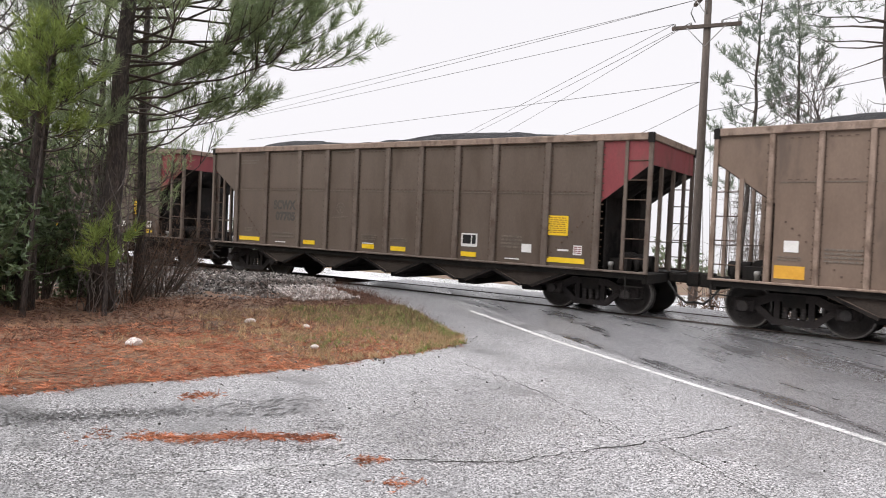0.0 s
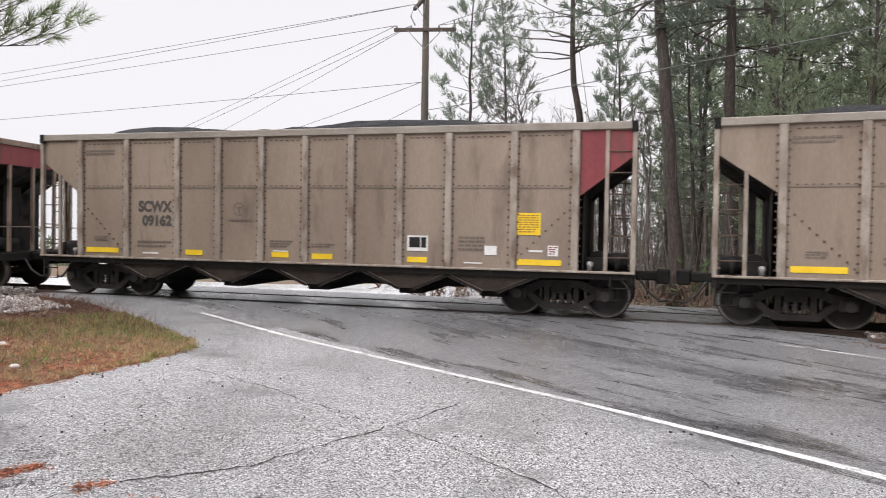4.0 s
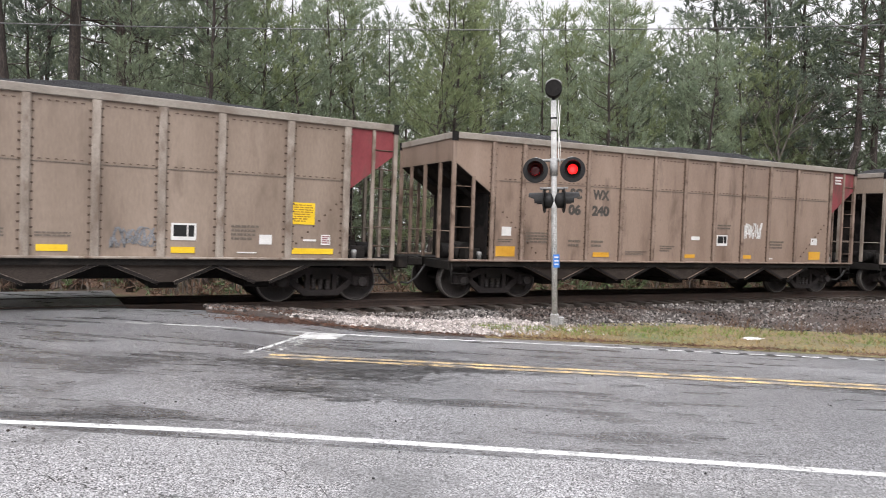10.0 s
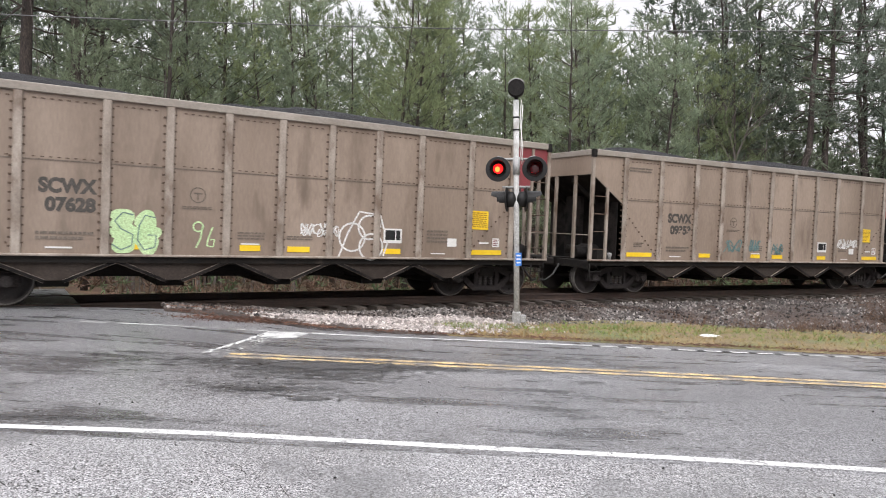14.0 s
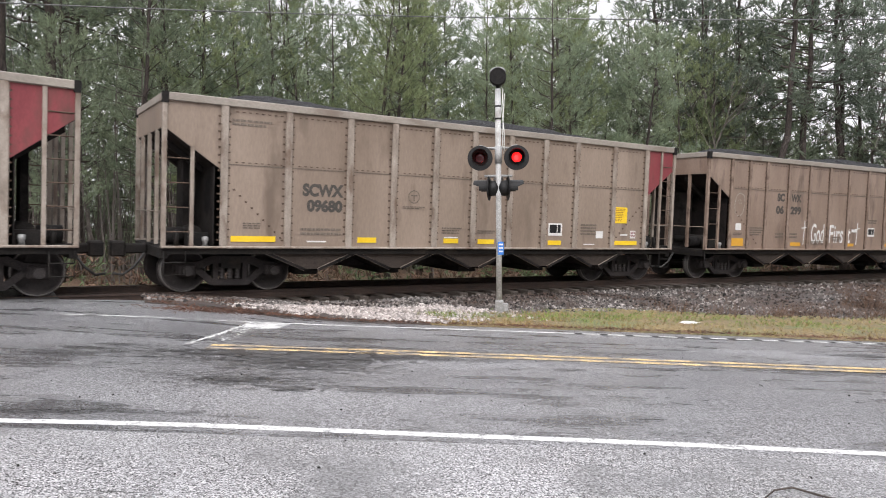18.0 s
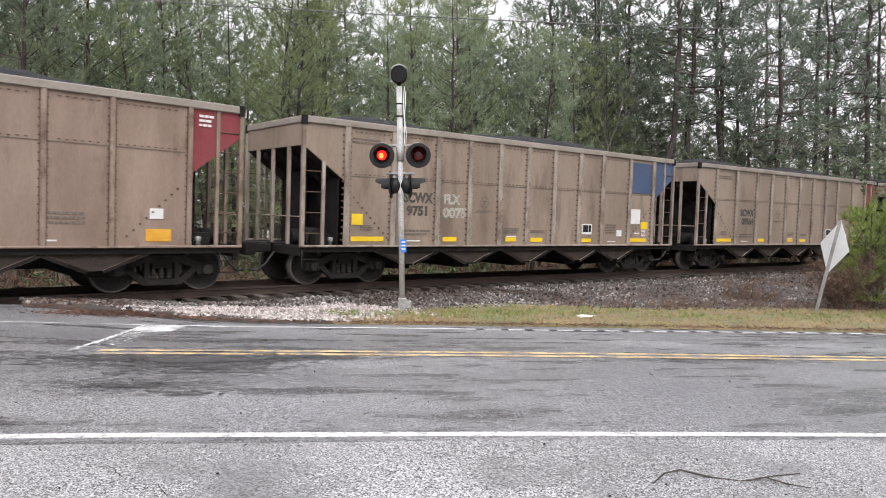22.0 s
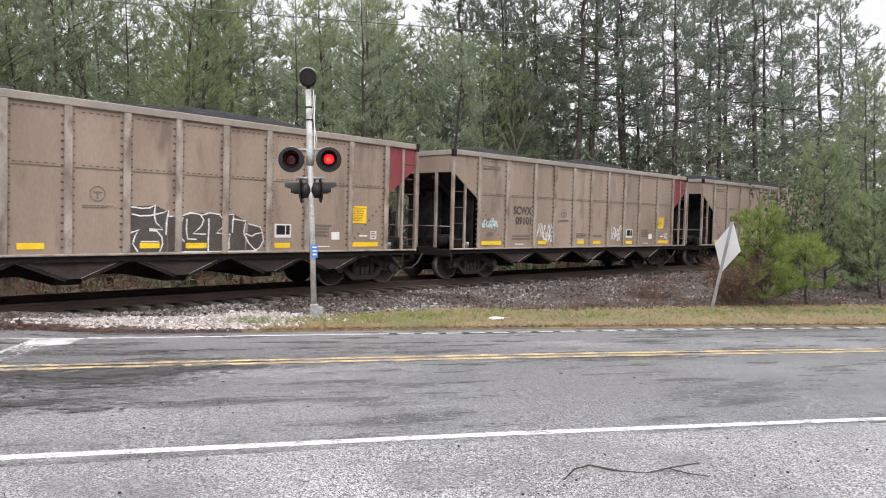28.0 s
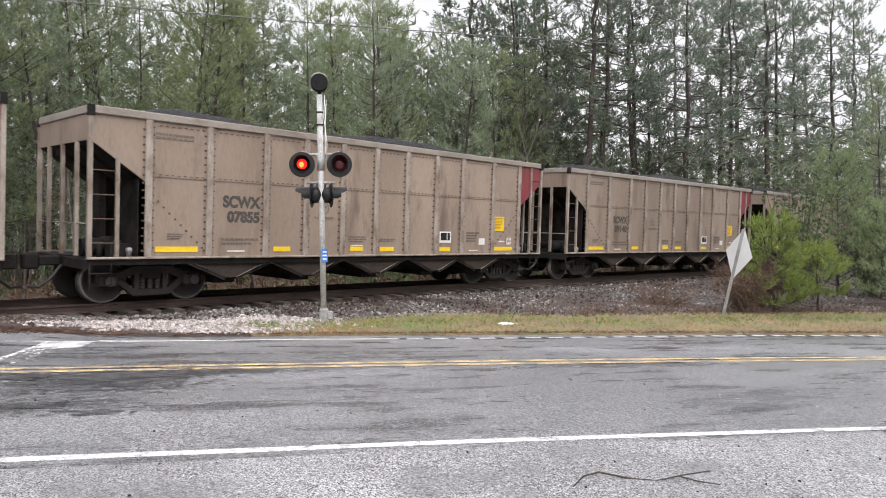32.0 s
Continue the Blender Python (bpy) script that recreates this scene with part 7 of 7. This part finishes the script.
flakes("tar_patch", [(1.3, 8.92, 0.35, 0.10, -26, 110, 0.22, 0.05), (2.1, 8.45, 0.45, 0.15, -26, 260, 0.24, 0.05), (2.85, 8.25, 0.42, 0.14, -26, 150, 0.22, 0.045), (1.62, 6.90, 0.14, 0.04, -26, 30, 0.2, 0.045),
                     (1.2, 7.42, 0.2, 0.05, -26, 36, 0.22, 0.04), (2.0, 7.75, 0.5, 0.12, -26, 60, 0.2, 0.03), (9.4, 6.7, 0.35, 0.05, -26, 26, 0.24, 0.04), (9.82, 6.41, 0.14, 0.03, -26, 22, 0.24, 0.05), (0.2, 9.86, 0.15, 0.03, -26, 18, 0.2, 0.04),
                     (4.9, 6.8, 0.12, 0.03, -26, 12, 0.16, 0.03), (3.6, 9.5, 0.5, 0.12, -26, 50, 0.2, 0.03)],
       "damp", "black patches of tar and rubber on the road", "tar patch", 36, 0.0125)
worn = []
for k in range(14):
    f = k / 13
    x, y = 1.04 + 1.10 * f, 9.74 + 1.80 * f
    worn += [(x, y, 0.07, 0.018, 59, 16, 0.13, 0.035), (x + 0.26, y - 0.10, 0.08, 0.05, 59, int(2 + 5 * f), 0.14, 0.03), (x + 0.16, y - 0.02, 0.08, 0.06, 59, 2, 0.10, 0.02)]
flakes("stop_bar_remnant", worn + [(1.80, 10.75, 0.16, 0.03, 59, 26, 0.12, 0.03), (1.15, 9.82, 0.08, 0.10, 10, 14, 0.14, 0.025)], "white_paint", "nearly worn-off white stop bar paint", "road marking", 35, 0.0115)

# ---- level crossing signal ----
SX, SY = 7.26, 12.5
SZ = ground_z(SX, SY)
signal = tagged(new("crossing_signal"), "grey flashing-light level crossing signal with a bell on top", "crossing signal")
signal.matrix_basis = Matrix.Translation((SX, SY, SZ)) @ pose(0, 0, 0, 0, 0, -30)
part("mast", tube(bmesh.new(), [(0, 0, 0.1), (0, 0, 4.55)], 0.058, 14), M["mast_paint"], signal)
part("collar", tube(bmesh.new(), [(0, 0, 3.05), (0, 0, 3.40)], 0.075, 14), M["galvanised"], signal)
part("base", bevelled(boxes((-0.085, 0.085, -0.085, 0.085, -0.05, 0.30)), 0.02), M["galvanised"], signal)
part("junction_box", bevelled(boxes((0.07, 0.18, -0.10, 0.02, 0.08, 0.24)), 0.015), M["galvanised"], signal)
part("bell", lathe(bmesh.new(), [(-0.11, 0.02), (-0.105, 0.12), (-0.07, 0.155), (0.0, 0.165), (0.06, 0.14), (0.08, 0.06)], (0, 0, 4.80), "y", 24), M["dark"], signal, "dark iron bell")
part("bell_hood", lathe(bmesh.new(), [(-0.14, 0.165), (0.10, 0.165), (0.105, 0.145)], (0, 0, 4.78), "y", 24), M["dark"], signal)
part("bell_visor", tube(bmesh.new(), [(0.185 * math.cos(a), -0.06, 4.78 + 0.185 * math.sin(a)) for a in [0.5 + 0.214 * k for k in range(11)]], 0.018, 6), M["galvanised"], signal, "pale steel visor over the bell")
part("bell_bracket", tube(bmesh.new(), [(0, 0, 4.5), (0, 0, 4.68)], 0.04, 10), M["dark"], signal)
for z in (3.95, 4.20):
    part("cable_clamp", lathe(bmesh.new(), [(z - 0.015, 0.068), (z + 0.015, 0.068)], (0, 0, 0), "z", 14), M["black"], signal)
for pts in ([(0.10, -0.03, 4.55), (0.075, -0.05, 4.1), (0.13, -0.04, 3.6), (0.11, -0.03, 3.25)], [(0.13, -0.02, 4.45), (0.10, -0.05, 3.95), (0.09, -0.04, 3.4), (0.14, -0.03, 3.3)]):
    part("loose_cable", tube(bmesh.new(), pts, 0.009, 6), M["white"], signal)
part("lamp_arm", tube(bmesh.new(), [(-0.45, 0, 3.36), (0.45, 0, 3.36)], 0.028, 10), M["galvanised"], signal)
part("lower_arm", tube(bmesh.new(), [(-0.28, 0, 2.80), (0.28, 0, 2.80)], 0.026, 10), M["galvanised"], signal)
BULBS = []


def lamp(name, x, y, z, turn, live):
    """A round background disc with a hooded lamp; an added two-faced drum, one face glowing, turns to make it flash."""
    unit_ = new(name)
    unit_.parent = signal
    unit_.matrix_basis = pose(x, y, z, 0, 0, turn)
    part("background_disc", lathe(bmesh.new(), [(-0.010, 0.245), (0.0, 0.252), (0.010, 0.245)], (0, 0, 0), "y", 32), M["black"], unit_)
    case = bmesh.new()
    lathe(case, [(0.0, 0.165), (0.14, 0.15), (0.20, 0.08)], (0, 0, 0), "y", 20)
    part("lamp_case", case, M["black"], unit_)
    hood, last = bmesh.new(), None
    for k in range(15):
        a = radians(-20 + k * 220 / 14)
        c, s = math.cos(a), math.sin(a)
        depth = 0.30 if 20 < math.degrees(a) < 160 else 0.18
        row = [hood.verts.new((r * c, y0, r * s)) for r, y0 in ((0.165, -0.012), (0.165, -depth), (0.158, -depth), (0.158, -0.012))]
        if last:
            for j in range(4):
                hood.faces.new((last[j], last[(j + 1) % 4], row[(j + 1) % 4], row[j]))
        last = row
    bmesh.ops.recalc_face_normals(hood, faces=hood.faces[:])
    part("hood", hood, M["black"], unit_)
    part("lens_rim", lathe(bmesh.new(), [(-0.012, 0.155), (-0.03, 0.155), (-0.03, 0.135), (-0.012, 0.135)], (0, 0, 0), "y", 24), M["black"], unit_)
    if live:
        # made-up drum with a lit and a dark face, in place of switching
        drum = new("reflector")
        drum.parent, drum.location = unit_, (0, -0.075, 0)
        bm = lathe(bmesh.new(), [(0.004, 0.10), (0.012, 0.09), (0.018, 0.04)], (0, 0, 0), "y", 20)
        part("dark_face", bm, M["glass_red"], drum, "unlit dark red lens")
        bm = lathe(bmesh.new(), [(-0.018, 0.045), (-0.012, 0.09), (-0.004, 0.10)], (0, 0, 0), "y", 20)
        part("lit_face", bm, M["lit"], drum, "glowing red lens")
        bm = bmesh.new()
        bmesh.ops.create_icosphere(bm, subdivisions=2, radius=0.055)
        for v in bm.verts:
            v.co = Vector((v.co.x * 0.9 - 0.012, v.co.y * 0.2 - 0.017, v.co.z * 1.05 - 0.012))
        part("filament", bm, M["lit_core" if live == "left" else "lit_red"], drum, "bright glow of the bulb")
        BULBS.append((drum, live))
    else:
        part("lens", lathe(bmesh.new(), [(-0.035, 0.05), (-0.028, 0.12), (-0.012, 0.135)], (0, 0, 0), "y", 20), M["glass_red"], unit_)
    arm = tube(bmesh.new(), [(0, 0.12, 0.16), (0, 0.10, 0.26), (math.copysign(0.1, -x) if abs(x) > 0.3 else 0, 0.03, 0.22)], 0.022, 8)
    part("lamp_bracket", arm, M["galvanised"], unit_)


lamp("lamp", -0.365, -0.06, 3.16, 0, "left")
lamp("lamp", 0.365, -0.06, 3.16, 0, "right")
lamp("lamp", -0.19, 0.05, 2.56, -98, "")
lamp("lamp", 0.19, 0.05, 2.56, 98, "")
part("notice", boxes((-0.02, 0.10, -0.075, -0.065, 1.22, 1.48)), M["blue_sign"], signal, "small blue enamel notice")
for k in range(3):
    part("notice_line", boxes((0.0, 0.08, -0.078, -0.0745, 1.27 + k * 0.07, 1.30 + k * 0.07)), M["white"], signal)

# ---- road sign seen from behind ----
sign = tagged(new("road_sign"), "leaning diamond road sign seen from its bare metal back", "road sign")
sign.matrix_basis = Matrix.Translation((16.2, 8.99, ground_z(16.2, 8.99))) @ pose(0, 0, 0, 3, 13, -58) @ pose(0, 0, 0, 0, 0, 0)
part("post", boxes((-0.035, 0.035, -0.02, 0.02, -0.1, 2.20)), M["galvanised"], sign)
dia = bmesh.new()
plate(dia, [(0, 0.98), (0.60, 1.60), (0, 2.22), (-0.60, 1.60)], 0.022, 0.026)
dia.transform(Matrix.Rotation(radians(-64), 4, "Z"))
part("sign_plate", dia, M["metal_back"], sign, "pale bare metal back of the plate")
for z in (1.25, 1.95):
    bolt = part("bolt", lathe(bmesh.new(), [(-0.028, 0.015), (-0.02, 0.015)], (0, 0, z), "y", 8), M["galvanised"], sign)

# ---- utility pole and wires ----
PX, PY = -13.76, 24.4
PZ = ground_z(PX, PY)
mast = tagged(new("utility_pole"), "brown wooden utility pole with two crossarms and wires", "utility pole")
mast.matrix_basis = pose(PX, PY, PZ)
part("pole", tube(bmesh.new(), [(0, 0, -0.2), (0.02, 0, 6), (0.03, 0, 12.0)], [0.17, 0.15, 0.12], 12), M["pole"], mast)
for z, w, t in ((10.35, 1.22, 24), (11.55, 1.05, -42)):
    bm = boxes((-w, w, -0.19, -0.07, z - 0.06, z + 0.06))
    bm.transform(Matrix.Rotation(radians(t), 4, "Z"))
    arm = part("crossarm", bm, M["pole"], mast)
    for k in (-0.92, -0.45, 0.45, 0.92):
        p = Matrix.Rotation(radians(t), 4, "Z") @ Vector((k * w, -0.13, 0))
        part("insulator", lathe(bmesh.new(), [(z + 0.06, 0.02), (z + 0.10, 0.045), (z + 0.15, 0.045), (z + 0.19, 0.02)], (p.x, p.y, 0), "z", 10), M["galvanised"], arm)
    for s in (-1, 1):
        e = Matrix.Rotation(radians(t), 4, "Z") @ Vector((s * w * 0.55, -0.2, z - 0.05))
        part("brace", tube(bmesh.new(), [e, (0.02, -0.12, z - 0.75)], 0.018, 6), M["galvanised"], arm)
part("switch", tube(bmesh.new(), [(-0.35, -0.2, 10.55), (-0.55, -0.2, 10.95), (-0.35, -0.25, 11.35)], 0.02, 6), M["wire"], mast)


def wire(a, b, sag, r=0.012):
    a, b = Vector(a), Vector(b)
    pts = [a.lerp(b, k / 24) - Vector((0, 0, sag * 4 * (k / 24) * (1 - k / 24))) for k in range(25)]
    return tagged(part("overhead_wire", tube(bmesh.new(), pts, r, 5), M["wire"]), "thin dark overhead wire against the sky", "wire", "overhead wires")


wire((-14.56, 24.95, 12.34), (-48.33, 22.46, 11.81), 0.05)
wire((-14.56, 24.95, 12.34), (-49.65, 23.33, 11.66), 0.05)
wire((-14.73, 23.82, 11.14), (-47.17, 22.42, 11.11), 0.05)
wire((-14.73, 23.82, 11.14), (-43.45, 37.05, 11.00), 0.05)
wire((-14.21, 24.06, 11.14), (-42.89, 37.71, 11.15), 0.05)
wire((-14.21, 24.06, 11.14), (-39.79, 38.90, 11.29), 0.05)
wire((-13.89, 24.34, 8.92), (-46.20, 21.93, 9.32), 0.05)
wire((-13.89, 24.34, 8.92), (-27.39, 31.90, 9.25), 0.05)
wire((-13.89, 24.34, 8.07), (-20.43, 29.69, 8.35), 0.05)
wire((-13.21, 24.50, 11.14), (5.30, 24.95, 10.59), 0.05)
wire((-13.21, 24.50, 11.14), (-0.23, 20.74, 11.45), 0.05)
wire((PX, PY, 7.8), (41.9, 1.9, 8.44), 1.12, 0.014)

# ---- small things on the ground ----
twig = tagged(new("fallen_twig"), "thin dark broken twig lying on the pavement", "twig")
stem = [(3.67, 3.11), (3.85, 3.17), (4.03, 3.18), (4.15, 3.02), (4.27, 2.88), (4.48, 2.80), (4.68, 2.71)]
part("stem", tube(bmesh.new(), [(x, y, ground_z(x, y) + 0.02 + 0.02 * math.sin(i * 1.3)) for i, (x, y) in enumerate(stem)], [0.004, 0.006, 0.007, 0.007, 0.006, 0.005, 0.004], 6), M["twig"], twig)
part("side_twig", tube(bmesh.new(), [(4.45, 2.81, ground_z(4.45, 2.81) + 0.02), (4.47, 2.68, ground_z(4.47, 2.68) + 0.015), (4.55, 2.56, ground_z(4.55, 2.56) + 0.01)], [0.006, 0.005, 0.003], 5), M["twig"], twig)
scrap = bmesh.new()
bmesh.ops.create_grid(scrap, x_segments=6, y_segments=4, size=0.5)
for v in scrap.verts:
    v.co = Vector((v.co.x * 0.55, v.co.y * 0.3, 0.05 + 0.05 * noise.noise(v.co * 5)))
litter = tagged(part("paper_scrap", scrap, M["white"]), "crumpled white paper scrap in the grass", "litter")
litter.location = (10.1, 10.31, ground_z(10.1, 10.31))
for cx, cy in ((-1.15, 6.5), (-1.05, 6.58), (-0.98, 6.52)):
    rock("bark_chip", cx, cy, 0.014, "dark chip of bark lying on the white line", "bark", 0.008)

# ---- ties: single pieces along the track ----
tie_mesh = mesh("tie", bevelled(boxes((-0.115, 0.115, -1.3, 1.3, -0.345, -0.172)), 0.012), M["tie"])
s = -0.2
while s < 75:
    ob = new("tie", tie_mesh)
    ob.parent, ob.matrix_basis = track, track_pose(s - 0.5, s + 0.5) @ pose(0, random.uniform(-0.04, 0.04), random.uniform(0, 0.02), 0, 0, random.uniform(-1.5, 1.5))
    s += 0.52
s = -17.8
while s > -45:
    ob = new("tie", tie_mesh)
    ob.parent, ob.matrix_basis = track, track_pose(s - 0.5, s + 0.5) @ pose(0, random.uniform(-0.04, 0.04), random.uniform(0, 0.02), 0, 0, random.uniform(-1.5, 1.5))
    s -= 0.52


# ---- what moves ----
def head_at(t):
    """How far along the track the first car's trailing end stands."""
    return -22.414 - 6.36318 * t - 0.00099460 * t * t


SLACK = {1: -0.14}  # play in the couplers


def motions():
    for i, car in CARS:
        rows = []
        for k in range(33):
            s = head_at(k) + i * PITCH + SLACK.get(i, 0.0)
            m = track_pose(s + 1.47, s + LONG - 1.47) @ Matrix.Translation((-LONG / 2, 0, 0))
            rows.append((float(k), m))
        walk(car, rows)
        for truck in [c for c in car.children if c.name.startswith("truck")]:
            x = truck.location.x
            turned = []
            for k, (t, m) in enumerate(rows):
                s = head_at(t) + i * PITCH + SLACK.get(i, 0.0) + x
                turned.append((t, m.inverted() @ track_pose(s - 0.889, s + 0.889)))
            walk(truck, turned)
            for ws in [c for c in car.children if c.name.startswith("wheelset") and abs(c.location.x - x) < 1]:
                hub = Matrix.Translation((ws.location.x - x, 0, 0.457))
                spun = []
                for k in range(321):
                    low = min(k // 10, 31)
                    at_truck = turned[low][1].lerp(turned[low + 1][1], k / 10 - low)
                    spun.append((k / 10, at_truck @ hub @ pose(0, 0, 0, 0, math.degrees((head_at(k / 10) - head_at(0)) / 0.457), 0)))
                walk(ws, spun)
    # the two lamps take turns: each added drum turns half round at every change
    for drum, side in BULBS:
        place, angle = drum.location.copy(), 0.0 if side == "left" else 180.0
        changes = [9.55 + 0.8275 * k for k in range(-11, 28) if 0.2 < 9.55 + 0.8275 * k < 31.9]
        if len([1 for k in range(-11, 0) if 9.55 + 0.8275 * k > 0.2]) % 2 == 1:
            angle += 180.0
        lamp_rows = [(0.0, pose(*place, 0, 0, angle))]
        for t in changes:
            for k in range(4):
                lamp_rows.append((t - 0.05 + k / 30, pose(*place, 0, 0, angle + 60.0 * k)))
            angle += 180.0
        walk(drum, lamp_rows + [(32.0, pose(*place, 0, 0, angle))])


motions()
